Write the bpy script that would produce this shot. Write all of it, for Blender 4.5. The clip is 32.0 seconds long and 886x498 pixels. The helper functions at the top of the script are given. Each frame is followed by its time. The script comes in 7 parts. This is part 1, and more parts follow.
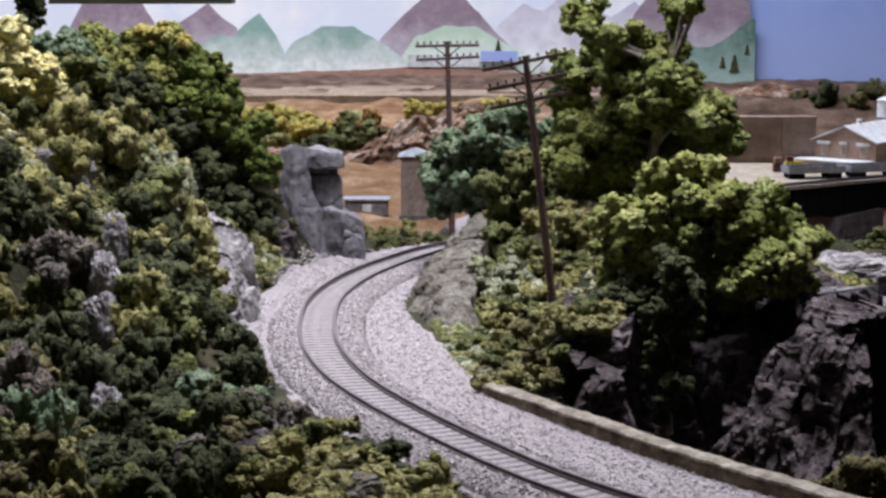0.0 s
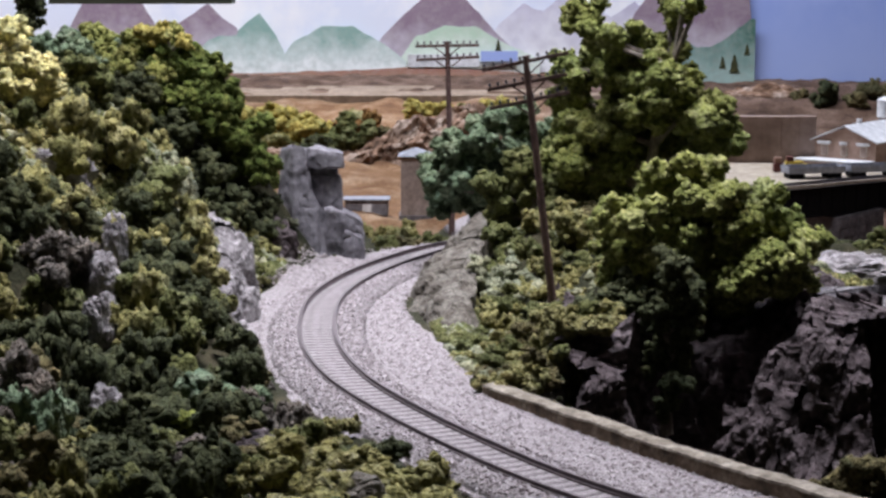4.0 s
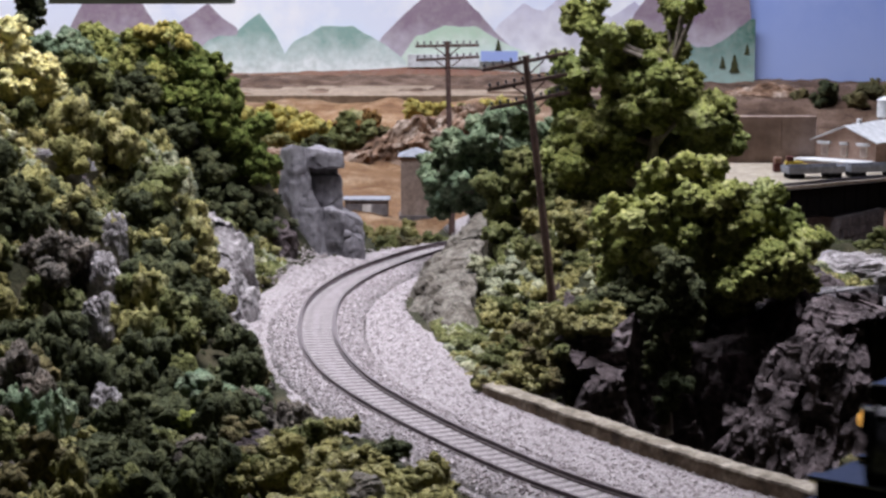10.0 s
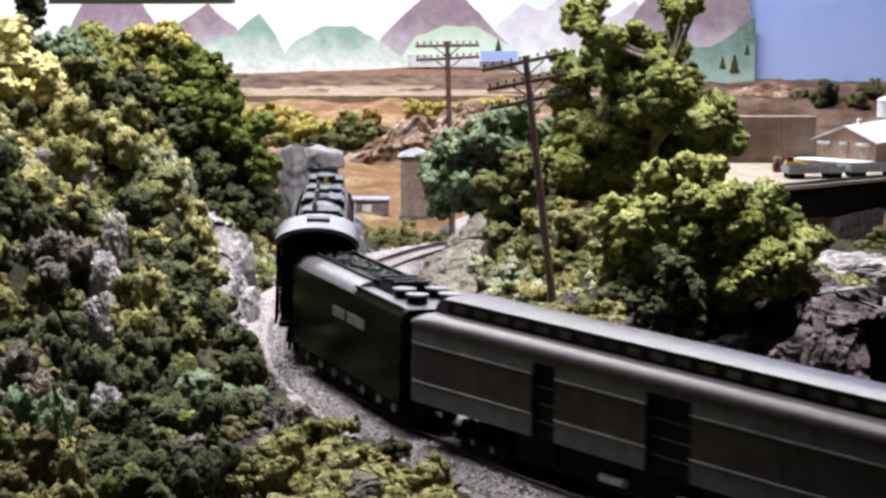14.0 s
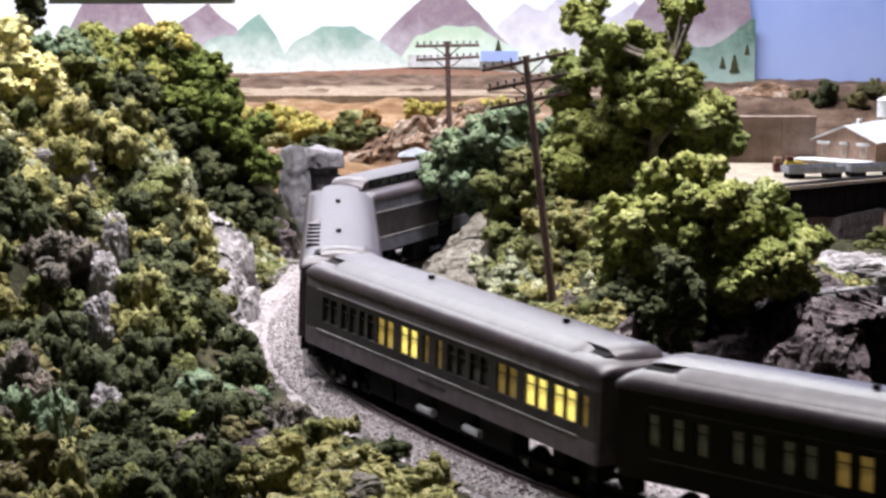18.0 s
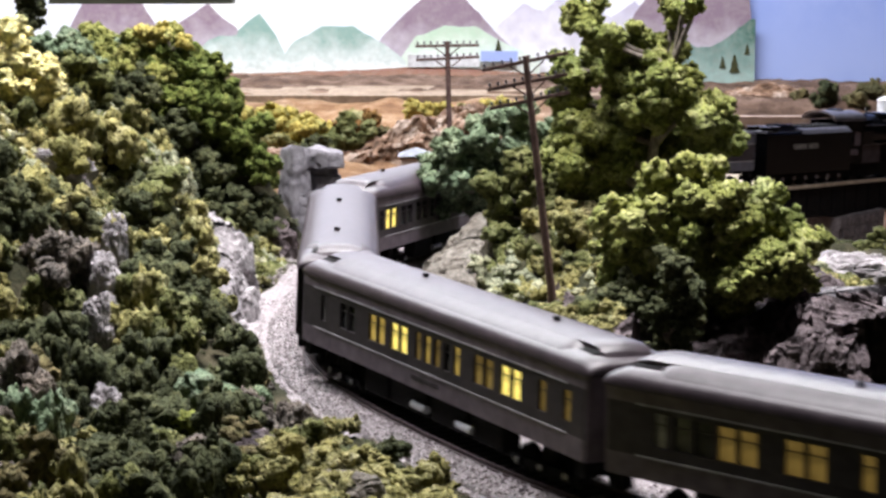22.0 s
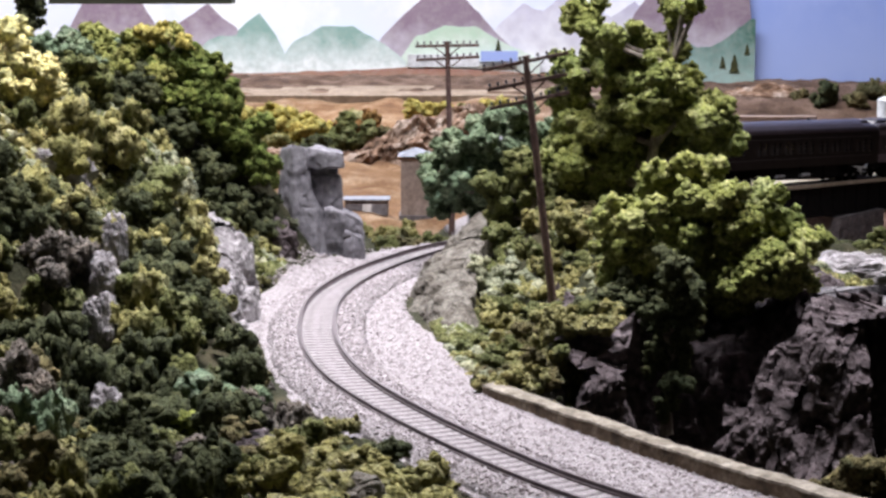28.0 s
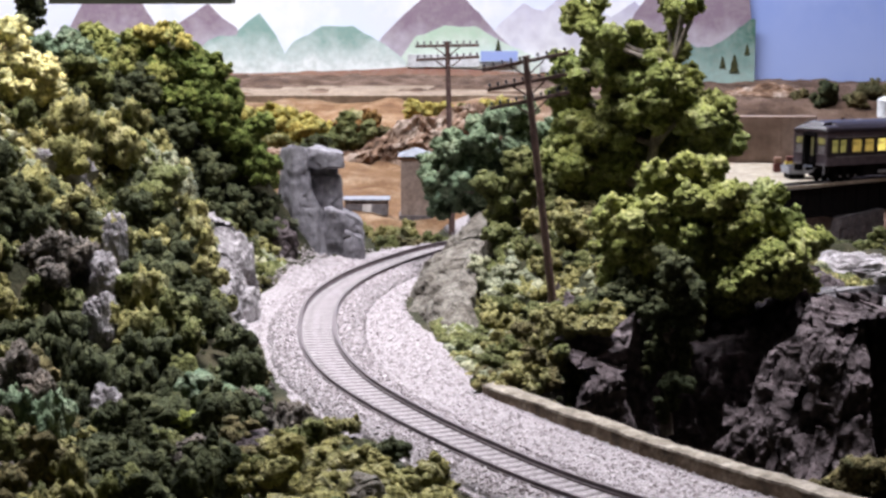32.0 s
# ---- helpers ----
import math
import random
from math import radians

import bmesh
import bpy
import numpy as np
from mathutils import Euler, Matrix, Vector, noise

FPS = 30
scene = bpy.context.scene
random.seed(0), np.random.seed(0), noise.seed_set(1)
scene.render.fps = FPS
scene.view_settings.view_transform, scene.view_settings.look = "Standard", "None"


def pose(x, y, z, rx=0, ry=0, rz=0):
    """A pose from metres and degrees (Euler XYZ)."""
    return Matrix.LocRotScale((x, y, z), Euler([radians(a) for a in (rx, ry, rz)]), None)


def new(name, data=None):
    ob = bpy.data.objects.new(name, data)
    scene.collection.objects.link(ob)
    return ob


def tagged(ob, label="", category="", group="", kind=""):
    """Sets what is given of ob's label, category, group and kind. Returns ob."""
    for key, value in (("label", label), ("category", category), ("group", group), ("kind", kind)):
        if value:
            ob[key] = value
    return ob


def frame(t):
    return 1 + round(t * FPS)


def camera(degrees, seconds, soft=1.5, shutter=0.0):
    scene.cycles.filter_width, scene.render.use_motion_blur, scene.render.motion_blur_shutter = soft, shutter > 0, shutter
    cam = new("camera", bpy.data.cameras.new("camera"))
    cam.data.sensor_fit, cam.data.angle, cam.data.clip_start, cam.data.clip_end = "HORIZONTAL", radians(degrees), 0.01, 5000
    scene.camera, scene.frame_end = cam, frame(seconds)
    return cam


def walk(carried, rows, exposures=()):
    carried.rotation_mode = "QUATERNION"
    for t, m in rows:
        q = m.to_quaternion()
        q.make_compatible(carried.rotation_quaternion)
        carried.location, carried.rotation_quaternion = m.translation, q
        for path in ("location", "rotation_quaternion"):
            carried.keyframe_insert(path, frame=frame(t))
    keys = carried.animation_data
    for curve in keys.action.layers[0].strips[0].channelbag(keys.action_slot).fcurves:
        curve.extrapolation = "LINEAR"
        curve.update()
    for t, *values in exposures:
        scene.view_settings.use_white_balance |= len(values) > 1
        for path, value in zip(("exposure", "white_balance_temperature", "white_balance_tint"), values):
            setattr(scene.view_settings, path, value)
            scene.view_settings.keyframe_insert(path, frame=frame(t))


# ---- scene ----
# A model railway at its true size: track gauge 16.5 mm, the layout stands in a room.
cam = camera(22.74, 32.0, soft=2.8, shutter=0.5)
EYE = pose(0, 0, 0.1883, 81.595, 0, 0)
walk(cam, [(0.0, EYE), (32.0, EYE)],
     exposures=[(0.0, -0.44, 6400, 9), (9.8, -0.42, 6450, 9), (11.5, -0.36, 6650, 6), (13.0, 0.02, 7050, 4), (14.5, 0.25, 6850, 6), (22.0, 0.34, 6800, 7), (25.0, 0.4, 6800, 7), (27.5, 0.06, 6650, 8), (32.0, 0.02, 6600, 8)])

# ---- light: fluorescent fixtures under the ceiling, a dim room around ----
world = bpy.data.worlds.new("room_air")
scene.world = world
world.use_nodes = True
world.node_tree.nodes["Background"].inputs[0].default_value = (0.75, 0.82, 1.0, 1)
world.node_tree.nodes["Background"].inputs[1].default_value = 0.006


def ceiling_lamp(x, y, z, sx, sy, watts, spread, colour=(0.92, 0.94, 1.05)):
    lamp = bpy.data.lights.new("fluorescent_tube", "AREA")
    lamp.shape, lamp.size, lamp.size_y, lamp.energy, lamp.color = "RECTANGLE", sx, sy, watts, colour
    lamp.spread = radians(spread)
    ob = new("fluorescent_tube", lamp)
    ob.matrix_basis = pose(x, y, z)
    return ob


CEILING = 1.25
LAMPS = ((-0.06, 1.05, 1.2, 0.12, 13.6, 81, (0.955, 0.935, 1.03)), (-0.35, 2.4, 1.8, 0.12, 52, 180, (0.92, 0.94, 1.05)))
for lx, ly, sx, sy, watts, spread, tint in LAMPS:
    ceiling_lamp(lx, ly, CEILING - 0.085, sx, sy, watts, spread, tint)


# ---- materials ----
def node_material(name, rough=0.8, metal=0.0, spec=0.3):
    m = bpy.data.materials.new(name)
    m.use_nodes = True
    nt = m.node_tree
    b = nt.nodes["Principled BSDF"]
    b.inputs["Roughness"].default_value = rough
    b.inputs["Metallic"].default_value = metal
    b.inputs["Specular IOR Level"].default_value = spec
    return m, nt, b


def ramp(nt, fac, stops):
    r = nt.nodes.new("ShaderNodeValToRGB")
    els = r.color_ramp.elements
    while len(els) < len(stops):
        els.new(0.5)
    for e, (pos_, col) in zip(els, stops):
        e.position, e.color = pos_, (*col, 1)
    nt.links.new(fac, r.inputs[0])
    return r.outputs[0]


def noise_tex(nt, scale, detail=4.0, rough=0.6, coord="Object"):
    tc = nt.nodes.new("ShaderNodeTexCoord")
    n = nt.nodes.new("ShaderNodeTexNoise")
    n.inputs["Scale"].default_value, n.inputs["Detail"].default_value, n.inputs["Roughness"].default_value = scale, detail, rough
    nt.links.new(tc.outputs[coord], n.inputs["Vector"])
    return n.outputs["Fac"]


def mix(nt, fac, a, b, mode="MIX"):
    x = nt.nodes.new("ShaderNodeMix")
    x.data_type, x.blend_type = "RGBA", mode
    for value, sock in ((fac, x.inputs[0]), (a, x.inputs[6]), (b, x.inputs[7])):
        if isinstance(value, (int, float)):
            sock.default_value = value
        elif isinstance(value, tuple):
            sock.default_value = (*value, 1)
        else:
            nt.links.new(value, sock)
    return x.outputs[2]


def bump(nt, b, height, strength, dist):
    n = nt.nodes.new("ShaderNodeBump")
    n.inputs["Strength"].default_value, n.inputs["Distance"].default_value = strength, dist
    nt.links.new(height, n.inputs["Height"])
    nt.links.new(n.outputs[0], b.inputs["Normal"])


def grainy(name, cols, scale, rough=0.85, metal=0.0, spec=0.3, bump_s=0.3, bump_d=0.0005, fine=4.0, coord="Object", span=(0.6, 1.15)):
    """Two scales of noise over two to four colours."""
    m, nt, b = node_material(name, rough, metal, spec)
    n1, n2 = noise_tex(nt, scale, coord=coord), noise_tex(nt, scale * fine, coord=coord)
    k = len(cols)
    c1 = ramp(nt, n1, [(0.3 + 0.4 * i / max(k - 1, 1), c) for i, c in enumerate(cols)])
    shade = ramp(nt, n2, [(0.3, (span[0],) * 3), (0.72, (span[1],) * 3)])
    nt.links.new(mix(nt, 0.8, c1, shade, "MULTIPLY"), b.inputs["Base Color"])
    if bump_s:
        bump(nt, b, n2, bump_s, bump_d)
    return m


def foliage(name, cols, speck=(0.3, 0.28, 0.12)):
    """Dyed foam crumbs: each crumb has its own shade; fine specks also paint dark cavities and bright crests."""
    m, nt, b = node_material(name, 0.95, 0.0, 0.1)
    g = nt.nodes.new("ShaderNodeNewGeometry")
    k = len(cols)
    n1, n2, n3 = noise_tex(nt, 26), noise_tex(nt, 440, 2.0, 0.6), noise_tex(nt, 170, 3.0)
    part_of = nt.nodes.new("ShaderNodeMath")
    part_of.operation = "MULTIPLY_ADD"
    part_of.inputs[1].default_value = 0.3
    nt.links.new(g.outputs["Random Per Island"], part_of.inputs[0])
    soft_ = nt.nodes.new("ShaderNodeMapRange")
    soft_.inputs[1].default_value, soft_.inputs[2].default_value, soft_.inputs[4].default_value = 0.3, 0.7, 0.7
    nt.links.new(n3, soft_.inputs[0])
    nt.links.new(soft_.outputs[0], part_of.inputs[2])
    c1 = ramp(nt, part_of.outputs[0], [(i / max(k - 1, 1), c) for i, c in enumerate(cols)])
    tone = ramp(nt, n1, [(0.3, (0.78, 0.83, 0.82)), (0.7, (1.22, 1.1, 0.95))])
    c2 = mix(nt, 1.0, c1, tone, "MULTIPLY")
    # grain plus cavity shade in the colour: dark in the bump's hollows, bright on crests
    bump_fleck = ramp(nt, n2, [(0.32, (0.42, 0.43, 0.44)), (0.5, (0.88, 0.88, 0.88)), (0.7, (1.35, 1.33, 1.35))])
    nt.links.new(mix(nt, 1.0, c2, bump_fleck, "MULTIPLY"), b.inputs["Base Color"])
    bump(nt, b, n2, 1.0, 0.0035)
    return m


def glow(name, colour, strength, base=(0.3, 0.25, 0.1)):
    m, nt, b = node_material(name, 0.3)
    n = noise_tex(nt, 160, 2.0)
    c = ramp(nt, n, [(0.35, tuple(0.35 * v for v in colour)), (0.6, colour)])
    nt.links.new(c, b.inputs["Emission Color"])
    b.inputs["Base Color"].default_value = (*base, 1)
    b.inputs["Emission Strength"].default_value = strength
    return m


MAT = {
    "ballast": grainy("ballast", [(0.245, 0.217, 0.222), (0.345, 0.311, 0.318), (0.43, 0.394, 0.402)], 420, 0.95, bump_s=0.9, bump_d=0.0012),
    "pebble": None,
    "tie": grainy("tie", [(0.10, 0.086, 0.088), (0.22, 0.195, 0.2)], 300, 0.9),
    "rail": grainy("rail", [(0.075, 0.056, 0.06), (0.125, 0.096, 0.1)], 160, 0.55, 0.4, 0.4),
    "concrete": grainy("concrete", [(0.06, 0.042, 0.027), (0.13, 0.094, 0.062), (0.24, 0.19, 0.14)], 80, 0.9, bump_s=0.8, bump_d=0.0015),
    "concrete_cap": grainy("concrete_cap", [(0.10, 0.082, 0.06), (0.2, 0.172, 0.135), (0.33, 0.295, 0.245)], 110, 0.9, bump_s=0.6, bump_d=0.001),
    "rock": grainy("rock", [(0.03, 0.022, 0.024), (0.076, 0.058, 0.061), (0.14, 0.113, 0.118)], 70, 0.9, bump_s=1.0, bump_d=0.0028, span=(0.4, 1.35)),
    "rock_slate": grainy("rock_slate", [(0.06, 0.055, 0.06), (0.14, 0.13, 0.14), (0.26, 0.25, 0.255)], 75, 0.9, bump_s=1.0, bump_d=0.003, span=(0.3, 1.5)),
    "rock_grey": grainy("rock_grey", [(0.12, 0.112, 0.125), (0.18, 0.17, 0.187), (0.24, 0.23, 0.247)], 60, 0.9, bump_s=0.6, bump_d=0.0012, span=(0.6, 1.25)),
    "rock_tan": grainy("rock_tan", [(0.07, 0.06, 0.048), (0.135, 0.118, 0.098), (0.2, 0.185, 0.16)], 110, 0.9, bump_s=0.9, bump_d=0.002, span=(0.4, 1.35)),
    "rock_pale": grainy("rock_pale", [(0.12, 0.105, 0.108), (0.26, 0.24, 0.246), (0.44, 0.41, 0.415)], 75, 0.9, bump_s=0.9, bump_d=0.002, span=(0.4, 1.35)),
    "rock_rust": grainy("rock_rust", [(0.1, 0.055, 0.035), (0.26, 0.155, 0.1), (0.46, 0.37, 0.31)], 40, 0.9, bump_s=0.9, bump_d=0.003, span=(0.4, 1.35)),
    "bark": grainy("bark", [(0.12, 0.1, 0.085), (0.3, 0.26, 0.22)], 180, 0.9),
    "pole_wood": grainy("pole_wood", [(0.085, 0.05, 0.045), (0.14, 0.085, 0.075)], 120, 0.8),
    "insulator": grainy("insulator", [(0.05, 0.05, 0.06), (0.09, 0.09, 0.1)], 100, 0.4),
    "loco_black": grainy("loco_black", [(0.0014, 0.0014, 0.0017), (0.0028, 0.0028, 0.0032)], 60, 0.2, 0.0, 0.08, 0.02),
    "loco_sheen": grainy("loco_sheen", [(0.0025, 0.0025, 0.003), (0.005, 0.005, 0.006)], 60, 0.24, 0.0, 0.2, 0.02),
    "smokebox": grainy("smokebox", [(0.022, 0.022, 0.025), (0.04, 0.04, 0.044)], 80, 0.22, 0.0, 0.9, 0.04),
    # paler metal for top faces: puts the lamps' highlight into the colour
    "loco_highlight": grainy("loco_highlight", [(0.13, 0.122, 0.138), (0.19, 0.178, 0.2)], 80, 0.36, 0.5, 0.5, 0.03),
    "black": grainy("black", [(0.005, 0.005, 0.006), (0.011, 0.010, 0.011)], 90, 0.8, 0.0, 0.1, 0.05),
    "steel": grainy("steel", [(0.25, 0.25, 0.26), (0.4, 0.4, 0.42)], 200, 0.35, 0.8),
    "coal": grainy("coal", [(0.004, 0.004, 0.005), (0.02, 0.02, 0.022)], 600, 0.5, 0.0, 0.5, 0.9, 0.001),
    "car_grey": grainy("car_grey", [(0.128, 0.106, 0.125), (0.166, 0.139, 0.164)], 40, 0.45, 0.0, 0.16, 0.04),
    "car_grey_dark": grainy("car_grey_dark", [(0.040, 0.034, 0.040), (0.056, 0.048, 0.055)], 40, 0.4, 0.0, 0.16, 0.04),
    "car_blue_grey": grainy("car_blue_grey", [(0.105, 0.106, 0.132), (0.135, 0.137, 0.168)], 40, 0.45, 0.0, 0.16, 0.04),
    "car_roof": grainy("car_roof", [(0.040, 0.030, 0.036), (0.056, 0.042, 0.050)], 60, 0.37, 0.0, 0.35, 0.05),
    "car_green": grainy("car_green", [(0.006, 0.005, 0.0052), (0.011, 0.0093, 0.0096)], 40, 0.3, 0.0, 0.12, 0.04),
    "stripe": grainy("stripe", [(0.3, 0.29, 0.31), (0.42, 0.41, 0.43)], 80, 0.5),
    "lettering": grainy("lettering", [(0.12, 0.118, 0.11), (0.26, 0.255, 0.24)], 300, 0.6),
    "pane_bright": glow("pane_bright", (1.0, 0.80, 0.20), 1.15),
    "pane_dim": glow("pane_dim", (0.8, 0.5, 0.13), 0.13),
    "pane_amber": glow("pane_amber", (0.9, 0.62, 0.15), 0.4),
    "pane_end": glow("pane_end", (0.8, 0.72, 0.2), 0.28, (0.12, 0.12, 0.11)),
    "pane_door": glow("pane_door", (0.8, 0.72, 0.3), 0.14, (0.2, 0.2, 0.2)),
    "pane_dark": grainy("pane_dark", [(0.02, 0.02, 0.022), (0.06, 0.06, 0.065)], 90, 0.12, 0.0, 0.5, 0),
    "pane_pale": grainy("pane_pale", [(0.26, 0.26, 0.28), (0.42, 0.425, 0.45)], 90, 0.2, 0.0, 0.5, 0),
    "headlight": glow("headlight", (1.0, 0.5, 0.12), 9.0),
    "silver": grainy("silver", [(0.4, 0.42, 0.46), (0.62, 0.64, 0.68)], 60, 0.4, 0.5),
    "white": grainy("white", [(0.62, 0.62, 0.64), (0.8, 0.8, 0.82)], 30, 0.7, bump_s=0.1),
    "roof_slate": grainy("roof_slate", [(0.22, 0.23, 0.27), (0.36, 0.37, 0.42)], 60, 0.6),
    "brick": grainy("brick", [(0.3, 0.17, 0.13), (0.42, 0.27, 0.21)], 120, 0.85),
    "tan_brick": grainy("tan_brick", [(0.34, 0.22, 0.17), (0.46, 0.32, 0.26)], 150, 0.85),
    "tan_wall": grainy("tan_wall", [(0.5, 0.42, 0.34), (0.62, 0.55, 0.46)], 60, 0.85),
    "hut_wall": grainy("hut_wall", [(0.24, 0.19, 0.165), (0.36, 0.3, 0.27)], 70, 0.9, bump_s=0.4),
    "stone_wall": grainy("stone_wall", [(0.12, 0.11, 0.12), (0.22, 0.2, 0.21)], 90, 0.9, bump_s=0.6),
    "mill_brown": grainy("mill_brown", [(0.26, 0.185, 0.155), (0.42, 0.32, 0.28)], 14, 0.9, bump_s=0.2),
    "dirt": grainy("dirt", [(0.2, 0.145, 0.1), (0.34, 0.26, 0.195)], 40, 0.95),
    "fawn": grainy("fawn", [(0.35, 0.29, 0.22), (0.5, 0.43, 0.35)], 40, 0.9),
    "yellow": grainy("yellow", [(0.55, 0.4, 0.06), (0.7, 0.52, 0.1)], 60, 0.6),
    "brass": grainy("brass", [(0.3, 0.2, 0.06), (0.45, 0.33, 0.12)], 90, 0.35, 0.9),
    "maroon": grainy("maroon", [(0.12, 0.04, 0.04), (0.2, 0.08, 0.07)], 60, 0.7),
    "wall_paint": grainy("wall_paint", [(0.05, 0.05, 0.055), (0.07, 0.07, 0.075)], 3, 0.9, bump_s=0.1),
    "floor_tile": grainy("floor_tile", [(0.1, 0.095, 0.09), (0.14, 0.135, 0.13)], 5, 0.6, bump_s=0.1),
    "fascia": grainy("fascia", [(0.05, 0.07, 0.05), (0.07, 0.09, 0.07)], 8, 0.6, bump_s=0.1),
    "lamp_white": glow("lamp_white", (1.0, 0.97, 0.92), 3.0, (0.8, 0.8, 0.8)),
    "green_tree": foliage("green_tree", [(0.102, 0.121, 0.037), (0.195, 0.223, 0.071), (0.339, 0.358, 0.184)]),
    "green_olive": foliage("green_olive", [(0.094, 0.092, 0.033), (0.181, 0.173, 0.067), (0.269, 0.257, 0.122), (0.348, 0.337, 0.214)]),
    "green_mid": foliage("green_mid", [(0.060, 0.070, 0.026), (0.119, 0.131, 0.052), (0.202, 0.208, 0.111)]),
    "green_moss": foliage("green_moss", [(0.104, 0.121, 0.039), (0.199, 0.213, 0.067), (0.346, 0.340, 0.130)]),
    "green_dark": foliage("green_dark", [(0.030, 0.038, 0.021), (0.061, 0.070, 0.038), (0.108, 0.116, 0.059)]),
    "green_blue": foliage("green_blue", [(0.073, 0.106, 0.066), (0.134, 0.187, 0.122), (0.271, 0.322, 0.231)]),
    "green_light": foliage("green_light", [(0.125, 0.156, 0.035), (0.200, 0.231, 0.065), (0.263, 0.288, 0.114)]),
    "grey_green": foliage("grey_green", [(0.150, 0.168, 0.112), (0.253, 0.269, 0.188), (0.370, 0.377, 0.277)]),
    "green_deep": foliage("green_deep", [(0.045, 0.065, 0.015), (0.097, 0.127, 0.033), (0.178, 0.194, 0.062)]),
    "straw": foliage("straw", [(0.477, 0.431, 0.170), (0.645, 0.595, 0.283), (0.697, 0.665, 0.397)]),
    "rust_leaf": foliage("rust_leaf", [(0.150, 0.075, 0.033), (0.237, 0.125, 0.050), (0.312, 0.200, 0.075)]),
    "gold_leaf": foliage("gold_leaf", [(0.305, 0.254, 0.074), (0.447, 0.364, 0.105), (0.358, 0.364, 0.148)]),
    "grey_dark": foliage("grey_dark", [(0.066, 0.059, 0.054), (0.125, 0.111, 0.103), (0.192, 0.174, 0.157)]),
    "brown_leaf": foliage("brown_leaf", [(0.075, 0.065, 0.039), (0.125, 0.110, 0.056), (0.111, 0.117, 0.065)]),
}


def pebble_material():
    m, nt, b = node_material("pebble", 0.95, 0.0, 0.15)
    g = nt.nodes.new("ShaderNodeNewGeometry")
    c = ramp(nt, g.outputs["Random Per Island"], [(0.0, (0.19, 0.162, 0.162)), (0.15, (0.29, 0.258, 0.265)), (0.7, (0.385, 0.347, 0.355)), (1.0, (0.49, 0.45, 0.46))])
    nt.links.new(c, b.inputs["Base Color"])
    return m


MAT["pebble"] = pebble_material()


def ground_material():
    """Earth and ground foam on gentle ground, bare plaster rock on steep faces, ochre sand far back."""
    m, nt, b = node_material("ground", 0.95, 0.0, 0.15)
    n1, n2 = noise_tex(nt, 30, 5.0), noise_tex(nt, 600, 3.0, 0.7)
    turf = ramp(nt, n1, [(0.3, (0.014, 0.016, 0.009)), (0.5, (0.03, 0.03, 0.016)), (0.68, (0.075, 0.064, 0.04))])
    rock = ramp(nt, n1, [(0.3, (0.035, 0.03, 0.03)), (0.5, (0.07, 0.062, 0.06)), (0.7, (0.13, 0.12, 0.115))])
    sand = ramp(nt, n1, [(0.3, (0.04, 0.024, 0.018)), (0.5, (0.11, 0.068, 0.05)), (0.7, (0.22, 0.15, 0.12))])
    g = nt.nodes.new("ShaderNodeNewGeometry")
    sep = nt.nodes.new("ShaderNodeSeparateXYZ")
    nt.links.new(g.outputs["True Normal"], sep.inputs[0])
    steep = ramp(nt, sep.outputs["Z"], [(0.25, (1, 1, 1)), (0.45, (0, 0, 0))])
    tc = nt.nodes.new("ShaderNodeTexCoord")
    sep2 = nt.nodes.new("ShaderNodeSeparateXYZ")
    nt.links.new(tc.outputs["Object"], sep2.inputs[0])
    far = nt.nodes.new("ShaderNodeMapRange")
    far.inputs[1].default_value, far.inputs[2].default_value = 1.45, 1.7
    nt.links.new(sep2.outputs["Y"], far.inputs[0])
    ochre = ramp(nt, n1, [(0.3, (0.13, 0.065, 0.034)), (0.5, (0.25, 0.14, 0.075)), (0.7, (0.4, 0.28, 0.19))])
    west = nt.nodes.new("ShaderNodeMapRange")
    west.inputs[1].default_value, west.inputs[2].default_value = 0.16, 0.05
    nt.links.new(sep2.outputs["X"], west.inputs[0])
    bank_y = nt.nodes.new("ShaderNodeMapRange")
    bank_y.inputs[1].default_value, bank_y.inputs[2].default_value = 2.7, 2.55
    nt.links.new(sep2.outputs["Y"], bank_y.inputs[0])
    both = nt.nodes.new("ShaderNodeMath")
    both.operation = "MULTIPLY"
    nt.links.new(west.outputs[0], both.inputs[0])
    nt.links.new(bank_y.outputs[0], both.inputs[1])
    c = mix(nt, far.outputs[0], mix(nt, steep, turf, rock), mix(nt, both.outputs[0], sand, ochre))
    bump_fleck = ramp(nt, n2, [(0.3, (0.6, 0.6, 0.6)), (0.7, (1.25, 1.25, 1.2))])
    nt.links.new(mix(nt, 1.0, c, bump_fleck, "MULTIPLY"), b.inputs["Base Color"])
    bump(nt, b, n2, 0.7, 0.0015)
    return m


MAT["ground"] = ground_material()


# ---- mesh helpers ----
def part(name, bm, material, parent, label=""):
    """Links a bmesh as one mesh object under a thing or part."""
    me = bpy.data.meshes.new(name)
    bm.to_mesh(me)
    bm.free()
    me.materials.append(MAT[material])
    ob = new(name, me)
    ob.parent = parent
    if label:
        ob["label"] = label
    return ob


def shared(name, me, parent, m=None):
    ob = new(name, me)
    ob.parent = parent
    if m is not None:
        ob.matrix_basis = m
    return ob


def mesh_of(bm, material, name="piece"):
    me = bpy.data.meshes.new(name)
    bm.to_mesh(me)
    bm.free()
    me.materials.append(MAT[material])
    return me


def thing(name, m=None, label="", category="", group="", kind=""):
    ob = new(name)
    ob.empty_display_size = 0.01
    if m is not None:
        ob.matrix_basis = m
    return tagged(ob, label, category, group, kind)


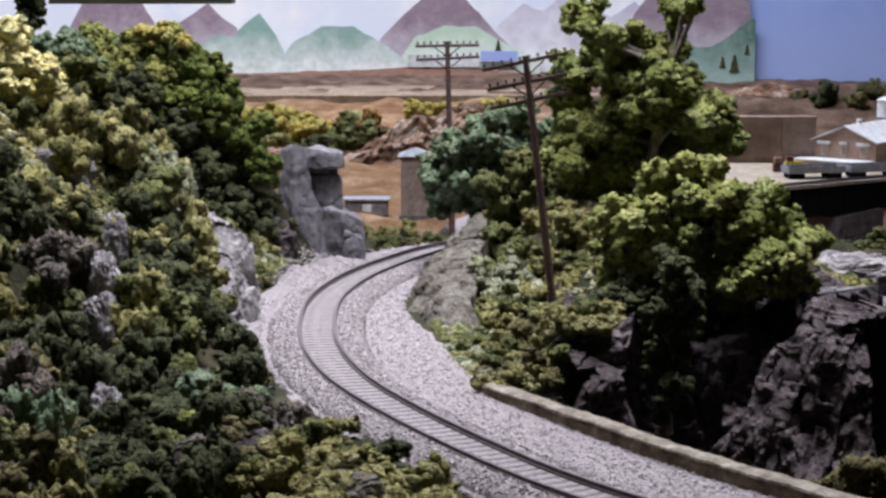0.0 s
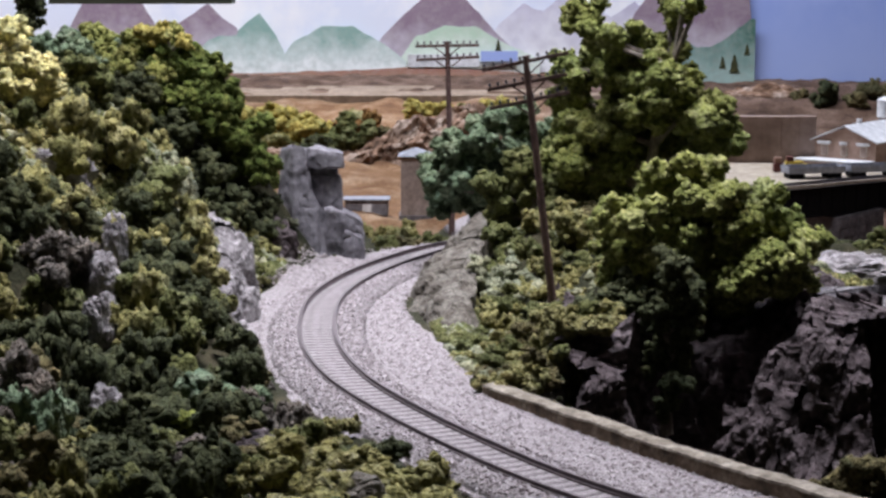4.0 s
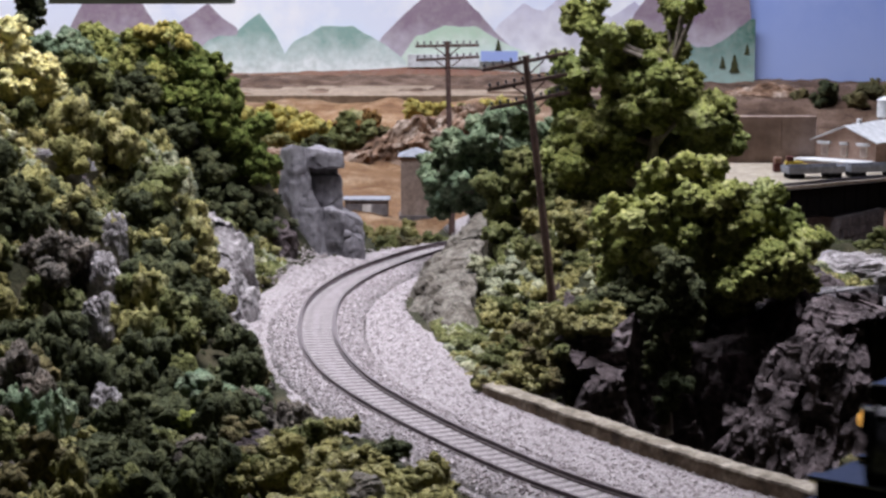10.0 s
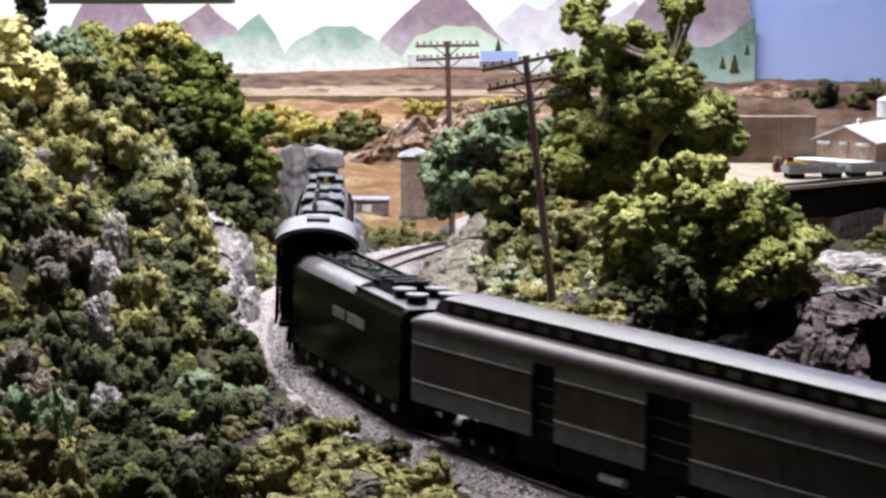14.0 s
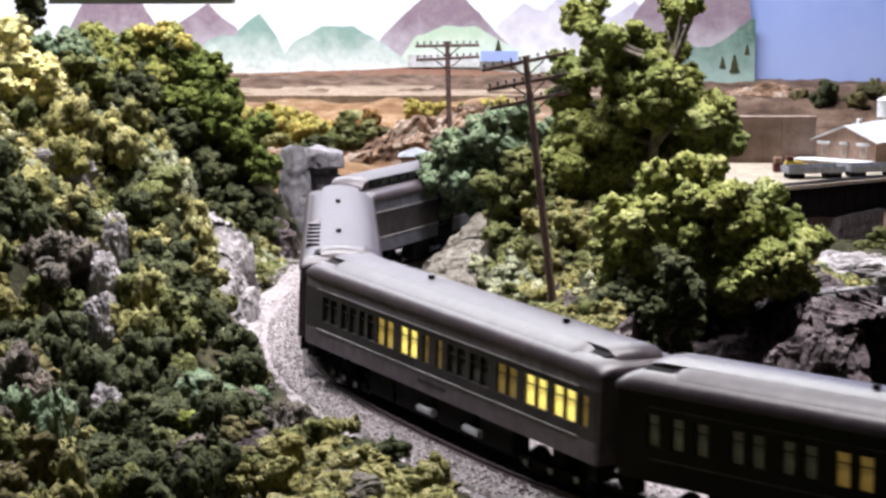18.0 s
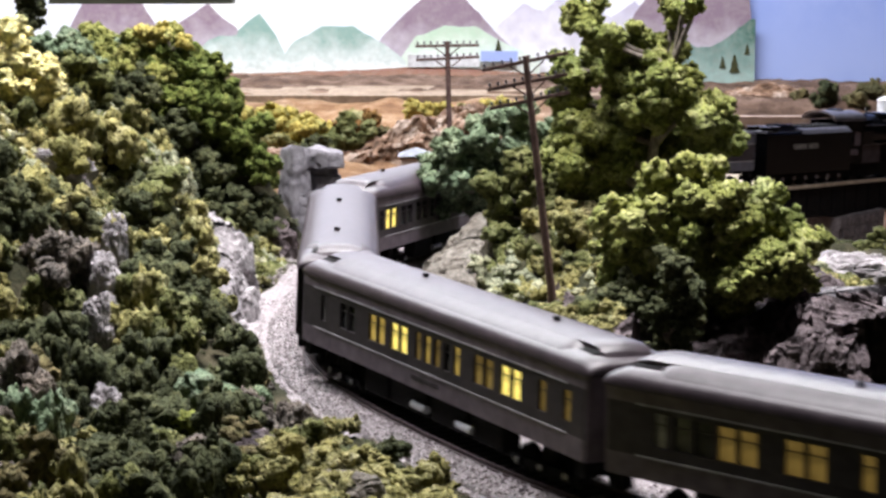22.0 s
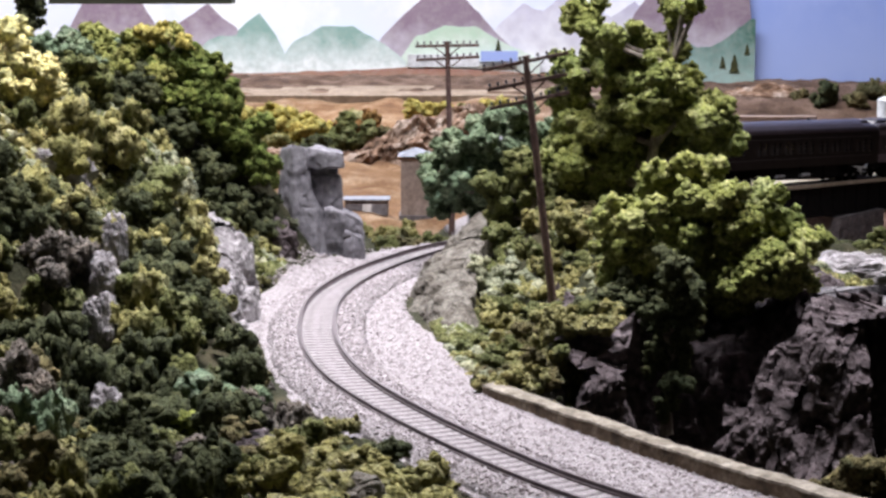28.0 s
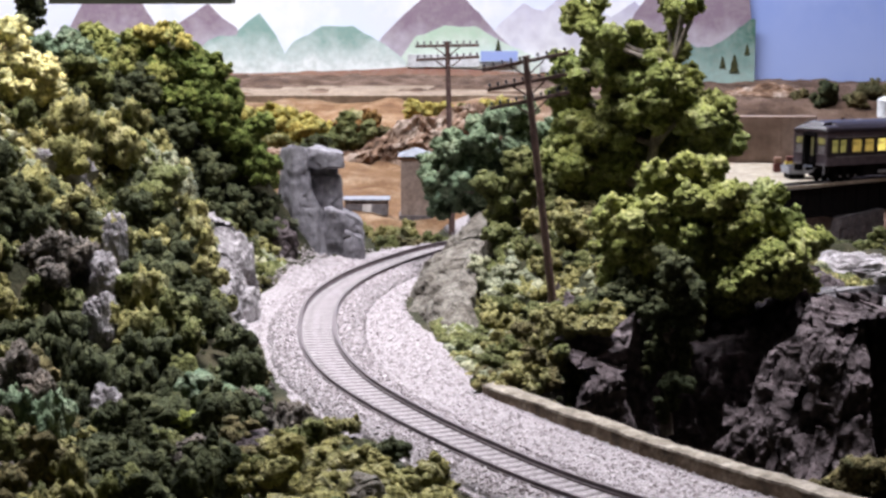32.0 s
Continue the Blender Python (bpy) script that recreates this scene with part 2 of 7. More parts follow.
def box(bm, x0, x1, y0, y1, z0, z1, bevel=0.0):
    r = bmesh.ops.create_cube(bm, size=1)
    for v in r["verts"]:
        v.co = Vector((x0 + (v.co.x + 0.5) * (x1 - x0), y0 + (v.co.y + 0.5) * (y1 - y0), z0 + (v.co.z + 0.5) * (z1 - z0)))
    if bevel:
        edges = list({e for v in r["verts"] for e in v.link_edges})
        bmesh.ops.bevel(bm, geom=edges, offset=bevel, segments=2, affect="EDGES", profile=0.5)
    return bm


def boxed(*a, bevel=0.0):
    return box(bmesh.new(), *a, bevel=bevel)


def cyl(bm, a, b, r0, r1=None, n=16):
    """A capped cylinder or cone from a to b."""
    a, b = Vector(a), Vector(b)
    r1 = r0 if r1 is None else r1
    m = Matrix.Translation((a + b) / 2) @ (b - a).to_track_quat("Z", "Y").to_matrix().to_4x4()
    bmesh.ops.create_cone(bm, cap_ends=True, segments=n, radius1=r0, radius2=r1, depth=(b - a).length, matrix=m)
    return bm


def profile(bm, yz, x0, x1):
    """A closed outline in y and z drawn out along x."""
    a = [bm.verts.new((x0, y, z)) for y, z in yz]
    b = [bm.verts.new((x1, y, z)) for y, z in yz]
    n = len(yz)
    for i in range(n):
        bm.faces.new((a[i], a[(i + 1) % n], b[(i + 1) % n], b[i]))
    bm.faces.new(a[::-1])
    bm.faces.new(b)
    bmesh.ops.recalc_face_normals(bm, faces=bm.faces)
    return bm


def smooth(ob, angle=40):
    me = ob.data
    me.polygons.foreach_set("use_smooth", [True] * len(me.polygons))
    me.set_sharp_from_angle(angle=radians(angle))
    return ob


def raw(name, verts, faces, material, parent=None, flat=False):
    """A mesh from numpy arrays of vertices and triangles or quads."""
    me = bpy.data.meshes.new(name)
    verts, faces = np.asarray(verts, np.float32), np.asarray(faces, np.int32)
    k = faces.shape[1]
    me.vertices.add(len(verts))
    me.vertices.foreach_set("co", verts.ravel())
    me.loops.add(faces.size)
    me.loops.foreach_set("vertex_index", faces.ravel())
    me.polygons.add(len(faces))
    me.polygons.foreach_set("loop_start", np.arange(0, faces.size, k, dtype=np.int32))
    me.polygons.foreach_set("use_smooth", np.full(len(faces), not flat))
    me.update(calc_edges=True)
    me.materials.append(MAT[material])
    ob = new(name, me)
    ob.parent = parent
    return ob


def step(a, b, v):
    u = np.clip((v - a) / (b - a), 0, 1)
    return u * u * (3 - 2 * u)


# ---- the line of the track ----
LINE = np.array([(4.2, .24), (3.2, .24), (2.2, .25), (1.4, .275), (.95, .31), (.62, .37), (.40, .44), (.245, .525), (.145, .607),
                 (.085, .675), (.040, .735), (.010, .790), (-.018, .851), (-.037, .901), (-.0535, .971), (-.0605, 1.042), (-.059, 1.118),
                 (-.043, 1.195), (-.012, 1.272), (.032, 1.352), (.026, 1.470), (.068, 1.598), (.150, 1.722), (.274, 1.83), (.390, 1.97),
                 (.57, 2.11), (.86, 2.215), (1.3, 2.26), (2.0, 2.27), (3.0, 2.27), (4.2, 2.27)])


def glide(pts, n=50):
    q = np.vstack([2 * pts[0] - pts[1], pts, 2 * pts[-1] - pts[-2]])
    out = []
    for i in range(1, len(q) - 2):
        p1, p2 = q[i], q[i + 1]
        d0, d1, d2 = (np.linalg.norm(q[j + 1] - q[j]) for j in (i - 1, i, i + 1))
        m1 = ((p1 - q[i - 1]) / d0 * d1 + (p2 - p1) / d1 * d0) / (d0 + d1) * d1
        m2 = ((p2 - p1) / d1 * d2 + (q[i + 2] - p2) / d2 * d1) / (d1 + d2) * d1
        for u in np.linspace(0, 1, n, endpoint=False):
            out.append((2 * u ** 3 - 3 * u * u + 1) * p1 + (u ** 3 - 2 * u * u + u) * m1 + (3 * u * u - 2 * u ** 3) * p2 + (u ** 3 - u * u) * m2)
    return np.array(out + [pts[-1]])


CURVE = glide(LINE)
ALONG = np.r_[0, np.cumsum(np.linalg.norm(np.diff(CURVE, axis=0), axis=1))]
S0 = ALONG[10 * 50]     # where the line passes (0.040, 0.735)
S_GAP = ALONG[18 * 50]
S_BRIDGE = ALONG[23 * 50]


def spot(s):
    return np.array([np.interp(s, ALONG, CURVE[:, 0]), np.interp(s, ALONG, CURVE[:, 1])])


def rail_z(s):
    """Level round the near curve, then a steady fall to the bridge and beyond."""
    u = np.clip(s - S_GAP, 0, 1.2)
    return -0.0468 * np.where(u < 0.1, 5 * u * u, u - 0.05)


def ahead(s):
    d = spot(s + 0.003) - spot(s - 0.003)
    return d / np.linalg.norm(d)


def track_pose(s, side=0.0, up=0.0):
    """A pose on the line: x ahead, y to the left, z up."""
    p, d = spot(s), ahead(s)
    return Matrix.Translation((p[0] - d[1] * side, p[1] + d[0] * side, float(rail_z(s)) + up)) @ Matrix.Rotation(math.atan2(d[1], d[0]), 4, "Z")


def nearest(x, y):
    """Signed distance to the left of the line and the place along it, for arrays of points."""
    q = CURVE[::6]
    qs = ALONG[::6]
    tang = np.gradient(q, axis=0)
    tang /= np.linalg.norm(tang, axis=1)[:, None]
    d, s = np.empty(x.shape), np.empty(x.shape)
    for i in range(0, x.size, 4000):
        px, py = x.flat[i:i + 4000], y.flat[i:i + 4000]
        d2 = (px[:, None] - q[:, 0]) ** 2 + (py[:, None] - q[:, 1]) ** 2
        j = d2.argmin(1)
        dx, dy = px - q[j, 0], py - q[j, 1]
        along = dx * tang[j, 0] + dy * tang[j, 1]
        side = -dx * tang[j, 1] + dy * tang[j, 0]
        d.flat[i:i + 4000] = np.sign(side + 1e-9) * np.sqrt(d2[np.arange(len(j)), j])
        s.flat[i:i + 4000] = qs[j] + along
    return d, s


# ---- value noise on a plane, for the land ----
GRID = np.random.default_rng(7).random((64, 64))


def value_noise(x, y, cell):
    u, v = x / cell, y / cell
    i, j = np.floor(u).astype(int), np.floor(v).astype(int)
    fu, fv = u - i, v - j
    fu, fv = fu * fu * (3 - 2 * fu), fv * fv * (3 - 2 * fv)
    g = lambda a, b: GRID[a % 64, b % 64]
    return (g(i, j) * (1 - fu) + g(i + 1, j) * fu) * (1 - fv) + (g(i, j + 1) * (1 - fu) + g(i + 1, j + 1) * fu) * fv - 0.5


def land(x, y):
    """Height of the layout's scenery."""
    x, y = np.asarray(x, float), np.asarray(y, float)
    d, s = nearest(x, y)
    rz = rail_z(s)
    bumps = value_noise(x, y, 0.03) * np.where(d > 0, 0.022, 0.012) + value_noise(x + 3, y, 0.011) * 0.006 + value_noise(x, y + 5, 0.004) * 0.0022
    # the valley floor, its far bank and the plain at the back
    valley = -0.042 + 0.024 * step(2.1, 2.8, y) + 0 * x
    pit = np.exp(-(((x - 0.36) / 0.2) ** 2 + ((y - 1.86) / 0.26) ** 2))
    valley = valley - 0.01 * step(0.25, 0.33, x) * step(2.4, 2.7, y) - 0.08 * pit - 0.036 * step(0.2, 0.3, x) * step(1.9, 2.15, y) * (1 - step(2.62, 2.72, y))
    near_plain = -0.006
    # left hill: a gentle foreground that steepens to a wooded bluff
    toe = 0.026 + 0.016 * step(0.98, 1.05, y) + 0.014 * step(1.08, 1.2, y)
    rise = 0.07 + 0.84 * step(0.83, 1.06, y) + 0.25 * step(1.04, 1.12, y)
    lift = 0.028 * step(0, 0.02, d - toe) * step(1.0, 1.08, y) * (1 - step(1.10, 1.17, y))
    left = near_plain + np.minimum(np.maximum(d - toe, 0) * rise + lift, 0.106) * (1 - 0.4 * (step(1.12, 1.17, y) - step(1.2, 1.27, y)))
    away = 1.285 + 1.3 * np.maximum(-0.115 - x, 0)
    gone = step(0, 0.07, y - away)
    left = left * (1 - gone) + (valley + 0.004 + 0.03 * (1 - step(1.3, 1.6, y))) * gone
    # right hill inside the curve, with a ravine beyond the wall
    dd = -d
    toe_r = 0.060 - 0.02 * step(0.99, 1.17, y)
    slope = 0.1 + 0.6 * step(1.06, 1.19, y)
    right = near_plain + np.minimum(np.maximum(dd - toe_r, 0) * slope, 0.034 - 0.022 * step(0.07, 0.12, x))
    ravine = step(0.059, 0.072, dd) * (1 - step(0.955, 0.975, y - 0.075 * step(0.062, 0.082, x)))
    ravine = ravine * step(0.044, 0.064, x + 0.5 * (0.92 - y))
    floor = -0.075 + 0.056 * np.exp(-((x - 0.166) / 0.03) ** 2 - ((y - 0.80) / 0.05) ** 2)
    right = right * (1 - ravine) + floor * ravine
    fall = step(0.17, 0.25, x) * step(0.92, 1.0, y)
    right = right - 0.028 * fall
    back = step(1.42, 1.6, y)
    right = right * (1 - back) + valley * back
    z = np.where(d > 0, left, right) + bumps * step(np.where(d > 0, 0.02, 0.058), np.where(d > 0, 0.05, 0.085), np.abs(d)) * np.where(y > 1.6, 0.5, 1.0)
    # the track bed is level; an embankment carries it between the gap and the bridge
    bed = rz - 0.0062
    on_bridge = step(S_BRIDGE - 0.19, S_BRIDGE - 0.17, s) * (1 - step(S_BRIDGE + 0.33, S_BRIDGE + 0.35, s))
    w = (1 - step(0.02, 0.03, np.abs(d))) * (1 - on_bridge)
    z = z * (1 - w) + bed * w
    bank = bed - np.maximum(np.abs(d) - 0.025, 0) * 0.9
    z = np.where((s > S_GAP - 0.02) & (on_bridge < 0.5), np.maximum(z, bank), z)
    z = np.where((on_bridge > 0.01) & (np.abs(d) < 0.05), np.minimum(z, rz - 0.05), z)
    return z


def land_at(x, y):
    return float(land(np.array([x]), np.array([y]))[0])


# ---- the room and the layout's land ----
def lines(edges):
    out = []
    for a, b, n in edges:
        out += list(np.linspace(a, b, n, endpoint=False))
    return np.array(out + [edges[-1][1]])


gx = lines([(-1.3, -0.36, 20), (-0.36, 0.34, 160), (0.34, 0.7, 50), (0.7, 4.35, 60)])
gy = lines([(0.16, 0.52, 40), (0.52, 1.5, 210), (1.5, 2.3, 90), (2.3, 2.992, 50)])
GX, GY = np.meshgrid(gx, gy)
GZ = land(GX, GY)
nx, ny = len(gx), len(gy)
idx = np.arange(nx * ny).reshape(ny, nx)
quads = np.stack([idx[:-1, :-1], idx[:-1, 1:], idx[1:, 1:], idx[1:, :-1]], -1).reshape(-1, 4)
ground = raw("ground", np.stack([GX, GY, GZ], -1).reshape(-1, 3), quads, "ground")
tagged(ground, "rolling plaster scenery with green and ochre ground foam", "ground", kind="structure")


def setting(name, bm, material, label, category):
    ob = part(name, bm, material, None)
    return tagged(ob, label, category, kind="structure")


setting("floor", boxed(-1.9, 4.9, -1.9, 3.3, -1.14, -1.1), "floor_tile", "plain grey tiled room floor", "floor")
setting("ceiling", boxed(-1.9, 4.9, -1.9, 3.3, CEILING, CEILING + 0.04), "wall_paint", "plain grey room ceiling", "ceiling")
setting("wall_west", boxed(-1.94, -1.9, -1.9, 3.3, -1.1, CEILING), "wall_paint", "plain grey room wall", "wall")
setting("wall_east", boxed(4.9, 4.94, -1.9, 3.3, -1.1, CEILING), "wall_paint", "plain grey room wall", "wall")
setting("wall_south", boxed(-1.9, 4.9, -1.94, -1.9, -1.1, CEILING), "wall_paint", "plain grey room wall", "wall")
setting("wall_north", boxed(-1.9, 4.9, 3.3, 3.34, -1.1, CEILING), "wall_paint", "plain grey room wall", "wall")
setting("layout_fascia", boxed(-1.3, 4.35, 0.135, 0.158, -0.3, -0.03), "fascia", "dark green board along the layout's edge", "fascia")
for lx, ly, sx, sy, watts, spread, tint in LAMPS:
    lamp = thing("ceiling_light", pose(lx, ly, CEILING), "white fluorescent fixture fixed under the ceiling", "ceiling light", "ceiling lights")
    part("housing", boxed(-sx / 2 - 0.03, sx / 2 + 0.03, -sy / 2 - 0.02, sy / 2 + 0.02, -0.045, 0, bevel=0.006), "white", lamp)
    part("diffuser", boxed(-sx / 2, sx / 2, -sy / 2, sy / 2, -0.07, -0.046, bevel=0.006), "lamp_white", lamp)


# ---- painted backdrop ----
BACK_Y = 2.994
back = thing("backdrop", pose(0, BACK_Y, 0), "wall-mounted backdrop painted with hazy mountains and sky", "backdrop", kind="structure")


def sky_paint(name, low, high, z0, z1, cloud):
    m, nt, b = node_material(name, 0.9, 0.0, 0.1)
    tc = nt.nodes.new("ShaderNodeTexCoord")
    sep = nt.nodes.new("ShaderNodeSeparateXYZ")
    nt.links.new(tc.outputs["Object"], sep.inputs[0])
    mr = nt.nodes.new("ShaderNodeMapRange")
    mr.inputs[1].default_value, mr.inputs[2].default_value = z0, z1
    nt.links.new(sep.outputs["Z"], mr.inputs[0])
    n = noise_tex(nt, 9, 5.0)
    c = ramp(nt, mr.outputs[0], [(0.0, low), (1.0, high)])
    c = mix(nt, ramp(nt, n, [(0.42, (0, 0, 0)), (0.62, (1, 1, 1))]), c, cloud)
    nt.links.new(c, b.inputs["Base Color"])
    return m


MAT["sky_paint"] = sky_paint("sky_paint", (0.84, 0.85, 0.91), (0.62, 0.69, 0.88), -0.05, 0.2, (0.88, 0.88, 0.91))
MAT["blue_paint"] = sky_paint("blue_paint", (0.42, 0.51, 0.84), (0.22, 0.31, 0.7), -0.05, 0.16, (0.36, 0.45, 0.8))
part("sky_panel", boxed(-1.35, 0.405, 0.0, 0.02, -0.09, 1.1), "sky_paint", back, "pale cloudy sky")
part("blue_panel", boxed(0.409, 4.4, 0.0, 0.02, -0.09, 1.1), "blue_paint", back, "plain blue sky")


def wash(name, low, high, z0, z1, scale=18):
    """Thin paint that fades from one colour at z0 to another at z1, with brush mottling."""
    m, nt, b = node_material(name, 0.9, 0.0, 0.1)
    tc = nt.nodes.new("ShaderNodeTexCoord")
    sep = nt.nodes.new("ShaderNodeSeparateXYZ")
    nt.links.new(tc.outputs["Object"], sep.inputs[0])
    mr = nt.nodes.new("ShaderNodeMapRange")
    mr.inputs[1].default_value, mr.inputs[2].default_value = z0, z1
    nt.links.new(sep.outputs["Z"], mr.inputs[0])
    n = noise_tex(nt, scale, 5.0)
    add = nt.nodes.new("ShaderNodeMath")
    add.operation = "MULTIPLY_ADD"
    add.inputs[1].default_value, add.inputs[2].default_value = 0.9, -0.45
    nt.links.new(n, add.inputs[0])
    tot = nt.nodes.new("ShaderNodeMath")
    nt.links.new(add.outputs[0], tot.inputs[0])
    nt.links.new(mr.outputs[0], tot.inputs[1])
    c = ramp(nt, tot.outputs[0], [(0.15, low), (0.85, high)])
    pale = ramp(nt, noise_tex(nt, scale * 2.6, 6.0), [(0.42, (0, 0, 0)), (0.68, (0.45, 0.45, 0.45))])
    c = mix(nt, pale, c, tuple(0.55 * v + 0.28 * w for v, w in zip(high, (0.95, 0.9, 0.85))))
    nt.links.new(c, b.inputs["Base Color"])
    MAT[name] = m


def painted(name, peaks, foot, depth, material, label, rough=0.004, seed=0):
    """A painted ridge: its skyline runs through the peaks; a thin coat of paint on the board."""
    xs = np.arange(peaks[0][0], peaks[-1][0], 0.004)
    zs = np.interp(xs, [p[0] for p in peaks], [p[1] for p in peaks])
    zs = zs + (value_noise(xs, 0 * xs + seed, 0.02) + 0.5 * value_noise(xs, 0 * xs + seed + 3, 0.007)) * rough
    n = len(xs)
    v = np.concatenate([np.stack([xs, 0 * xs - depth, zs], 1), np.stack([xs, 0 * xs - depth, 0 * xs + foot], 1)])
    f = np.stack([np.arange(n - 1), np.arange(1, n), np.arange(n + 1, 2 * n), np.arange(n, 2 * n - 1)], 1)
    ob = raw(name, v, f[:, ::-1], material, back, flat=True)
    ob["label"] = label
    return ob


wash("mauve", (0.7, 0.66, 0.74), (0.27, 0.2, 0.26), -0.02, 0.075, 40)
wash("mauve_pale", (0.88, 0.88, 0.92), (0.46, 0.43, 0.6), 0.0, 0.12)
wash("sage", (0.86, 0.9, 0.9), (0.25, 0.4, 0.36), -0.015, 0.055, 45)
wash("sage_pale", (0.9, 0.92, 0.9), (0.5, 0.66, 0.52), -0.03, 0.06, 45)
wash("pine", (0.36, 0.5, 0.47), (0.08, 0.17, 0.14), -0.03, 0.06, 50)
wash("earth", (0.42, 0.28, 0.19), (0.36, 0.18, 0.14), -0.03, 0.0, 30)
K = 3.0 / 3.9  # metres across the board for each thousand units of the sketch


def sk(px, py):
    return ((px - 784) / 1000 * K, 0.1883 + 2.99 * math.tan(math.atan((441 - py) / 3900) - radians(8.405)))


painted("mauve_mountain", [sk(95, 110), sk(150, 10), sk(185, -30), sk(240, -20), sk(285, 50), sk(320, 110)], -0.02, 0.004, "mauve", "mauve painted mountain", seed=1)
painted("mauve_peak", [sk(280, 110), sk(310, 48), sk(372, 8), sk(420, 50), sk(460, 110)], -0.02, 0.006, "mauve", "mauve painted mountain", seed=2)
painted("green_peak", [sk(400, 120), sk(425, 52), sk(462, 24), sk(490, 60), sk(520, 120)], -0.02, 0.008, "sage", "blue-green painted mountain", seed=3)
painted("great_mountain", [sk(640, 120), sk(680, 62), sk(735, 10), sk(770, -22), sk(815, -8), sk(880, 60), sk(940, 110)], -0.02, 0.004, "mauve", "mauve painted mountain", seed=4)
painted("pale_range", [sk(840, 110), sk(880, 45), sk(925, 5), sk(960, 20), sk(1000, -15), sk(1080, 30), sk(1120, 0), sk(1200, 90)], -0.02, 0.003, "mauve_pale", "pale violet painted range", seed=5)
painted("dark_mountain", [sk(1090, 110), sk(1120, 25), sk(1150, -15), sk(1230, -60), sk(1318, -30), sk(1326, 40), sk(1330, 90)], -0.02, 0.006, "mauve", "dark mauve painted mountain", seed=6)
painted("green_foothill", [sk(330, 120), sk(370, 70), sk(420, 60), sk(480, 85), sk(520, 120)], -0.02, 0.010, "sage", "hazy green painted foothill", seed=7)
painted("round_hill", [sk(490, 125), sk(520, 75), sk(570, 46), sk(625, 46), sk(680, 75), sk(720, 110)], -0.02, 0.0092, "sage", "rounded green painted hill", seed=8)
painted("pale_hill", [sk(700, 120), sk(735, 65), sk(790, 45), sk(850, 50), sk(890, 75), sk(960, 110)], -0.02, 0.008, "sage_pale", "pale green painted hill", seed=9)
painted("pine_slope", [sk(1150, 130), sk(1200, 70), sk(1250, 90), sk(1300, 50), sk(1331, 30), sk(1333, 40)], -0.03, 0.0104, "pine", "dark green painted pine slope", 0.008, seed=10)
painted("far_plain", [sk(-200, 126), sk(400, 130), sk(620, 124), sk(720, 118), sk(900, 126), sk(1340, 152), sk(1345, 152)], -0.05, 0.012, "earth", "reddish brown painted plain", 0.002, seed=11)
for px, py, hh in ((1296, 128, 34), (1275, 120, 22), (1318, 96, 20), (881, 90, 22)):
    bm = bmesh.new()
    (ax, az), (_, bz) = sk(px, py), sk(px, py - hh)
    w = (bz - az) * 0.28
    vs = [bm.verts.new((ax + u * w, -0.0115, az + v * (bz - az))) for u, v in ((-1, 0), (1, 0), (0.5, 0.35), (0.7, 0.35), (0.3, 0.7), (0.4, 0.7), (0, 1), (-0.4, 0.7), (-0.3, 0.7), (-0.7, 0.35), (-0.5, 0.35))]
    bm.faces.new(vs)
    part("painted_pine", bm, "green_dark", back, "small dark painted pine")
(cx0, cz0), (cx1, cz1) = sk(722, 118), sk(848, 96)
part("painted_lodge", boxed(cx0, cx1, -0.0135, -0.0125, cz0, cz1), "white", back, "white painted building")
(cx0, cz0), (cx1, cz1) = sk(850, 108), sk(915, 90)
part("painted_roof", boxed(cx0, cx1, -0.0145, -0.0135, cz0, cz1), "blue_paint", back, "blue painted roof")


# ---- track ----
track = thing("track", None, "single curved model track of brown rails on grey ties", "track", kind="structure")
RAIL = [(-0.0011, -0.0023), (0.0011, -0.0023), (0.0011, -0.0017), (0.0003, -0.0015), (0.0003, -0.0007), (0.0006, -0.0004), (0.0006, 0.0), (-0.0006, 0.0), (-0.0006, -0.0004), (-0.0003, -0.0007), (-0.0003, -0.0015), (-0.0011, -0.0017)]


def sweep(outline, s_a, s_b, ds, side, up=0.0):
    """An outline across the line, carried along it."""
    ss = np.arange(s_a, s_b, ds)
    k = len(outline)
    verts = []
    for s in ss:
        m = track_pose(s, side, up)
        verts += [tuple(m @ Vector((0, y, z))) for y, z in outline]
    n = len(ss)
    a = np.arange((n - 1) * k).reshape(n - 1, k)
    nxt = np.roll(a, -1, axis=1)
    faces = np.stack([a, nxt, nxt + k, a + k], -1).reshape(-1, 4)
    return verts, faces


for side in (0.0083, -0.0083):
    v, f = sweep(RAIL, 0.02, S0 - 0.4, 0.03, side)
    raw("rail", v, f, "rail", track, flat=True)
    v, f = sweep(RAIL, S0 - 0.4, S0 + 1.8, 0.006, side)
    raw("rail", v, f, "rail", track, flat=True)
    v, f = sweep(RAIL, S0 + 1.8, ALONG[-1] - 0.02, 0.03, side)
    raw("rail", v, f, "rail", track, flat=True)
TIE = mesh_of(boxed(-0.0010, 0.0010, -0.0148, 0.0148, -0.0042, -0.0023, bevel=0.0002), "tie", "tie")
rng = random.Random(3)
for s in np.arange(S0 - 0.2, S0 + 0.66, 0.0066):
    shared("tie", TIE, track, track_pose(s, rng.uniform(-4e-4, 4e-4)) @ pose(0, 0, 0, 0, 0, rng.uniform(-1.5, 1.5)))
for s in np.arange(S_BRIDGE - 0.18, S_BRIDGE + 0.36, 0.0066):
    shared("tie", TIE, track, track_pose(s))

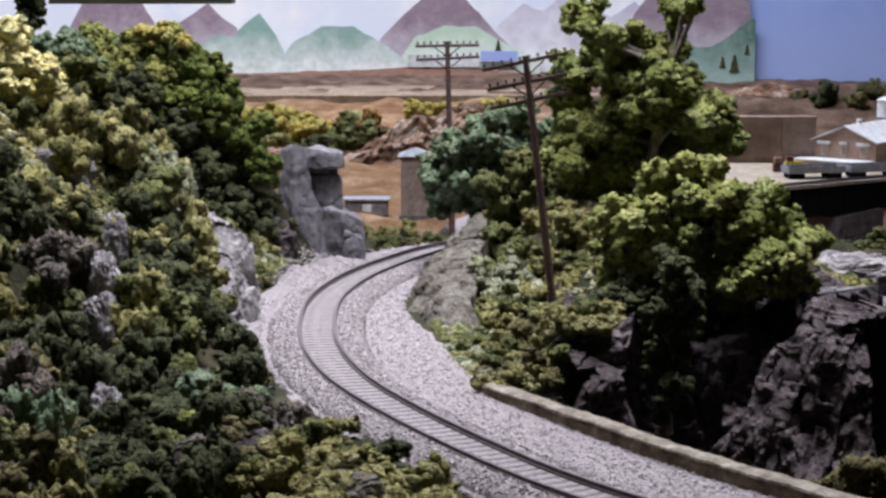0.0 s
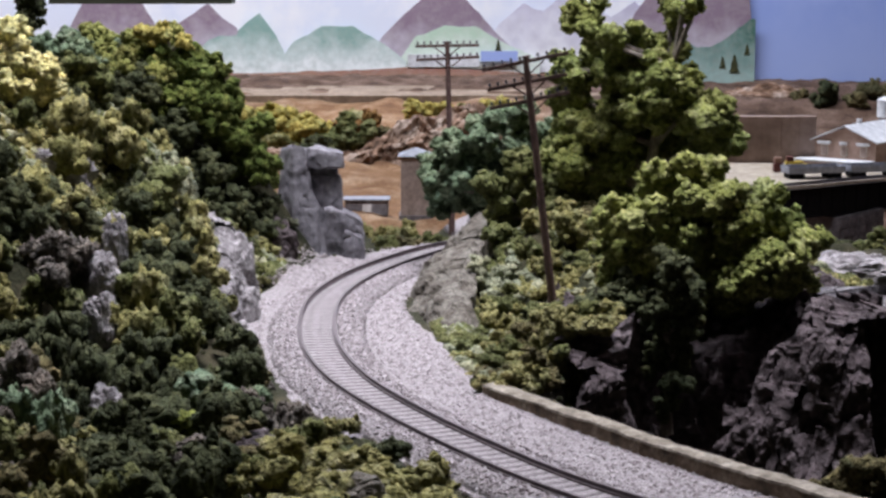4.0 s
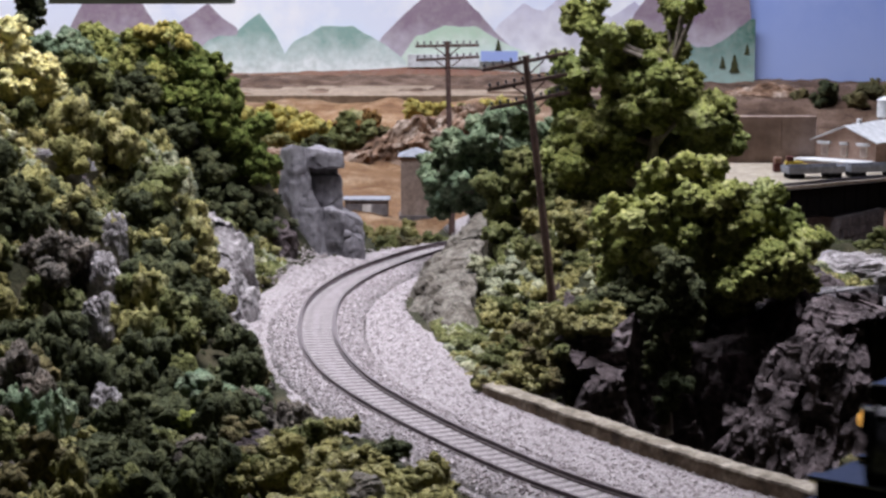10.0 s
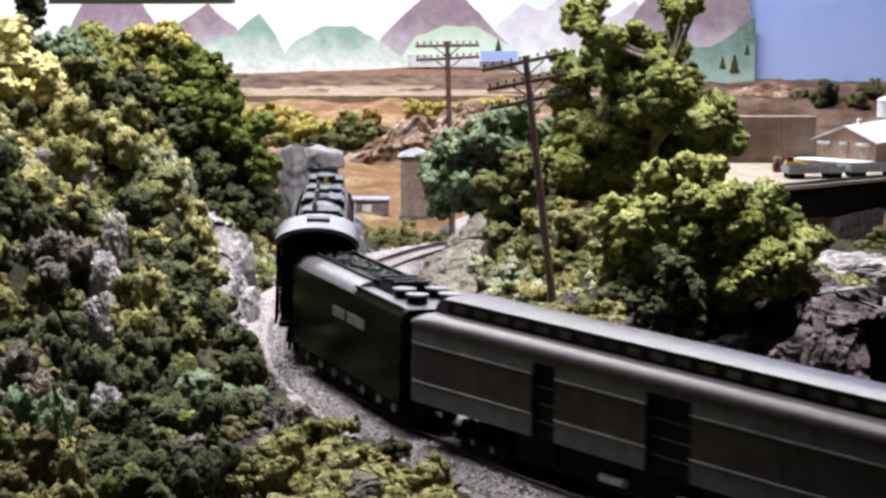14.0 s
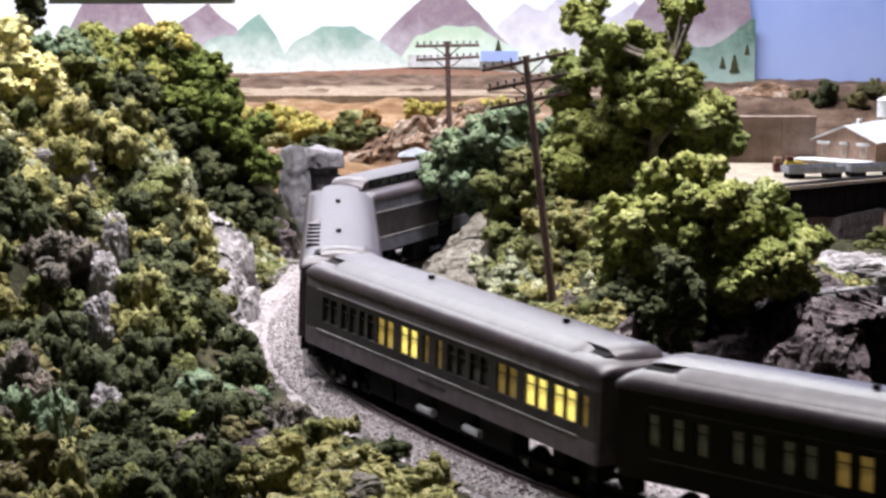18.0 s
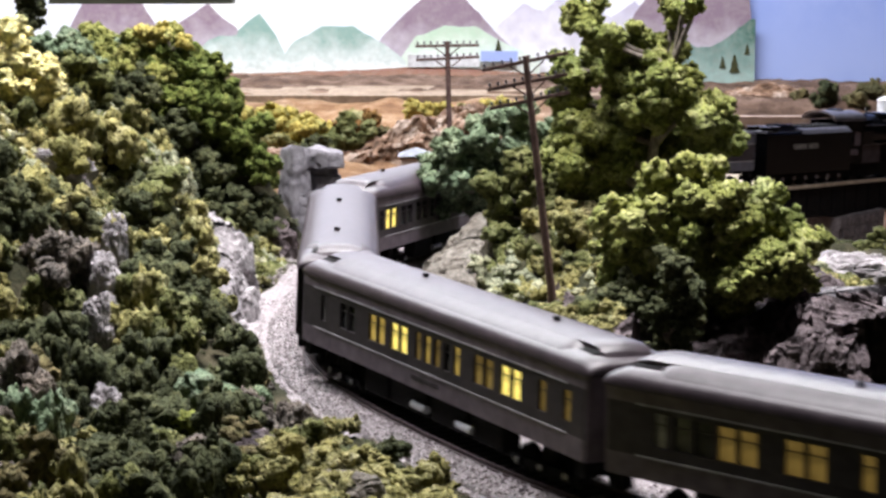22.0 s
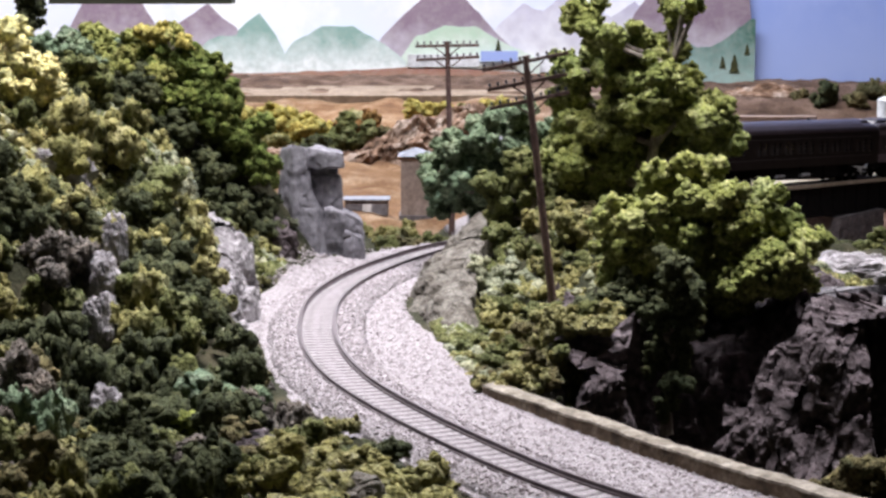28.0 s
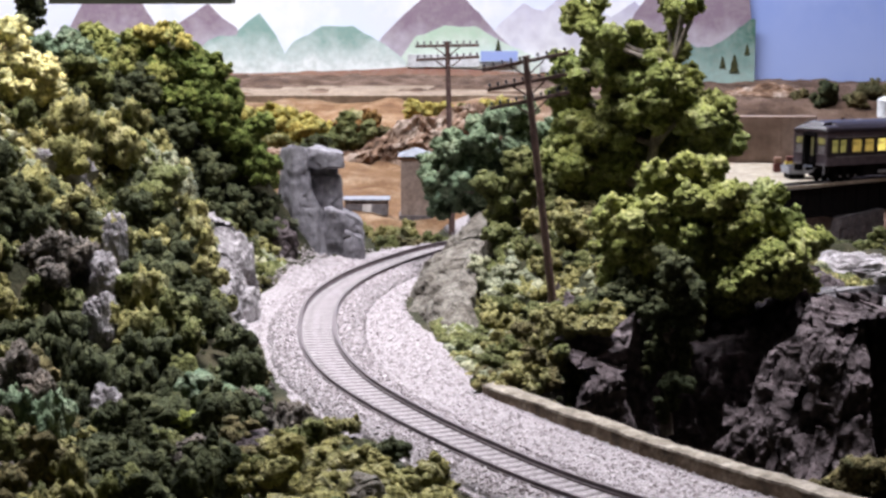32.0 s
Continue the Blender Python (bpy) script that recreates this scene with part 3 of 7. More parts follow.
# ballast bed: a low crowned strip under the ties
BED = [(0.025, -0.0062), (0.017, -0.0021), (0.0105, -0.0021), (0.0068, -0.0025), (-0.0068, -0.0025), (-0.0105, -0.0021), (-0.017, -0.0021), (-0.025, -0.0062), (0.0, -0.0075)]
v, f = sweep(BED, 0.02, S_BRIDGE - 0.18, 0.008, 0.0)
bed = raw("ballast_bed", v, f, "ballast", track)
v, f = sweep([(0.023, -0.0062), (0.018, -0.0034), (-0.018, -0.0034), (-0.023, -0.0062)], S_BRIDGE + 0.36, ALONG[-1] - 0.02, 0.03, 0.0)
raw("ballast_bed", v, f, "ballast", track)


# the wide gravel apron on both sides of the bed, ragged at its edges
sa = np.arange(S0 - 0.25, S0 + 0.62, 0.004)
sb = np.linspace(0.044, -0.066, 42)
SA, SB = np.meshgrid(sa, sb, indexing="ij")
tangent = np.gradient(CURVE, axis=0)
tangent /= np.linalg.norm(tangent, axis=1)[:, None]
cxs, cys = np.interp(SA, ALONG, CURVE[:, 0]), np.interp(SA, ALONG, CURVE[:, 1])
txs, tys = np.interp(SA, ALONG, tangent[:, 0]), np.interp(SA, ALONG, tangent[:, 1])
ax, ay = cxs - tys * SB, cys + txs * SB
edge_l = 0.027 + 0.034 * step(1.0, 1.2, cys) + 0.006 * value_noise(ax, ay, 0.012)
edge_r = -(0.0600 - 0.0240 * step(0.97, 1.17, cys)) + 0.003 * value_noise(ax + 7, ay, 0.012)
inside = np.minimum(edge_l - SB, SB - edge_r)
az = np.where(inside > 0, np.maximum(land(ax, ay) + 0.0007, rail_z(SA) - 0.0072), land(ax, ay) - 0.004)
az = np.where(np.abs(SB) < 0.02, rail_z(SA) - 0.0048, az)
ii = np.arange(SA.size).reshape(SA.shape)
apron_f = np.stack([ii[:-1, :-1], ii[:-1, 1:], ii[1:, 1:], ii[1:, :-1]], -1).reshape(-1, 4)[:, ::-1]
raw("gravel_apron", np.stack([ax, ay, az], -1).reshape(-1, 3), apron_f, "ballast", track)


def blob_template(sub, seed, amp):
    bm = bmesh.new()
    bmesh.ops.create_icosphere(bm, subdivisions=sub, radius=1)
    v = np.array([tuple(x.co) for x in bm.verts])
    f = np.array([[x.index for x in t.verts] for t in bm.faces])
    bm.free()
    r = np.random.default_rng(seed)
    bumps = r.normal(size=(7, 3))
    bumps /= np.linalg.norm(bumps, axis=1)[:, None]
    lift = (np.maximum(v @ bumps.T - 0.45, 0)).max(1) * amp * 2
    return v * (0.78 + lift + r.normal(size=len(v)) * amp * 0.22)[:, None], f




def scatter(name, centres, radii, material, templates, seed=0, parent=None, squash=0.85, flat=False):
    """One mesh of many small lumps, each turned and sized by chance."""
    r = np.random.default_rng(seed)
    centres, radii = np.asarray(centres, float), np.asarray(radii, float)
    vs, fs, base = [], [], 0
    for k, (tv, tf) in enumerate(templates):
        sel = np.arange(len(centres))[k::len(templates)]
        if not len(sel):
            continue
        q = r.normal(size=(len(sel), 4))
        q /= np.linalg.norm(q, axis=1)[:, None]
        w, x, y, z = q.T
        rot = np.stack([1 - 2 * (y * y + z * z), 2 * (x * y - w * z), 2 * (x * z + w * y), 2 * (x * y + w * z), 1 - 2 * (x * x + z * z), 2 * (y * z - w * x),
                        2 * (x * z - w * y), 2 * (y * z + w * x), 1 - 2 * (x * x + y * y)], -1).reshape(-1, 3, 3)
        v = np.einsum("nij,kj->nki", rot, tv) * radii[sel][:, None, None]
        v[:, :, 2] *= squash
        v += centres[sel][:, None, :]
        f = tf[None] + (np.arange(len(sel)) * len(tv))[:, None, None] + base
        vs.append(v.reshape(-1, 3))
        fs.append(f.reshape(-1, 3))
        base += v.shape[0] * v.shape[1]
    return raw(name, np.concatenate(vs), np.concatenate(fs), material, parent, flat)


# loose stones over the ballast and its shoulders
r = np.random.default_rng(11)
ss = S0 + r.uniform(-0.12, 0.60, 28000)
side = np.where(r.random(28000) < 0.3, r.normal(0, 0.012, 28000), r.uniform(-0.061, 0.06, 28000))
pts = np.array([np.interp(ss, ALONG, CURVE[:, 0]), np.interp(ss, ALONG, CURVE[:, 1])]).T
dirs = np.gradient(CURVE, axis=0)
dirs /= np.linalg.norm(dirs, axis=1)[:, None]
dx, dy = np.interp(ss, ALONG, dirs[:, 0]), np.interp(ss, ALONG, dirs[:, 1])
px, py = pts[:, 0] - dy * side, pts[:, 1] + dx * side
gz = land(px, py)
bed_z = np.interp(np.abs(side), [0, 0.0068, 0.0105, 0.017, 0.025], [-0.0032, -0.0032, -0.0019, -0.0019, -0.0064]) + rail_z(ss)
pz = np.where(np.abs(side) < 0.025, np.maximum(gz, bed_z), gz + 0.0006)
keep = (side < 0.027 + 0.034 * step(1.0, 1.2, py)) & (-side < 0.0575 - 0.0215 * step(0.97, 1.17, py)) & (np.abs(np.abs(side) - 0.0083) > 0.0016) & (pz < 0.004) & (pz > -0.012)
bm = bmesh.new()
bmesh.ops.create_cube(bm, size=1.3)
cube_v = np.array([tuple(x.co) for x in bm.verts])
cube_f = np.array([[x.index for x in t.verts] for t in bmesh.ops.triangulate(bm, faces=bm.faces)["faces"]])
bm.free()
PEB = [(cube_v * np.random.default_rng(i).uniform(0.6, 1.2, cube_v.shape), cube_f) for i in range(6)]
rad = r.uniform(0.0004, 0.001, 28000)
stones = scatter("ballast_stones", np.stack([px, py, pz + rad * 0.2], 1)[keep], rad[keep], "pebble", PEB, 5, None, 0.8, True)
tagged(stones, "loose pale pinkish-grey ballast stones along the track", "gravel", kind="stuff")


# ---- retaining wall beside the track ----
def retaining_wall():
    root = thing("retaining_wall", None, "low weathered concrete retaining wall with a pale worn coping beside the track", "wall", kind="structure")
    a, b = S0 + 0.162, S0 - 0.22
    n = 7
    height = lambda s: -0.0022 + 0.0020 * min(1, (a - s) / (a - b) * 4)

    def length(name, sa, sb, outline, material, rough):
        """One cast length that follows the curve."""
        bm = bmesh.new()
        rings = []
        for i in range(13):
            s = sa + (sb - sa) * i / 12
            m = track_pose(s, -float(np.interp(s - S0, [-0.22, -0.08, -0.04, 0.01, 0.05, 0.095, 0.16], [0.058, 0.058, 0.0595, 0.0600, 0.0585, 0.0570, 0.0525])))
            rings.append([bm.verts.new(m @ Vector((0, y, z))) for y, z in outline(height(s))])
        k = len(rings[0])
        for p, q in zip(rings, rings[1:]):
            for i in range(k):
                bm.faces.new((p[i], p[(i + 1) % k], q[(i + 1) % k], q[i]))
        bm.faces.new(rings[0][::-1])
        bm.faces.new(rings[-1])
        bmesh.ops.recalc_face_normals(bm, faces=bm.faces)
        for v in bm.verts:
            v.co += noise.noise_vector(v.co * 240) * rough + noise.noise_vector(v.co * 70) * rough * 0.7
        return part(name, bm, material, root)

    for i in range(n):
        sa, sb = a + (b - a) * i / n, a + (b - a) * (i + 0.997) / n
        length("wall_block", sa, sb, lambda t: [(0.0032, -0.012), (0.003, -0.002), (0.0026, t * 0.5), (0.0024, t), (-0.0038, t), (-0.0045, -0.05)], "concrete", 0.0006)
        length("coping_stone", sa, sb, lambda t: [(0.0034, t + 0.0001), (0.0032, t + 0.0010), (0.0012, t + 0.0014), (-0.0015, t + 0.0015), (-0.0042, t + 0.0013), (-0.0044, t + 0.0001)], "concrete_cap", 0.0006)


retaining_wall()


# ---- rocks ----
def rock(x, y, z, sx, sy, sz, material, label, seed=0, turn=0, sub=5, crag=0.6, name="rock", group=""):
    """A cast plaster crag with ledges and cracks."""
    bm = bmesh.new()
    bmesh.ops.create_icosphere(bm, subdivisions=sub, radius=1)
    off = Vector((seed * 3.7, seed * 1.9, seed * 5.1))
    for v in bm.verts:
        d = v.co.normalized()
        q = Vector([math.copysign(abs(c) ** 0.62, c) for c in d])     # blocky
        w = q * (1 + 0.22 * noise.noise(q * 1.3 + off))
        cells = noise.voronoi(Vector((w.x * 2.6, w.y * 2.6, w.z * 1.7)) + off)[0]
        small = noise.voronoi(w * 6.5 + off)[0]
        ridge = noise.ridged_multi_fractal(w * 3.1 + off, 0.9, 2.1, 5, 1.0, 2.0)
        k = 1 + crag * (0.42 * min(cells[1] - cells[0], 0.32) - 0.1) + crag * 0.14 * (min(small[1] - small[0], 0.25) - 0.1) + 0.025 * crag * (ridge - 1.2) + 0.02 * noise.noise(q * 22 + off)
        w = w * k
        w.z += 0.035 * math.sin(w.z * 17 + seed + 3 * noise.noise(q * 2 + off))
        v.co = Vector((w.x * sx, w.y * sy, w.z * sz))
    ob = part(name, bm, material, None)
    ob.matrix_basis = pose(x, y, z, 0, 0, turn)
    return tagged(ob, label, "rock", group)


def cliff(name, path, z0, tops, depth, material, label, seed=0, lean=0.25, rough=1.0, nu=120, nv=64, group="", tuck=0.02):
    """A cast rock face along a path on the plan: it climbs from z0 to the tops, leaning back, and closes behind."""
    path = np.array(path, float)
    along = np.r_[0, np.cumsum(np.linalg.norm(np.diff(path, axis=0), axis=1))]
    us = np.linspace(0, along[-1], nu)
    px, py = np.interp(us, along, path[:, 0]), np.interp(us, along, path[:, 1])
    tx, ty = np.gradient(px), np.gradient(py)
    ln = np.hypot(tx, ty)
    nxs, nys = ty / ln, -tx / ln                 # outwards
    zt = np.interp(us, np.linspace(0, along[-1], len(tops)), tops)
    bm = bmesh.new()
    rings = []
    off = Vector((seed * 3.7, seed * 1.9, seed * 5.1))
    for i in range(nu):
        ring = []
        end = min(1.0, 6 * min(i, nu - 1 - i) / nu)
        for j in range(nv):
            v = j / (nv - 1)
            a_ = v * math.pi / 2
            z = z0 + (zt[i] - z0) * math.sin(a_) ** 0.75
            inn = lean * (zt[i] - z0) * v + depth * (1 - math.cos(a_)) ** 1.6
            p = Vector((px[i] - nxs[i] * inn, py[i] - nys[i] * inn, z))
            q = Vector((p.x * 1.0, p.y, p.z * 0.75))
            big = noise.noise(q * 38 + off) * 0.011
            d = big + 0.0008 * noise.noise(q * 500 + off)
            w = q + noise.noise_vector(q * 90 + off) * 0.0035
            for freq, jump, tilt in ((55, 0.008, 0.55), (140, 0.0035, 0.5), (330, 0.0014, 0.4)):    # broken blocks, each with its own slant
                cell = noise.voronoi(w * freq + off)[1][0]
                slant = noise.cell_vector(cell * 7.31)
                d += jump * (noise.cell(cell * 5.17) * 0.5) + tilt * (w - (cell - off) / freq).dot(slant - Vector((0.5, 0.5, 0.5)))
            d = d * rough * (0.3 + 0.7 * end) - tuck * (1 - end) ** 2
            ring.append(bm.verts.new(p + Vector((nxs[i], nys[i], 0)) * d * (1.0 - 0.6 * v ** 3) + Vector((0, 0, (0.25 + 0.6 * v) * d * min(1.0, v * 4)))))
        bx, by = px[i] - nxs[i] * (lean * (zt[i] - z0) + depth), py[i] - nys[i] * (lean * (zt[i] - z0) + depth)
        ring.append(bm.verts.new((bx, by, z0)))
        rings.append(ring)
    k = nv + 1
    for a, b in zip(rings, rings[1:]):
        for j in range(k):
            bm.faces.new((a[j], a[(j + 1) % k], b[(j + 1) % k], b[j]))
    bm.faces.new(rings[0])
    bm.faces.new(rings[-1][::-1])
    bmesh.ops.recalc_face_normals(bm, faces=bm.faces)
    ob = part(name, bm, material, None)
    smooth(ob, 32)
    return tagged(ob, label, "rock", group)


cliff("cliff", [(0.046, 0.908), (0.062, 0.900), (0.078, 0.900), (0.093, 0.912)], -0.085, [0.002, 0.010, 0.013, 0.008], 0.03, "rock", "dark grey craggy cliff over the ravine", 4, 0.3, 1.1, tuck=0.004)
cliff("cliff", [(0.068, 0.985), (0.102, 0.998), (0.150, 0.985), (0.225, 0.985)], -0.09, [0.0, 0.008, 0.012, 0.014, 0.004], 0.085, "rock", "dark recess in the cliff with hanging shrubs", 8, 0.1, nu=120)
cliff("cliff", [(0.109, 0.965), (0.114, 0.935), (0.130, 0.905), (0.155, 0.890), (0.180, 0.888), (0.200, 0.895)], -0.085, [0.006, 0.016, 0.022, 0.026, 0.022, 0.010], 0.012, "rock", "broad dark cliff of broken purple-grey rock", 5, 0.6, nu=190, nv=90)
cliff("cliff", [(0.180, 0.935), (0.205, 0.925), (0.235, 0.935), (0.29, 0.97)], -0.1, [0.022, 0.012, -0.010, -0.035], 0.02, "rock_slate", "grey rock shoulder sloping down beside the ravine", 6, 0.75, nu=120, nv=80)
cliff("rock_bank", [(0.020, 1.265), (-0.004, 1.215), (-0.017, 1.165), (-0.018, 1.115), (-0.012, 1.065), (0.0, 1.02)], -0.012, [0.031, 0.033, 0.028, 0.019, 0.006, -0.004], 0.012, "rock_tan", "lichen-grey and tan rock bank beside the track", 9, 0.85, 0.45, 150, 60)
cliff("rock_bank", [(-0.099, 1.045), (-0.0945, 1.068), (-0.0945, 1.10), (-0.100, 1.125), (-0.114, 1.14)], -0.012, [0.006, 0.020, 0.025, 0.037, 0.046], 0.016, "rock_pale", "pale weathered rock ledge along the hill and the ballast", 11, 0.12, 0.5, 130, 56)
cliff("sandstone_bank", [(-0.095, 2.05), (-0.05, 2.09), (0.0, 2.12), (0.06, 2.15), (0.12, 2.2)], -0.045, [-0.036, -0.032, -0.014, 0.0, 0.002, -0.008], 0.05, "rock_rust", "pinkish-tan and rust rock bank across the valley", 14, 0.9, 1.25, 130, 44)


def slab(plan, z0, tops, parent, seed, lean=0.06, chip=0.0012, upper=None):
    """A smooth cast block: its plan, its foot and the height over each corner; chipped edges, a grainy face."""
    bm = bmesh.new()
    mid = sum((Vector((x, y, 0)) for x, y in plan), Vector()) / len(plan)
    foot = [bm.verts.new((x, y, z0)) for x, y in plan]
    upper = upper or [(x + (mid.x - x) * lean, y + (mid.y - y) * lean) for x, y in plan]
    head = [bm.verts.new((x, y, z)) for (x, y), z in zip(upper, tops)]
    k = len(plan)
    for i in range(k):
        bm.faces.new((foot[i], foot[(i + 1) % k], head[(i + 1) % k], head[i]))
    bm.faces.new(head)
    bm.faces.new(foot[::-1])
    bmesh.ops.recalc_face_normals(bm, faces=bm.faces)
    bmesh.ops.bevel(bm, geom=bm.edges[:], offset=0.0016, segments=2, affect="EDGES", profile=0.6)
    bmesh.ops.triangulate(bm, faces=bm.faces)
    for _ in range(5):
        bmesh.ops.subdivide_edges(bm, edges=[e for e in bm.edges if e.calc_length() > 0.0022], cuts=1)
        bmesh.ops.triangulate(bm, faces=bm.faces)
    bm.normal_update()
    off = Vector((seed * 3.1, seed * 1.7, 0))
    for v in bm.verts:
        crack = noise.voronoi(v.co * 42 + off)[0]
        d = noise.noise(v.co * 45 + off) * 0.6 + 0.5 * noise.noise(v.co * 160 + off) + 0.3 * noise.noise(v.co * 420 + off) - 0.5 * max(0.0, 0.1 - (crack[1] - crack[0])) / 0.1
        v.co += v.normal * d * chip
    return smooth(part("slab", bm, "rock_grey", parent), 38)


outcrop = thing("outcrop", None, "tall smooth grey rock outcrop of slabs by the curve", "rock")
slab([(-0.1000, 1.292), (-0.086, 1.281), (-0.0735, 1.286), (-0.0730, 1.302), (-0.080, 1.330), (-0.104, 1.330)], -0.014, [0.0565, 0.0605, 0.0585, 0.056, 0.055, 0.052], outcrop, 1, chip=0.0015,
     upper=[(-0.0955, 1.296), (-0.0885, 1.288), (-0.0815, 1.290), (-0.0790, 1.302), (-0.083, 1.326), (-0.098, 1.326)])
slab([(-0.0880, 1.280), (-0.0740, 1.275), (-0.0640, 1.284), (-0.0650, 1.302), (-0.084, 1.302)], -0.014, [0.030, 0.036, 0.018, 0.020, 0.034], outcrop, 6, chip=0.0016,
     upper=[(-0.0850, 1.286), (-0.0772, 1.284), (-0.0700, 1.289), (-0.0710, 1.302), (-0.083, 1.302)])
slab([(-0.0790, 1.298), (-0.066, 1.293), (-0.0585, 1.297), (-0.0600, 1.314), (-0.075, 1.318)], -0.012, [0.0405, 0.0415, 0.0400, 0.040, 0.041], outcrop, 2, chip=0.0015,
     upper=[(-0.0790, 1.299), (-0.067, 1.295), (-0.0605, 1.298), (-0.0610, 1.312), (-0.075, 1.318)])
slab([(-0.0800, 1.302), (-0.068, 1.299), (-0.0630, 1.302), (-0.0630, 1.314), (-0.075, 1.318)], 0.0400, [0.0452, 0.0452, 0.0450, 0.045, 0.0452], outcrop, 7, 0.02)
slab([(-0.0830, 1.296), (-0.068, 1.289), (-0.0580, 1.294), (-0.0590, 1.314), (-0.078, 1.322)], 0.0450, [0.0580, 0.0560, 0.0545, 0.054, 0.057], outcrop, 3, 0.08, 0.0016)
slab([(-0.072, 1.284), (-0.058, 1.279), (-0.0455, 1.288), (-0.047, 1.312), (-0.070, 1.312)], -0.014, [0.0225, 0.0215, 0.014, 0.016, 0.024], outcrop, 4, 0.14, 0.002)
slab([(-0.060, 1.276), (-0.052, 1.272), (-0.0445, 1.280), (-0.046, 1.296), (-0.058, 1.296)], -0.014, [0.010, 0.009, 0.003, 0.006, 0.012], outcrop, 8, 0.25, 0.002)
slab([(-0.107, 1.286), (-0.094, 1.275), (-0.078, 1.274), (-0.080, 1.296), (-0.104, 1.300)], -0.014, [0.018, 0.012, 0.004, 0.008, 0.020], outcrop, 5, 0.25, 0.002)
ROCKS = [
    # loose block of the grey outcrop, given the darker cliff colour to paint the bushes' shade
    (-0.1040, 1.258, -0.002, 0.0120, 0.024, 0.022, "rock", "rock under hanging bushes, shade put into its dark colour", 4, 40),
    # pale rocks on the shoulder and the hillside
    (0.205, 1.05, -0.012, 0.024, 0.022, 0.022, "rock_pale", "pale rock beside bushes on the hill's shoulder", 18, 15),
    (0.240, 1.28, -0.018, 0.03, 0.024, 0.014, "rock_pale", "pale grey boulder among bushes", 19, 15),
    (-0.149, 0.990, 0.044, 0.006, 0.008, 0.014, "rock_pale", "narrow pale rock streak on the hillside", 26, 12),
    (-0.147, 0.940, 0.033, 0.007, 0.010, 0.014, "rock_pale", "narrow pale rock streak on the hillside", 33, 22),
    (-0.144, 0.912, 0.020, 0.007, 0.010, 0.014, "rock_pale", "narrow pale rock streak on the hillside", 27, -12),
    (-0.130, 0.83, 0.002, 0.006, 0.010, 0.010, "rock_pale", "pale rock on the hillside", 28, 22),
    (-0.065, 0.745, 0.004, 0.012, 0.014, 0.009, "rock", "grey rock among olive bushes", 29, 12),
    (-0.032, 0.695, 0.004, 0.010, 0.014, 0.008, "rock_tan", "pale rock among olive bushes", 30, 42),
    (-0.190, 1.026, 0.070, 0.026, 0.014, 0.015, "rock_pale", "grey rock ledge on the crest", 31, 12),
    (-0.152, 1.085, 0.064, 0.014, 0.012, 0.008, "rock_pale", "grey rock ledge in the hillside", 32, 52),
    # rust rocks on the valley's far side
    (-0.155, 2.05, -0.035, 0.02, 0.02, 0.014, "rock_rust", "brown rock in the valley", 25, 50),
]
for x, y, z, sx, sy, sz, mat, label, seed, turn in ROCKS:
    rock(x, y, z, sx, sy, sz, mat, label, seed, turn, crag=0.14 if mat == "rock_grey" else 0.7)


# ---- bushes and trees ----
OCTA_V = np.array([(1, 0, 0), (-1, 0, 0), (0, 1, 0), (0, -1, 0), (0, 0, 1), (0, 0, -1)], float)
OCTA_F = np.array([(0, 2, 4), (2, 1, 4), (1, 3, 4), (3, 0, 4), (2, 0, 5), (1, 2, 5), (3, 1, 5), (0, 3, 5)])


def ragged_crumb(seed):
    g = np.random.default_rng(seed)
    v = OCTA_V * g.uniform(0.6, 1.35, (6, 1)) + g.normal(size=(6, 3)) * 0.15
    q, _ = np.linalg.qr(g.normal(size=(3, 3)))
    return v @ (q * np.sign(np.linalg.det(q))).T, OCTA_F


CRUMBS = [ragged_crumb(200 + i) for i in range(24)]


def ragged_lump(seed):
    """A small torn piece of foam: stretched, with spikes and hollows."""
    v, f = blob_template(1, seed, 0.5)
    g = np.random.default_rng(seed)
    return v * g.uniform(0.7, 1.4, (len(v), 1)) * g.uniform(0.75, 1.3, 3), f


LUMPS = [ragged_lump(240 + i) for i in range(16)]
CORES = []
for i in range(10):
    cv, cf = blob_template(3, 270 + i, 0.45)
    CORES.append((cv * np.random.default_rng(i).uniform(0.8, 1.3, (len(cv), 1)), cf))


def strew(name, cs, cr, material, g, parent=None, vs=None, fs=None, templates=None):
    """Ragged crumbs (or other small forms) at the points cs with the radii cr, in one mesh."""
    vs, fs = vs or [], fs or []
    vs, fs = pile(cs, cr, g, templates or CRUMBS, vs, fs)
    return raw(name, np.concatenate(vs), np.concatenate(fs), material, parent)


def pile(cs, cr, g, templates, vs, fs):
    base = sum(len(v) for v in vs)
    m = len(templates)
    for k, (tv, tf) in enumerate(templates):
        c, r_ = cs[k::m], cr[k::m]
        if not len(c):
            continue
        turn = g.uniform(0, 2 * math.pi, len(c))
        co, si = np.cos(turn)[:, None], np.sin(turn)[:, None]
        v = np.stack([tv[:, 0] * co - tv[:, 1] * si, tv[:, 0] * si + tv[:, 1] * co, np.broadcast_to(tv[:, 2], (len(c), len(tv))) * 0.85], -1) * r_[:, None, None] + c[:, None, :]
        fs.append((tf[None] + (np.arange(len(c)) * len(tv))[:, None, None] + base).reshape(-1, 3))
        vs.append(v.reshape(-1, 3))
        base += len(tv) * len(c)
    return vs, fs


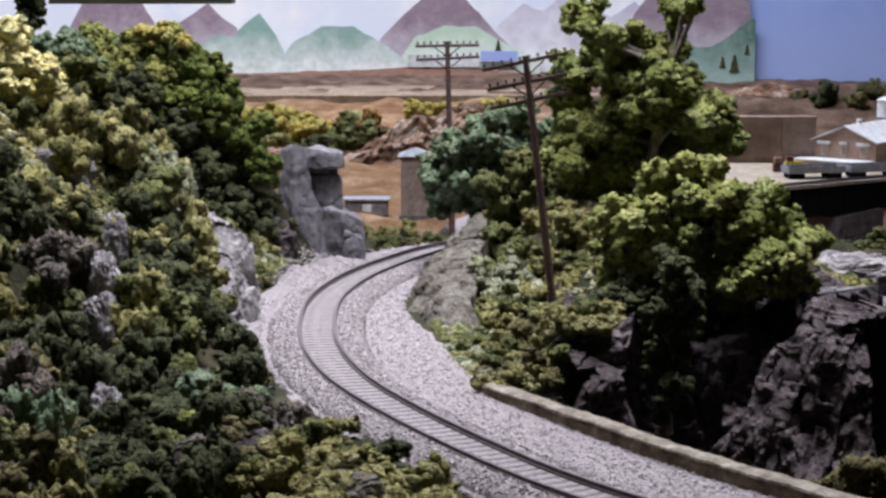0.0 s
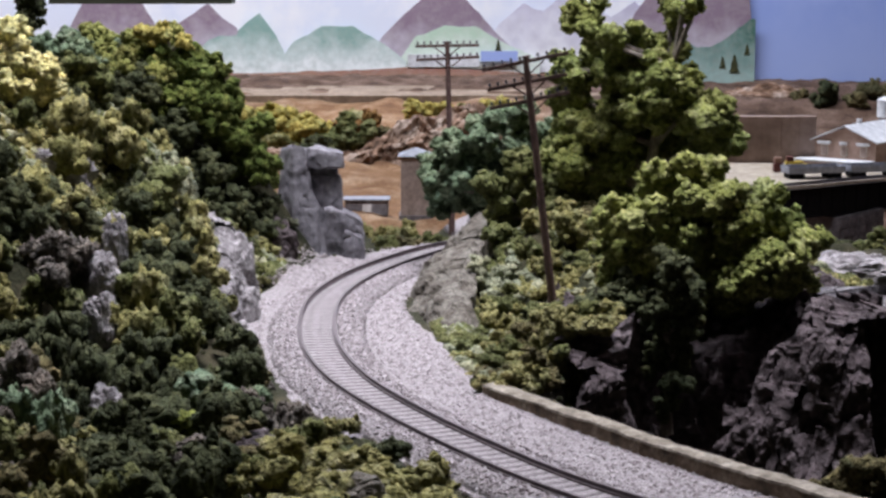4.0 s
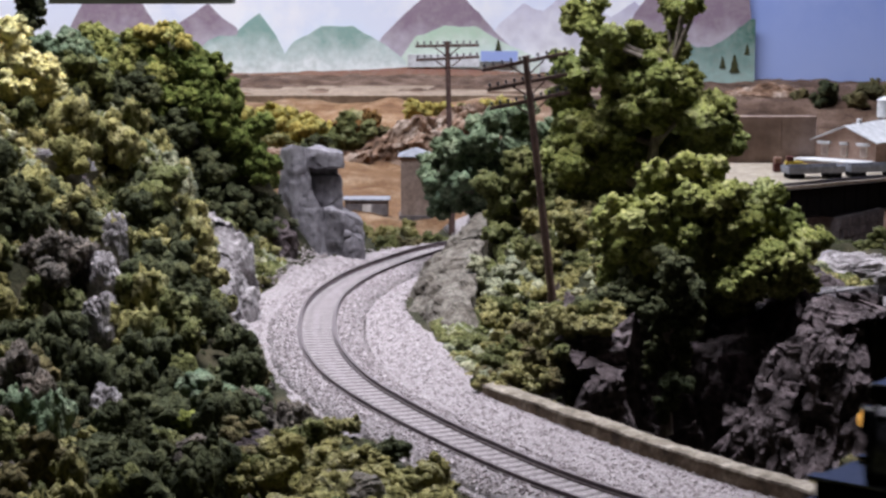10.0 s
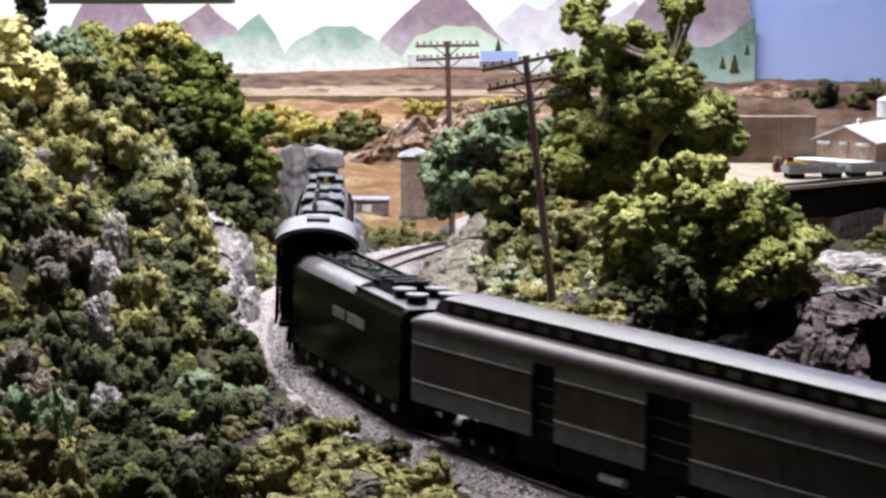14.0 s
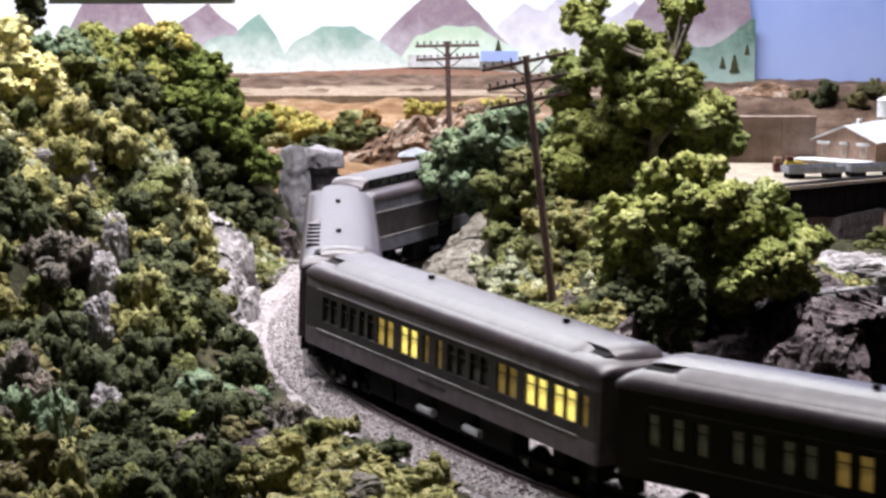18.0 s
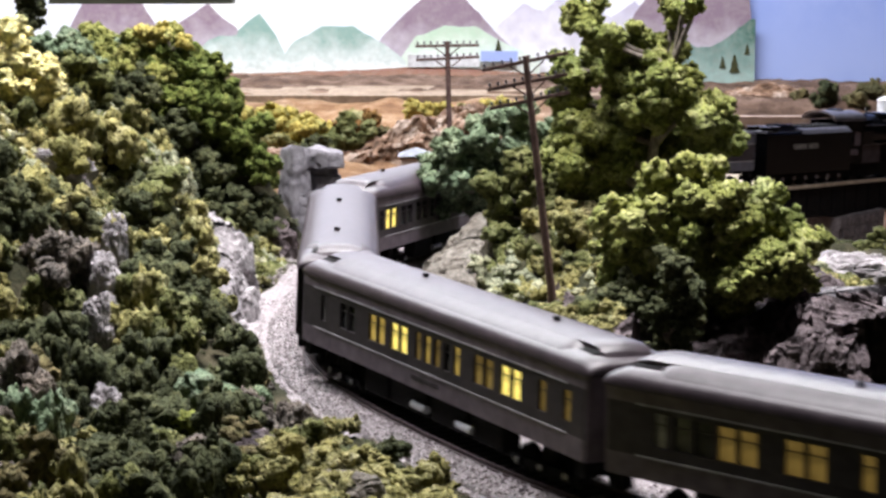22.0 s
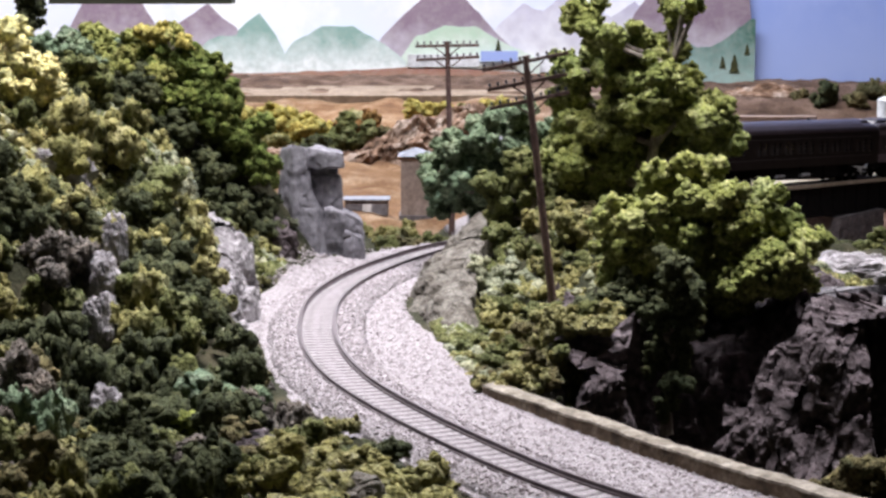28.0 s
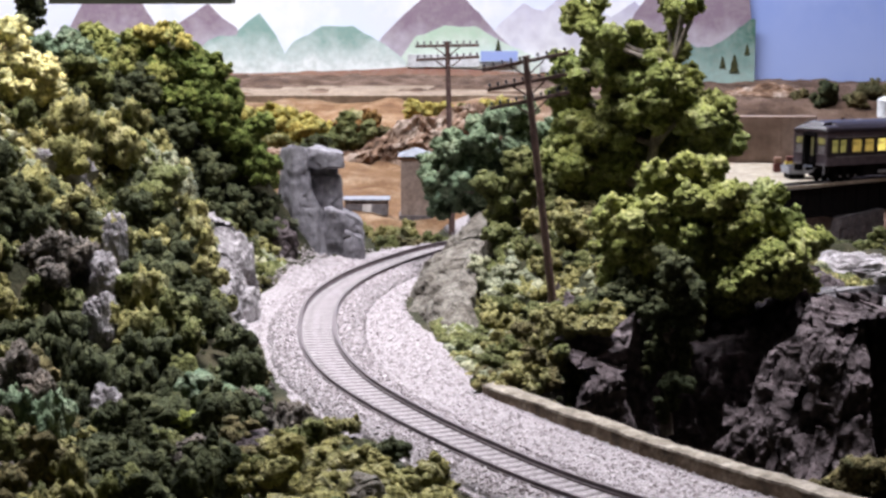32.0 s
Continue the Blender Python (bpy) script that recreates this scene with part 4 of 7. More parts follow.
def foam(name, lobes, material, seed, parent=None, r_tuft=0.0023, cover=1.0, under=True, core=0.96, per=6, only=None):
    """Each lobe is a small core set with lumps of foam, rough with finer crumbs; gaps between the lumps stay open."""
    g = np.random.default_rng(seed)
    lobes = np.asarray(lobes, float)
    vs, fs, cs, cr, ls, lr, base = [], [], [], [], [], [], 0
    flat = np.array([1.0, 1.0, 0.9])
    for k, (x, y, z, rad) in enumerate(lobes):
        if only is not None and k not in only:
            continue
        cv, cf = CORES[int(g.integers(len(CORES)))]
        cv = cv * (core * rad) * flat + (x, y, z)
        mid = cv[cf].mean(1)
        seen = (mid[:, 2] > -0.002) | under
        for q, (ox, oy, oz, orad) in enumerate(lobes):
            if q != k:
                seen &= (((mid - (ox, oy, oz)) / flat) ** 2).sum(1) > (orad * 0.74) ** 2
        if seen.any():
            used, cf = np.unique(cf[seen], return_inverse=True)
            vs.append(cv[used])
            fs.append(cf.reshape(-1, 3) + base)
            base += len(used)
        n = max(3, int(2.6 * (rad / r_tuft) ** 2 * cover))
        i = np.arange(n) + 0.5                      # evenly spread, then jittered
        ph, th = np.arccos(1 - 2 * i / n), math.pi * (1 + 5 ** 0.5) * i + g.uniform(0, 6.3)
        d = np.stack([np.cos(th) * np.sin(ph), np.sin(th) * np.sin(ph), np.cos(ph)], 1) + g.normal(size=(n, 3)) * 0.12
        d /= np.linalg.norm(d, axis=1)[:, None]
        if not under:
            d = d[d[:, 2] * rad + z > -0.001]
        p = d * (rad * g.uniform(0.8, 1.08, len(d)))[:, None] * flat + (x, y, z)
        keep = np.ones(len(p), bool)
        for q, (ox, oy, oz, orad) in enumerate(lobes):
            if q != k:
                keep &= (((p - (ox, oy, oz)) / flat) ** 2).sum(1) > (orad * 0.84) ** 2
        hollow = np.array([noise.noise(Vector(q) * 95 + Vector((seed * 0.37, 0, 0))) for q in p]) + g.normal(size=len(p)) * 0.08
        p = p[keep & (hollow > -0.3)]
        if not len(p):
            continue
        tr = r_tuft * g.uniform(0.55, 1.35, len(p))
        ls.append(p)
        lr.append(tr * 0.86)
        for c, r_ in zip(p, tr):
            e = g.normal(size=(per, 3)) + (0, 0, 0.35)
            e /= np.linalg.norm(e, axis=1)[:, None]
            cs.append(c + e * (r_ * g.uniform(0.6, 1.15, (per, 1))) * (1, 1, 0.85))
            cr.append(g.uniform(0.2, 0.42, per) * r_)
    vs, fs = pile(np.concatenate(ls), np.concatenate(lr), g, LUMPS, vs, fs)
    return strew(name, np.concatenate(cs), np.concatenate(cr), material, g, parent, vs, fs)


def bush_mesh(seed, material, r_bush=0.0215, n=9, r_tuft=0.0029, cover=0.5, per=3, core=0.8):
    """A low uneven dome of foam lobes, open in places."""
    g = np.random.default_rng(seed)
    c = g.normal(size=(n, 3)) * np.array([0.46, 0.46, 0.42])
    c[:, 2] = np.abs(c[:, 2])
    clumps = np.array_split(np.argsort(np.arctan2(c[:, 1], c[:, 0])), 3)
    for clump in clumps:                            # the lobes of one clump hang together
        c[clump] += (c[clump].mean(0) - c[clump]) * 0.3
    lobes = np.c_[c * r_bush, g.uniform(0.22, 0.4, n) * r_bush]
    out = []
    for clump in clumps:
        ob = foam("foliage_clump", lobes, material, seed + int(clump[0]), None, r_tuft, cover, False, core, per, set(clump.tolist()))
        out.append(ob.data)
        bpy.data.objects.remove(ob)
    return out


BUSH = {m: [bush_mesh(100 + 10 * i + j, m) for j in range(4)] for i, m in enumerate(
    ("green_olive", "green_mid", "green_dark", "green_tree", "green_blue", "green_light", "grey_green", "grey_dark", "rust_leaf", "gold_leaf", "brown_leaf", "straw"))}
NEAR = {m: [bush_mesh(300 + 10 * i + j, m, r_tuft=0.0027, cover=0.5, per=3) for j in range(4)] for i, m in enumerate(("green_olive", "green_mid", "green_dark", "green_blue", "green_light", "grey_green", "grey_dark"))}
AFAR = {m: [bush_mesh(400 + 10 * i + j, m, r_tuft=0.003, cover=0.3, per=3) for j in range(3)] for i, m in enumerate(("green_olive", "green_mid", "green_dark", "rust_leaf", "gold_leaf", "brown_leaf"))}
WORDS = {"green_tree": "fresh green", "green_olive": "olive-green", "green_mid": "mid-green", "green_dark": "dark green", "green_blue": "bluish green", "green_light": "bright green",
         "grey_green": "greyish lichen", "grey_dark": "dark greyish", "rust_leaf": "rust-red", "gold_leaf": "golden yellow", "brown_leaf": "brown", "straw": "pale straw-yellow"}


def bush(x, y, size, material, where, rr, lift=0.0, group="", tall=1.0, height=None):
    size *= 0.69
    kinds = NEAR if y < 0.84 and material in NEAR else (AFAR if y > 1.5 and material in AFAR else BUSH)
    ob = thing("bush")
    for me in rr.choice(kinds[material]):
        shared("foliage_clump", me, ob)
    ob.matrix_basis = pose(x, y, (land_at(x, y) + lift if height is None else height) - 0.003 * size, 0, 0, rr.uniform(0, 360)) @ Matrix.Diagonal((size * rr.uniform(0.8, 1.2), size * rr.uniform(0.8, 1.2), size * tall * rr.uniform(0.75, 1.15), 1))
    return tagged(ob, "%s foam bush %s" % (WORDS[material], where), "bush", group)


def crest(x):
    """Height of the near ridge over the plan."""
    return float(np.interp(x, [-0.26, -0.173, -0.148, -0.135, -0.121, -0.1155, -0.108], [0.118, 0.108, 0.097, 0.078, 0.067, 0.055, 0.030]))


# green_dark patches paint the shadow under the hillside's terraces, grey_dark is greyer growth: middle and half-axes on
# the plan, kind
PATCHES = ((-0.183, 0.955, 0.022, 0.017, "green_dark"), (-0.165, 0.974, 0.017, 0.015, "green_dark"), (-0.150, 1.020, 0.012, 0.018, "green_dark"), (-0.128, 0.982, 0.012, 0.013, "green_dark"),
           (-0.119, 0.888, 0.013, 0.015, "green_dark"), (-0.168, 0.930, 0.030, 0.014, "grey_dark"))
rr = random.Random(21)
# left hillside
placed = []
for tries in range(12000):
    x, y = rr.uniform(-0.30, 0.03), rr.uniform(0.55, 1.14)
    if len(placed) >= 225:
        break
    d, s = nearest(np.array([x]), np.array([y]))
    toe = 0.035 + 0.012 * float(step(0.9, 1.05, y)) + 0.02 * float(step(1.06, 1.2, y))
    if d[0] < toe or x < -0.25 * y - 0.03:
        continue
    if any((x - a) ** 2 + (y - b) ** 2 < (0.0140 if y > 0.92 else 0.0155) ** 2 for a, b in placed):
        continue
    if any(r[0] < -0.1 and r[1] < 1.1 and -0.04 < y - r[1] < 0.007 and abs(x - r[0] * y / r[1]) < r[3] + 0.008 for r in ROCKS):
        continue
    n = noise.noise(Vector((x * 16, y * 16, 1.0)))
    n2 = rr.random()
    size = rr.choice((0.9, 1.1, 1.3, 1.5, 1.7)) * rr.uniform(0.9, 1.1)
    if d[0] < toe + 0.0155 * size:
        size = (d[0] - toe) / 0.0155
    if y < 0.88:
        size = min(size, 1.5)
    if y > 0.98:                                     # the ridge's outline
        room = crest(x) - land_at(x, y)
        size = min(size, room / (0.0215 * 0.69 * 1.3))
    if x > -0.114 and 1.035 < y < 1.17:              # the bare ledge
        continue
    if size < 0.3:
        continue
    placed.append((x, y))
    if y < 0.74 and x > -0.07:
        mat = "green_olive" if n2 < 0.75 else "green_mid"
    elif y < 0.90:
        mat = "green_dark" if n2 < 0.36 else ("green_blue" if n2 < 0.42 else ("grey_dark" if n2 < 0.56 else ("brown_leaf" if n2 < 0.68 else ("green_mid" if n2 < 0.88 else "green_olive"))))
    elif y < 0.99:
        mat = "green_mid" if n2 < 0.35 else ("green_olive" if n2 < 0.75 else ("grey_dark" if n2 < 0.9 else "green_dark"))
    elif n > 0.2:
        mat = "green_olive" if n2 < 0.5 else ("green_mid" if n2 < 0.8 else "grey_green")
    else:
        mat = "green_olive" if n2 < 0.45 else ("grey_green" if n2 < 0.74 else ("green_mid" if n2 < 0.94 else "green_dark"))
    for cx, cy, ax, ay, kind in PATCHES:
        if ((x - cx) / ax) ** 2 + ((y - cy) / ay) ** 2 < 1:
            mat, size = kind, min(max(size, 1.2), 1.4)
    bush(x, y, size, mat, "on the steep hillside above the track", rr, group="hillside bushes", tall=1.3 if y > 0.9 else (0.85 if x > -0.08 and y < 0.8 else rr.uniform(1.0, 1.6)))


def crown(name, lobes, material, seed, parent):
    """Each main lobe breaks up into smaller ones round the limb's end."""
    g = np.random.default_rng(seed)
    out = []
    for x, y, z, rad in lobes:
        n = max(4, int(10 * (rad / 0.018)))
        v = g.normal(size=(n, 3))
        v /= np.linalg.norm(v, axis=1)[:, None]
        out.append((x, y, z, rad * 0.55))
        for d in v:
            k = rad * g.uniform(0.62, 0.98)
            out.append((x + d[0] * k, y + d[1] * k, z + d[2] * k * 0.9, rad * g.uniform(0.28, 0.48)))
    dense = material in ("straw", "green_moss", "gold_leaf")
    return foam(name, out, material, seed, parent, 0.0024, 0.8 if dense else 0.6, core=0.95 if dense else 0.85, per=3)


def limb(bm, a, b, r0, r1, seed=0):
    """A crooked tapered limb of four joints."""
    a, b = Vector(a), Vector(b)
    pts = [a + (b - a) * (i / 4) + (noise.noise_vector((a + (b - a) * (i / 4)) * 40 + Vector((seed, 0, 0))) * 0.003 if 0 < i < 4 else Vector()) for i in range(5)]
    for i in range(4):
        cyl(bm, pts[i], pts[i + 1], r0 + (r1 - r0) * i / 4, r0 + (r1 - r0) * (i + 1) / 4, 7)


def tree(x, y, lobes, material, label, seed, base=None, trunk_r=0.0032):
    """A tapered trunk that forks into limbs, one to each lobe of the crown."""
    z = land_at(x, y) - 0.003 if base is None else base
    root = thing("tree", pose(x, y, z), label, "tree", "model trees")
    rel = [(lx - x, ly - y, lz - z, lr) for lx, ly, lz, lr in lobes]
    top = max(rel, key=lambda q: q[2])
    bm = bmesh.new()
    limb(bm, (0, 0, 0), (top[0] * 0.8, top[1] * 0.8, top[2]), trunk_r, trunk_r * 0.35, seed)
    part("trunk", bm, "bark", root)
    for i, (lx, ly, lz, lr) in enumerate(rel):
        k = max(0.15, min(0.75, (lz - lr) / max(top[2], 0.01)))
        bm = bmesh.new()
        limb(bm, (top[0] * 0.8 * k, top[1] * 0.8 * k, top[2] * k), (lx, ly, lz), trunk_r * 0.5, trunk_r * 0.2, seed + i)
        part("limb", bm, "bark", root)
    crown("crown", rel, material, seed, root)
    return root


def spread(lobes, y, seed, deep=0.016, hang=0.0):
    """Gives each lobe of a crown its place in depth round y; hang sets the lower ones back under the upper ones."""
    rr_ = random.Random(seed)
    top = max(q[1] for q in lobes)
    low = min(q[1] for q in lobes)
    return [(lx, y + rr_.uniform(-deep, deep) + hang * (top - lz) / (top - low), lz, lr) for lx, lz, lr in lobes]


# the large broadleaf tree on the right hill, the one below it, and their neighbours
tree(0.104, 1.185, spread([(.076, .138, .0127), (.068, .112, .0115), (.122, .144, .0109), (.133, .145, .0076), (.104, .127, .0151), (.120, .118, .0151), (.092, .109, .0182), (.071, .094, .0151),
                           (.111, .097, .0212), (.132, .091, .0197), (.066, .073, .0145), (.087, .076, .0212), (.114, .070, .0227), (.141, .074, .0166), (.157, .069, .0097), (.063, .051, .0145),
                           (.084, .048, .0197), (.108, .045, .0212), (.133, .054, .0182), (.083, .130, .0106), (.069, .062, .0145), (.058, .062, .0115), (.074, .083, .0125)], 1.175, 1, 0.018, 0.022), "green_tree", "tall broadleaf model tree with dense fresh green foam foliage", 31, trunk_r=0.004)
tree(0.128, 1.068, spread([(.122, .074, .0119), (.105, .063, .0145), (.087, .055, .0145), (.129, .061, .0158), (.148, .055, .0145), (.164, .044, .0106), (.111, .042, .0198), (.135, .039, .0198),
                          (.157, .031, .0158), (.084, .036, .0132), (.093, .020, .0158), (.117, .017, .0172), (.144, .015, .0158), (.165, .020, .0106), (.106, .004, .0119), (.128, .004, .0119), (.079, .050, .0106)],
                         1.015, 2, 0.014, 0.03) + [(.152, 1.005, .036, .014), (.163, 1.015, .024, .012), (.141, 1.0, .028, .013), (.167, 1.01, .038, .012)], "green_tree", "spreading model tree with fresh green foam foliage on the cliff", 32, base=0.0)
tree(0.101, 0.972, spread([(.101, .034, .0105), (.106, .024, .010), (.099, .014, .0105), (.105, .004, .0095), (.100, -.006, .0095), (.105, -.015, .0085), (.101, -.024, .008), (.110, .014, .008)], 0.972, 3, 0.006), "green_dark", "dark green shrub hanging down the shaded cliff", 33, base=-0.04)
tree(0.025, 1.235, spread([(.005, .061, .0142), (.024, .072, .0142), (.043, .077, .0142), (-.004, .045, .011), (.015, .052, .0173), (.037, .055, .0173), (.053, .064, .0142), (.002, .031, .011), (.021, .033, .0158),
                           (.046, .039, .0142), (-.008, .055, .0079)], 1.235, 4), "green_blue", "rounded bluish green tree beside the line", 34)
tree(0.052, 1.165, spread([(.029, .048, .0121), (.041, .057, .0121), (.054, .042, .0136), (.035, .030, .0121), (.051, .020, .0121), (.069, .030, .0136), (.063, .011, .0106), (.078, .014, .0121), (.045, .011, .0091)],
                          1.165, 5), "green_mid", "small mid-green tree by the telegraph pole", 35)
# the wooded bluff over the curve
def bluff(u0, u1, n, seed):
    """Lobes that fill the bluff's domed face; u runs down the crest, the lower lobes stand back under the upper ones."""
    rr_ = random.Random(seed)
    out = []
    for k in range(n):
        u = u0 + (u1 - u0) * (k + rr_.random()) / n
        top = float(np.interp(u, [0, 0.43, 0.644, 0.806, 0.921, 1.0], [0.130, 0.131, 0.128, 0.113, 0.095, 0.072]))
        low = float(np.interp(u, [0, 0.25, 0.45, 0.68, 0.87, 1], [0.100, 0.086, 0.058, 0.034, 0.020, 0.024]))
        rad = rr_.uniform(0.009, 0.0135)
        v = rr_.random()
        bulge = 0.030 * math.sin(math.pi * min(1.0, v * 1.25)) - 0.034 * max(0.0, v - 0.6) / 0.4
        out.append((-0.238 + 0.139 * u - 0.4 * rad * u, 1.29 - bulge + rr_.uniform(-0.005, 0.005), top - rad * 0.9 - max(0.0, top - low - 1.6 * rad) * v, rad))
    return out


tree(-0.21, 1.30, bluff(0.0, 0.36, 20, 6), "green_blue", "bluish green tree on the crest of the bluff", 36)
tree(-0.18, 1.295, bluff(0.26, 0.62, 28, 7), "green_moss", "broad mossy green tree on the wooded bluff", 37)
tree(-0.14, 1.29, bluff(0.52, 0.86, 28, 8), "green_deep", "deep green tree on the wooded bluff", 38, base=0.01)
tree(-0.115, 1.285, bluff(0.72, 1.0, 24, 9), "green_deep", "deep green tree overhanging the rock cut", 46, base=0.0)
tree(-0.155, 1.285, spread([(-.172, .1265, .006), (-.160, .127, .006), (-.148, .122, .005), (-.165, .123, .006)], 1.268, 9, 0.006), "gold_leaf", "yellow-green shrub on the crest of the bluff", 39, base=0.075)
tree(-0.204, 1.060, spread([(-.206, .128, .0122), (-.196, .122, .0109), (-.208, .114, .0136), (-.194, .112, .0109), (-.210, .136, .0109), (-.201, .106, .0082), (-.187, .114, .005), (-.22, .12, .013)], 1.06, 10, 0.006), "straw", "pale straw-yellow shrub on the hilltop", 40)
tree(-0.177, 1.087, spread([(-.176, .117, .0100), (-.184, .112, .009), (-.168, .111, .009), (-.176, .109, .0103)], 1.087, 11, 0.004), "green_mid", "small round green shrub on the hilltop", 41)
tree(-0.281, 1.50, spread([(-.281, .142, .011), (-.279, .131, .009), (-.285, .152, .010), (-.281, .122, .009)], 1.50, 12, 0.004), "green_dark", "small dark conifer by the bluff", 42, base=0.09)

# dark shrubs added in the hollow behind the ridge, in place of its black shadow
rr = random.Random(23)
for i in range(12):
    x = -0.185 + 0.0065 * i
    bush(x, 1.235 + 0.012 * (i % 3), 1.25, "green_dark", "standing in for the shadow under the bluff", rr, group="hollow shrubs")

# bushes on the right hill, by the outcrop and across the valley
rr = random.Random(22)
placed = []
tries = 0
while len(placed) < 50 and tries < 9000:
    tries += 1
    x, y = rr.uniform(-0.03, 0.20), rr.uniform(0.90, 1.20)
    d, s = nearest(np.array([x]), np.array([y]))
    toe = 0.064 + 0.002 * float(step(1.05, 1.12, y))
    if -d[0] < toe or (x > 0.048 and y < 0.98) or (x > 0.058 and y < 1.07) or (x > 0.115 and y < 1.13) or any((x - a) ** 2 + (y - b) ** 2 < 0.0095 ** 2 for a, b in placed):
        continue
    placed.append((x, y))
    n2 = rr.random()
    if x < 0.022 and y > 1.05:
        mat = "grey_green" if n2 < 0.6 else "green_mid"
    else:
        mat = "green_olive" if n2 < 0.42 else ("green_mid" if n2 < 0.88 else "brown_leaf")
    bush(x, y, rr.choice((0.7, 0.85, 1.0, 1.2)), mat, "on the slope by the telegraph pole", rr, group="slope bushes")
for x, y, size, mat in ((-0.010, 0.742, 1.1, "green_olive"), (-0.025, 0.722, 1.3, "green_olive"), (-0.037, 0.702, 1.4, "green_olive"), (-0.019, 0.712, 1.2, "green_olive"), (-0.004, 0.692, 1.2, "green_olive"), (-0.016, 0.690, 1.4, "green_light"),
                        (-0.062, 0.690, 1.4, "green_mid"), (-0.106, 0.805, 1.0, "green_light"), (-0.012, 0.668, 1.3, "green_olive"), (-0.024, 0.66, 1.4, "green_mid")):
    bush(x, y, size, mat, "beside the ballast", rr, group="ballast bushes", tall=0.8)
for x, y, size, mat in ((0.205, 0.985, 0.9, "green_mid"), (0.215, 1.0, 1.0, "green_olive"), (0.225, 1.1, 0.9, "grey_green"), (0.24, 1.15, 1.1, "green_olive"), (0.22, 1.2, 1.0, "green_mid"),
                        (0.25, 1.22, 1.0, "green_olive"), (0.265, 1.33, 1.0, "green_mid"), (0.225, 1.36, 0.9, "green_olive"), (0.285, 1.42, 1.1, "green_mid"), (0.245, 1.44, 1.0, "brown_leaf"),
                        (0.2, 1.12, 0.8, "grey_green"), (0.21, 1.16, 0.8, "green_olive"), (0.18, 1.1, 0.8, "green_mid"), (0.27, 1.52, 1.3, "green_dark"), (0.30, 1.5, 1.2, "green_dark")):
    bush(x, y, size, mat, "on the hill's shoulder above the ravine", rr, group="shoulder bushes")
for x, y, size, mat in ((0.150, 0.805, 1.0, "brown_leaf"), (0.162, 0.79, 1.2, "brown_leaf"), (0.171, 0.815, 1.2, "brown_leaf"), (0.160, 0.83, 0.9, "green_mid"), (0.186, 0.84, 1.0, "brown_leaf"), (0.146, 0.785, 0.8, "brown_leaf"),
                        (0.032, 0.905, 0.8, "green_olive"), (0.043, 0.918, 0.8, "brown_leaf"), (0.038, 0.935, 0.9, "green_olive"), (0.052, 0.945, 0.8, "green_olive"), (0.024, 0.915, 0.8, "grey_green"), (0.045, 0.900, 0.9, "green_olive"), (0.036, 0.890, 0.8, "brown_leaf"), (0.054, 0.99, 0.9, "green_olive")):
    bush(x, y, size, mat, "over the ravine", rr, group="ravine bushes")
# the green_dark ones are added to darken the shadowed void under the tree
for x, y, size, mat in ((0.066, 0.962, 0.9, "green_olive"), (0.071, 0.972, 0.9, "green_olive"), (0.062, 0.975, 0.9, "green_mid"), (0.078, 0.985, 1.1, "green_dark"), (0.084, 0.995, 1.2, "green_dark"), (0.092, 1.0, 1.2, "green_dark"), (0.074, 0.998, 1.1, "green_dark"), (0.050, 0.938, 0.7, "green_olive"), (0.061, 0.940, 0.8, "green_olive"), (0.054, 0.955, 0.8, "green_olive")):
    bush(x, y, size, mat, "on top of the ravine cliff", rr, group="cliff bushes", height=0.011)
for x, y, size, mat in ((-0.052, 1.285, 0.55, "green_mid"), (-0.065, 1.275, 0.4, "green_dark"), (-0.032, 1.325, 0.7, "green_mid"), (-0.022, 1.345, 0.8, "brown_leaf"), (-0.036, 1.352, 0.8, "green_olive"),
                        (-0.012, 1.37, 0.8, "green_mid"), (-0.03, 1.39, 0.9, "green_olive"), (-0.002, 1.40, 0.8, "green_mid"), (-0.105, 1.2, 0.5, "green_mid"), (-0.098, 1.185, 0.35, "green_olive"),
                        (-0.09, 1.268, 0.35, "grey_green"), (-0.108, 1.238, 0.9, "green_dark"), (-0.100, 1.252, 0.7, "green_dark"), (-0.117, 1.222, 1.0, "green_dark"), (-0.112, 1.262, 1.0, "green_dark"), (-0.122, 1.245, 1.2, "green_dark"), (-0.02, 1.43, 1.0, "brown_leaf"), (-0.05, 1.42, 1.0, "green_olive")):
    bush(x, y, size, mat, "beside the outcrop by the curve", rr, group="cutting bushes")
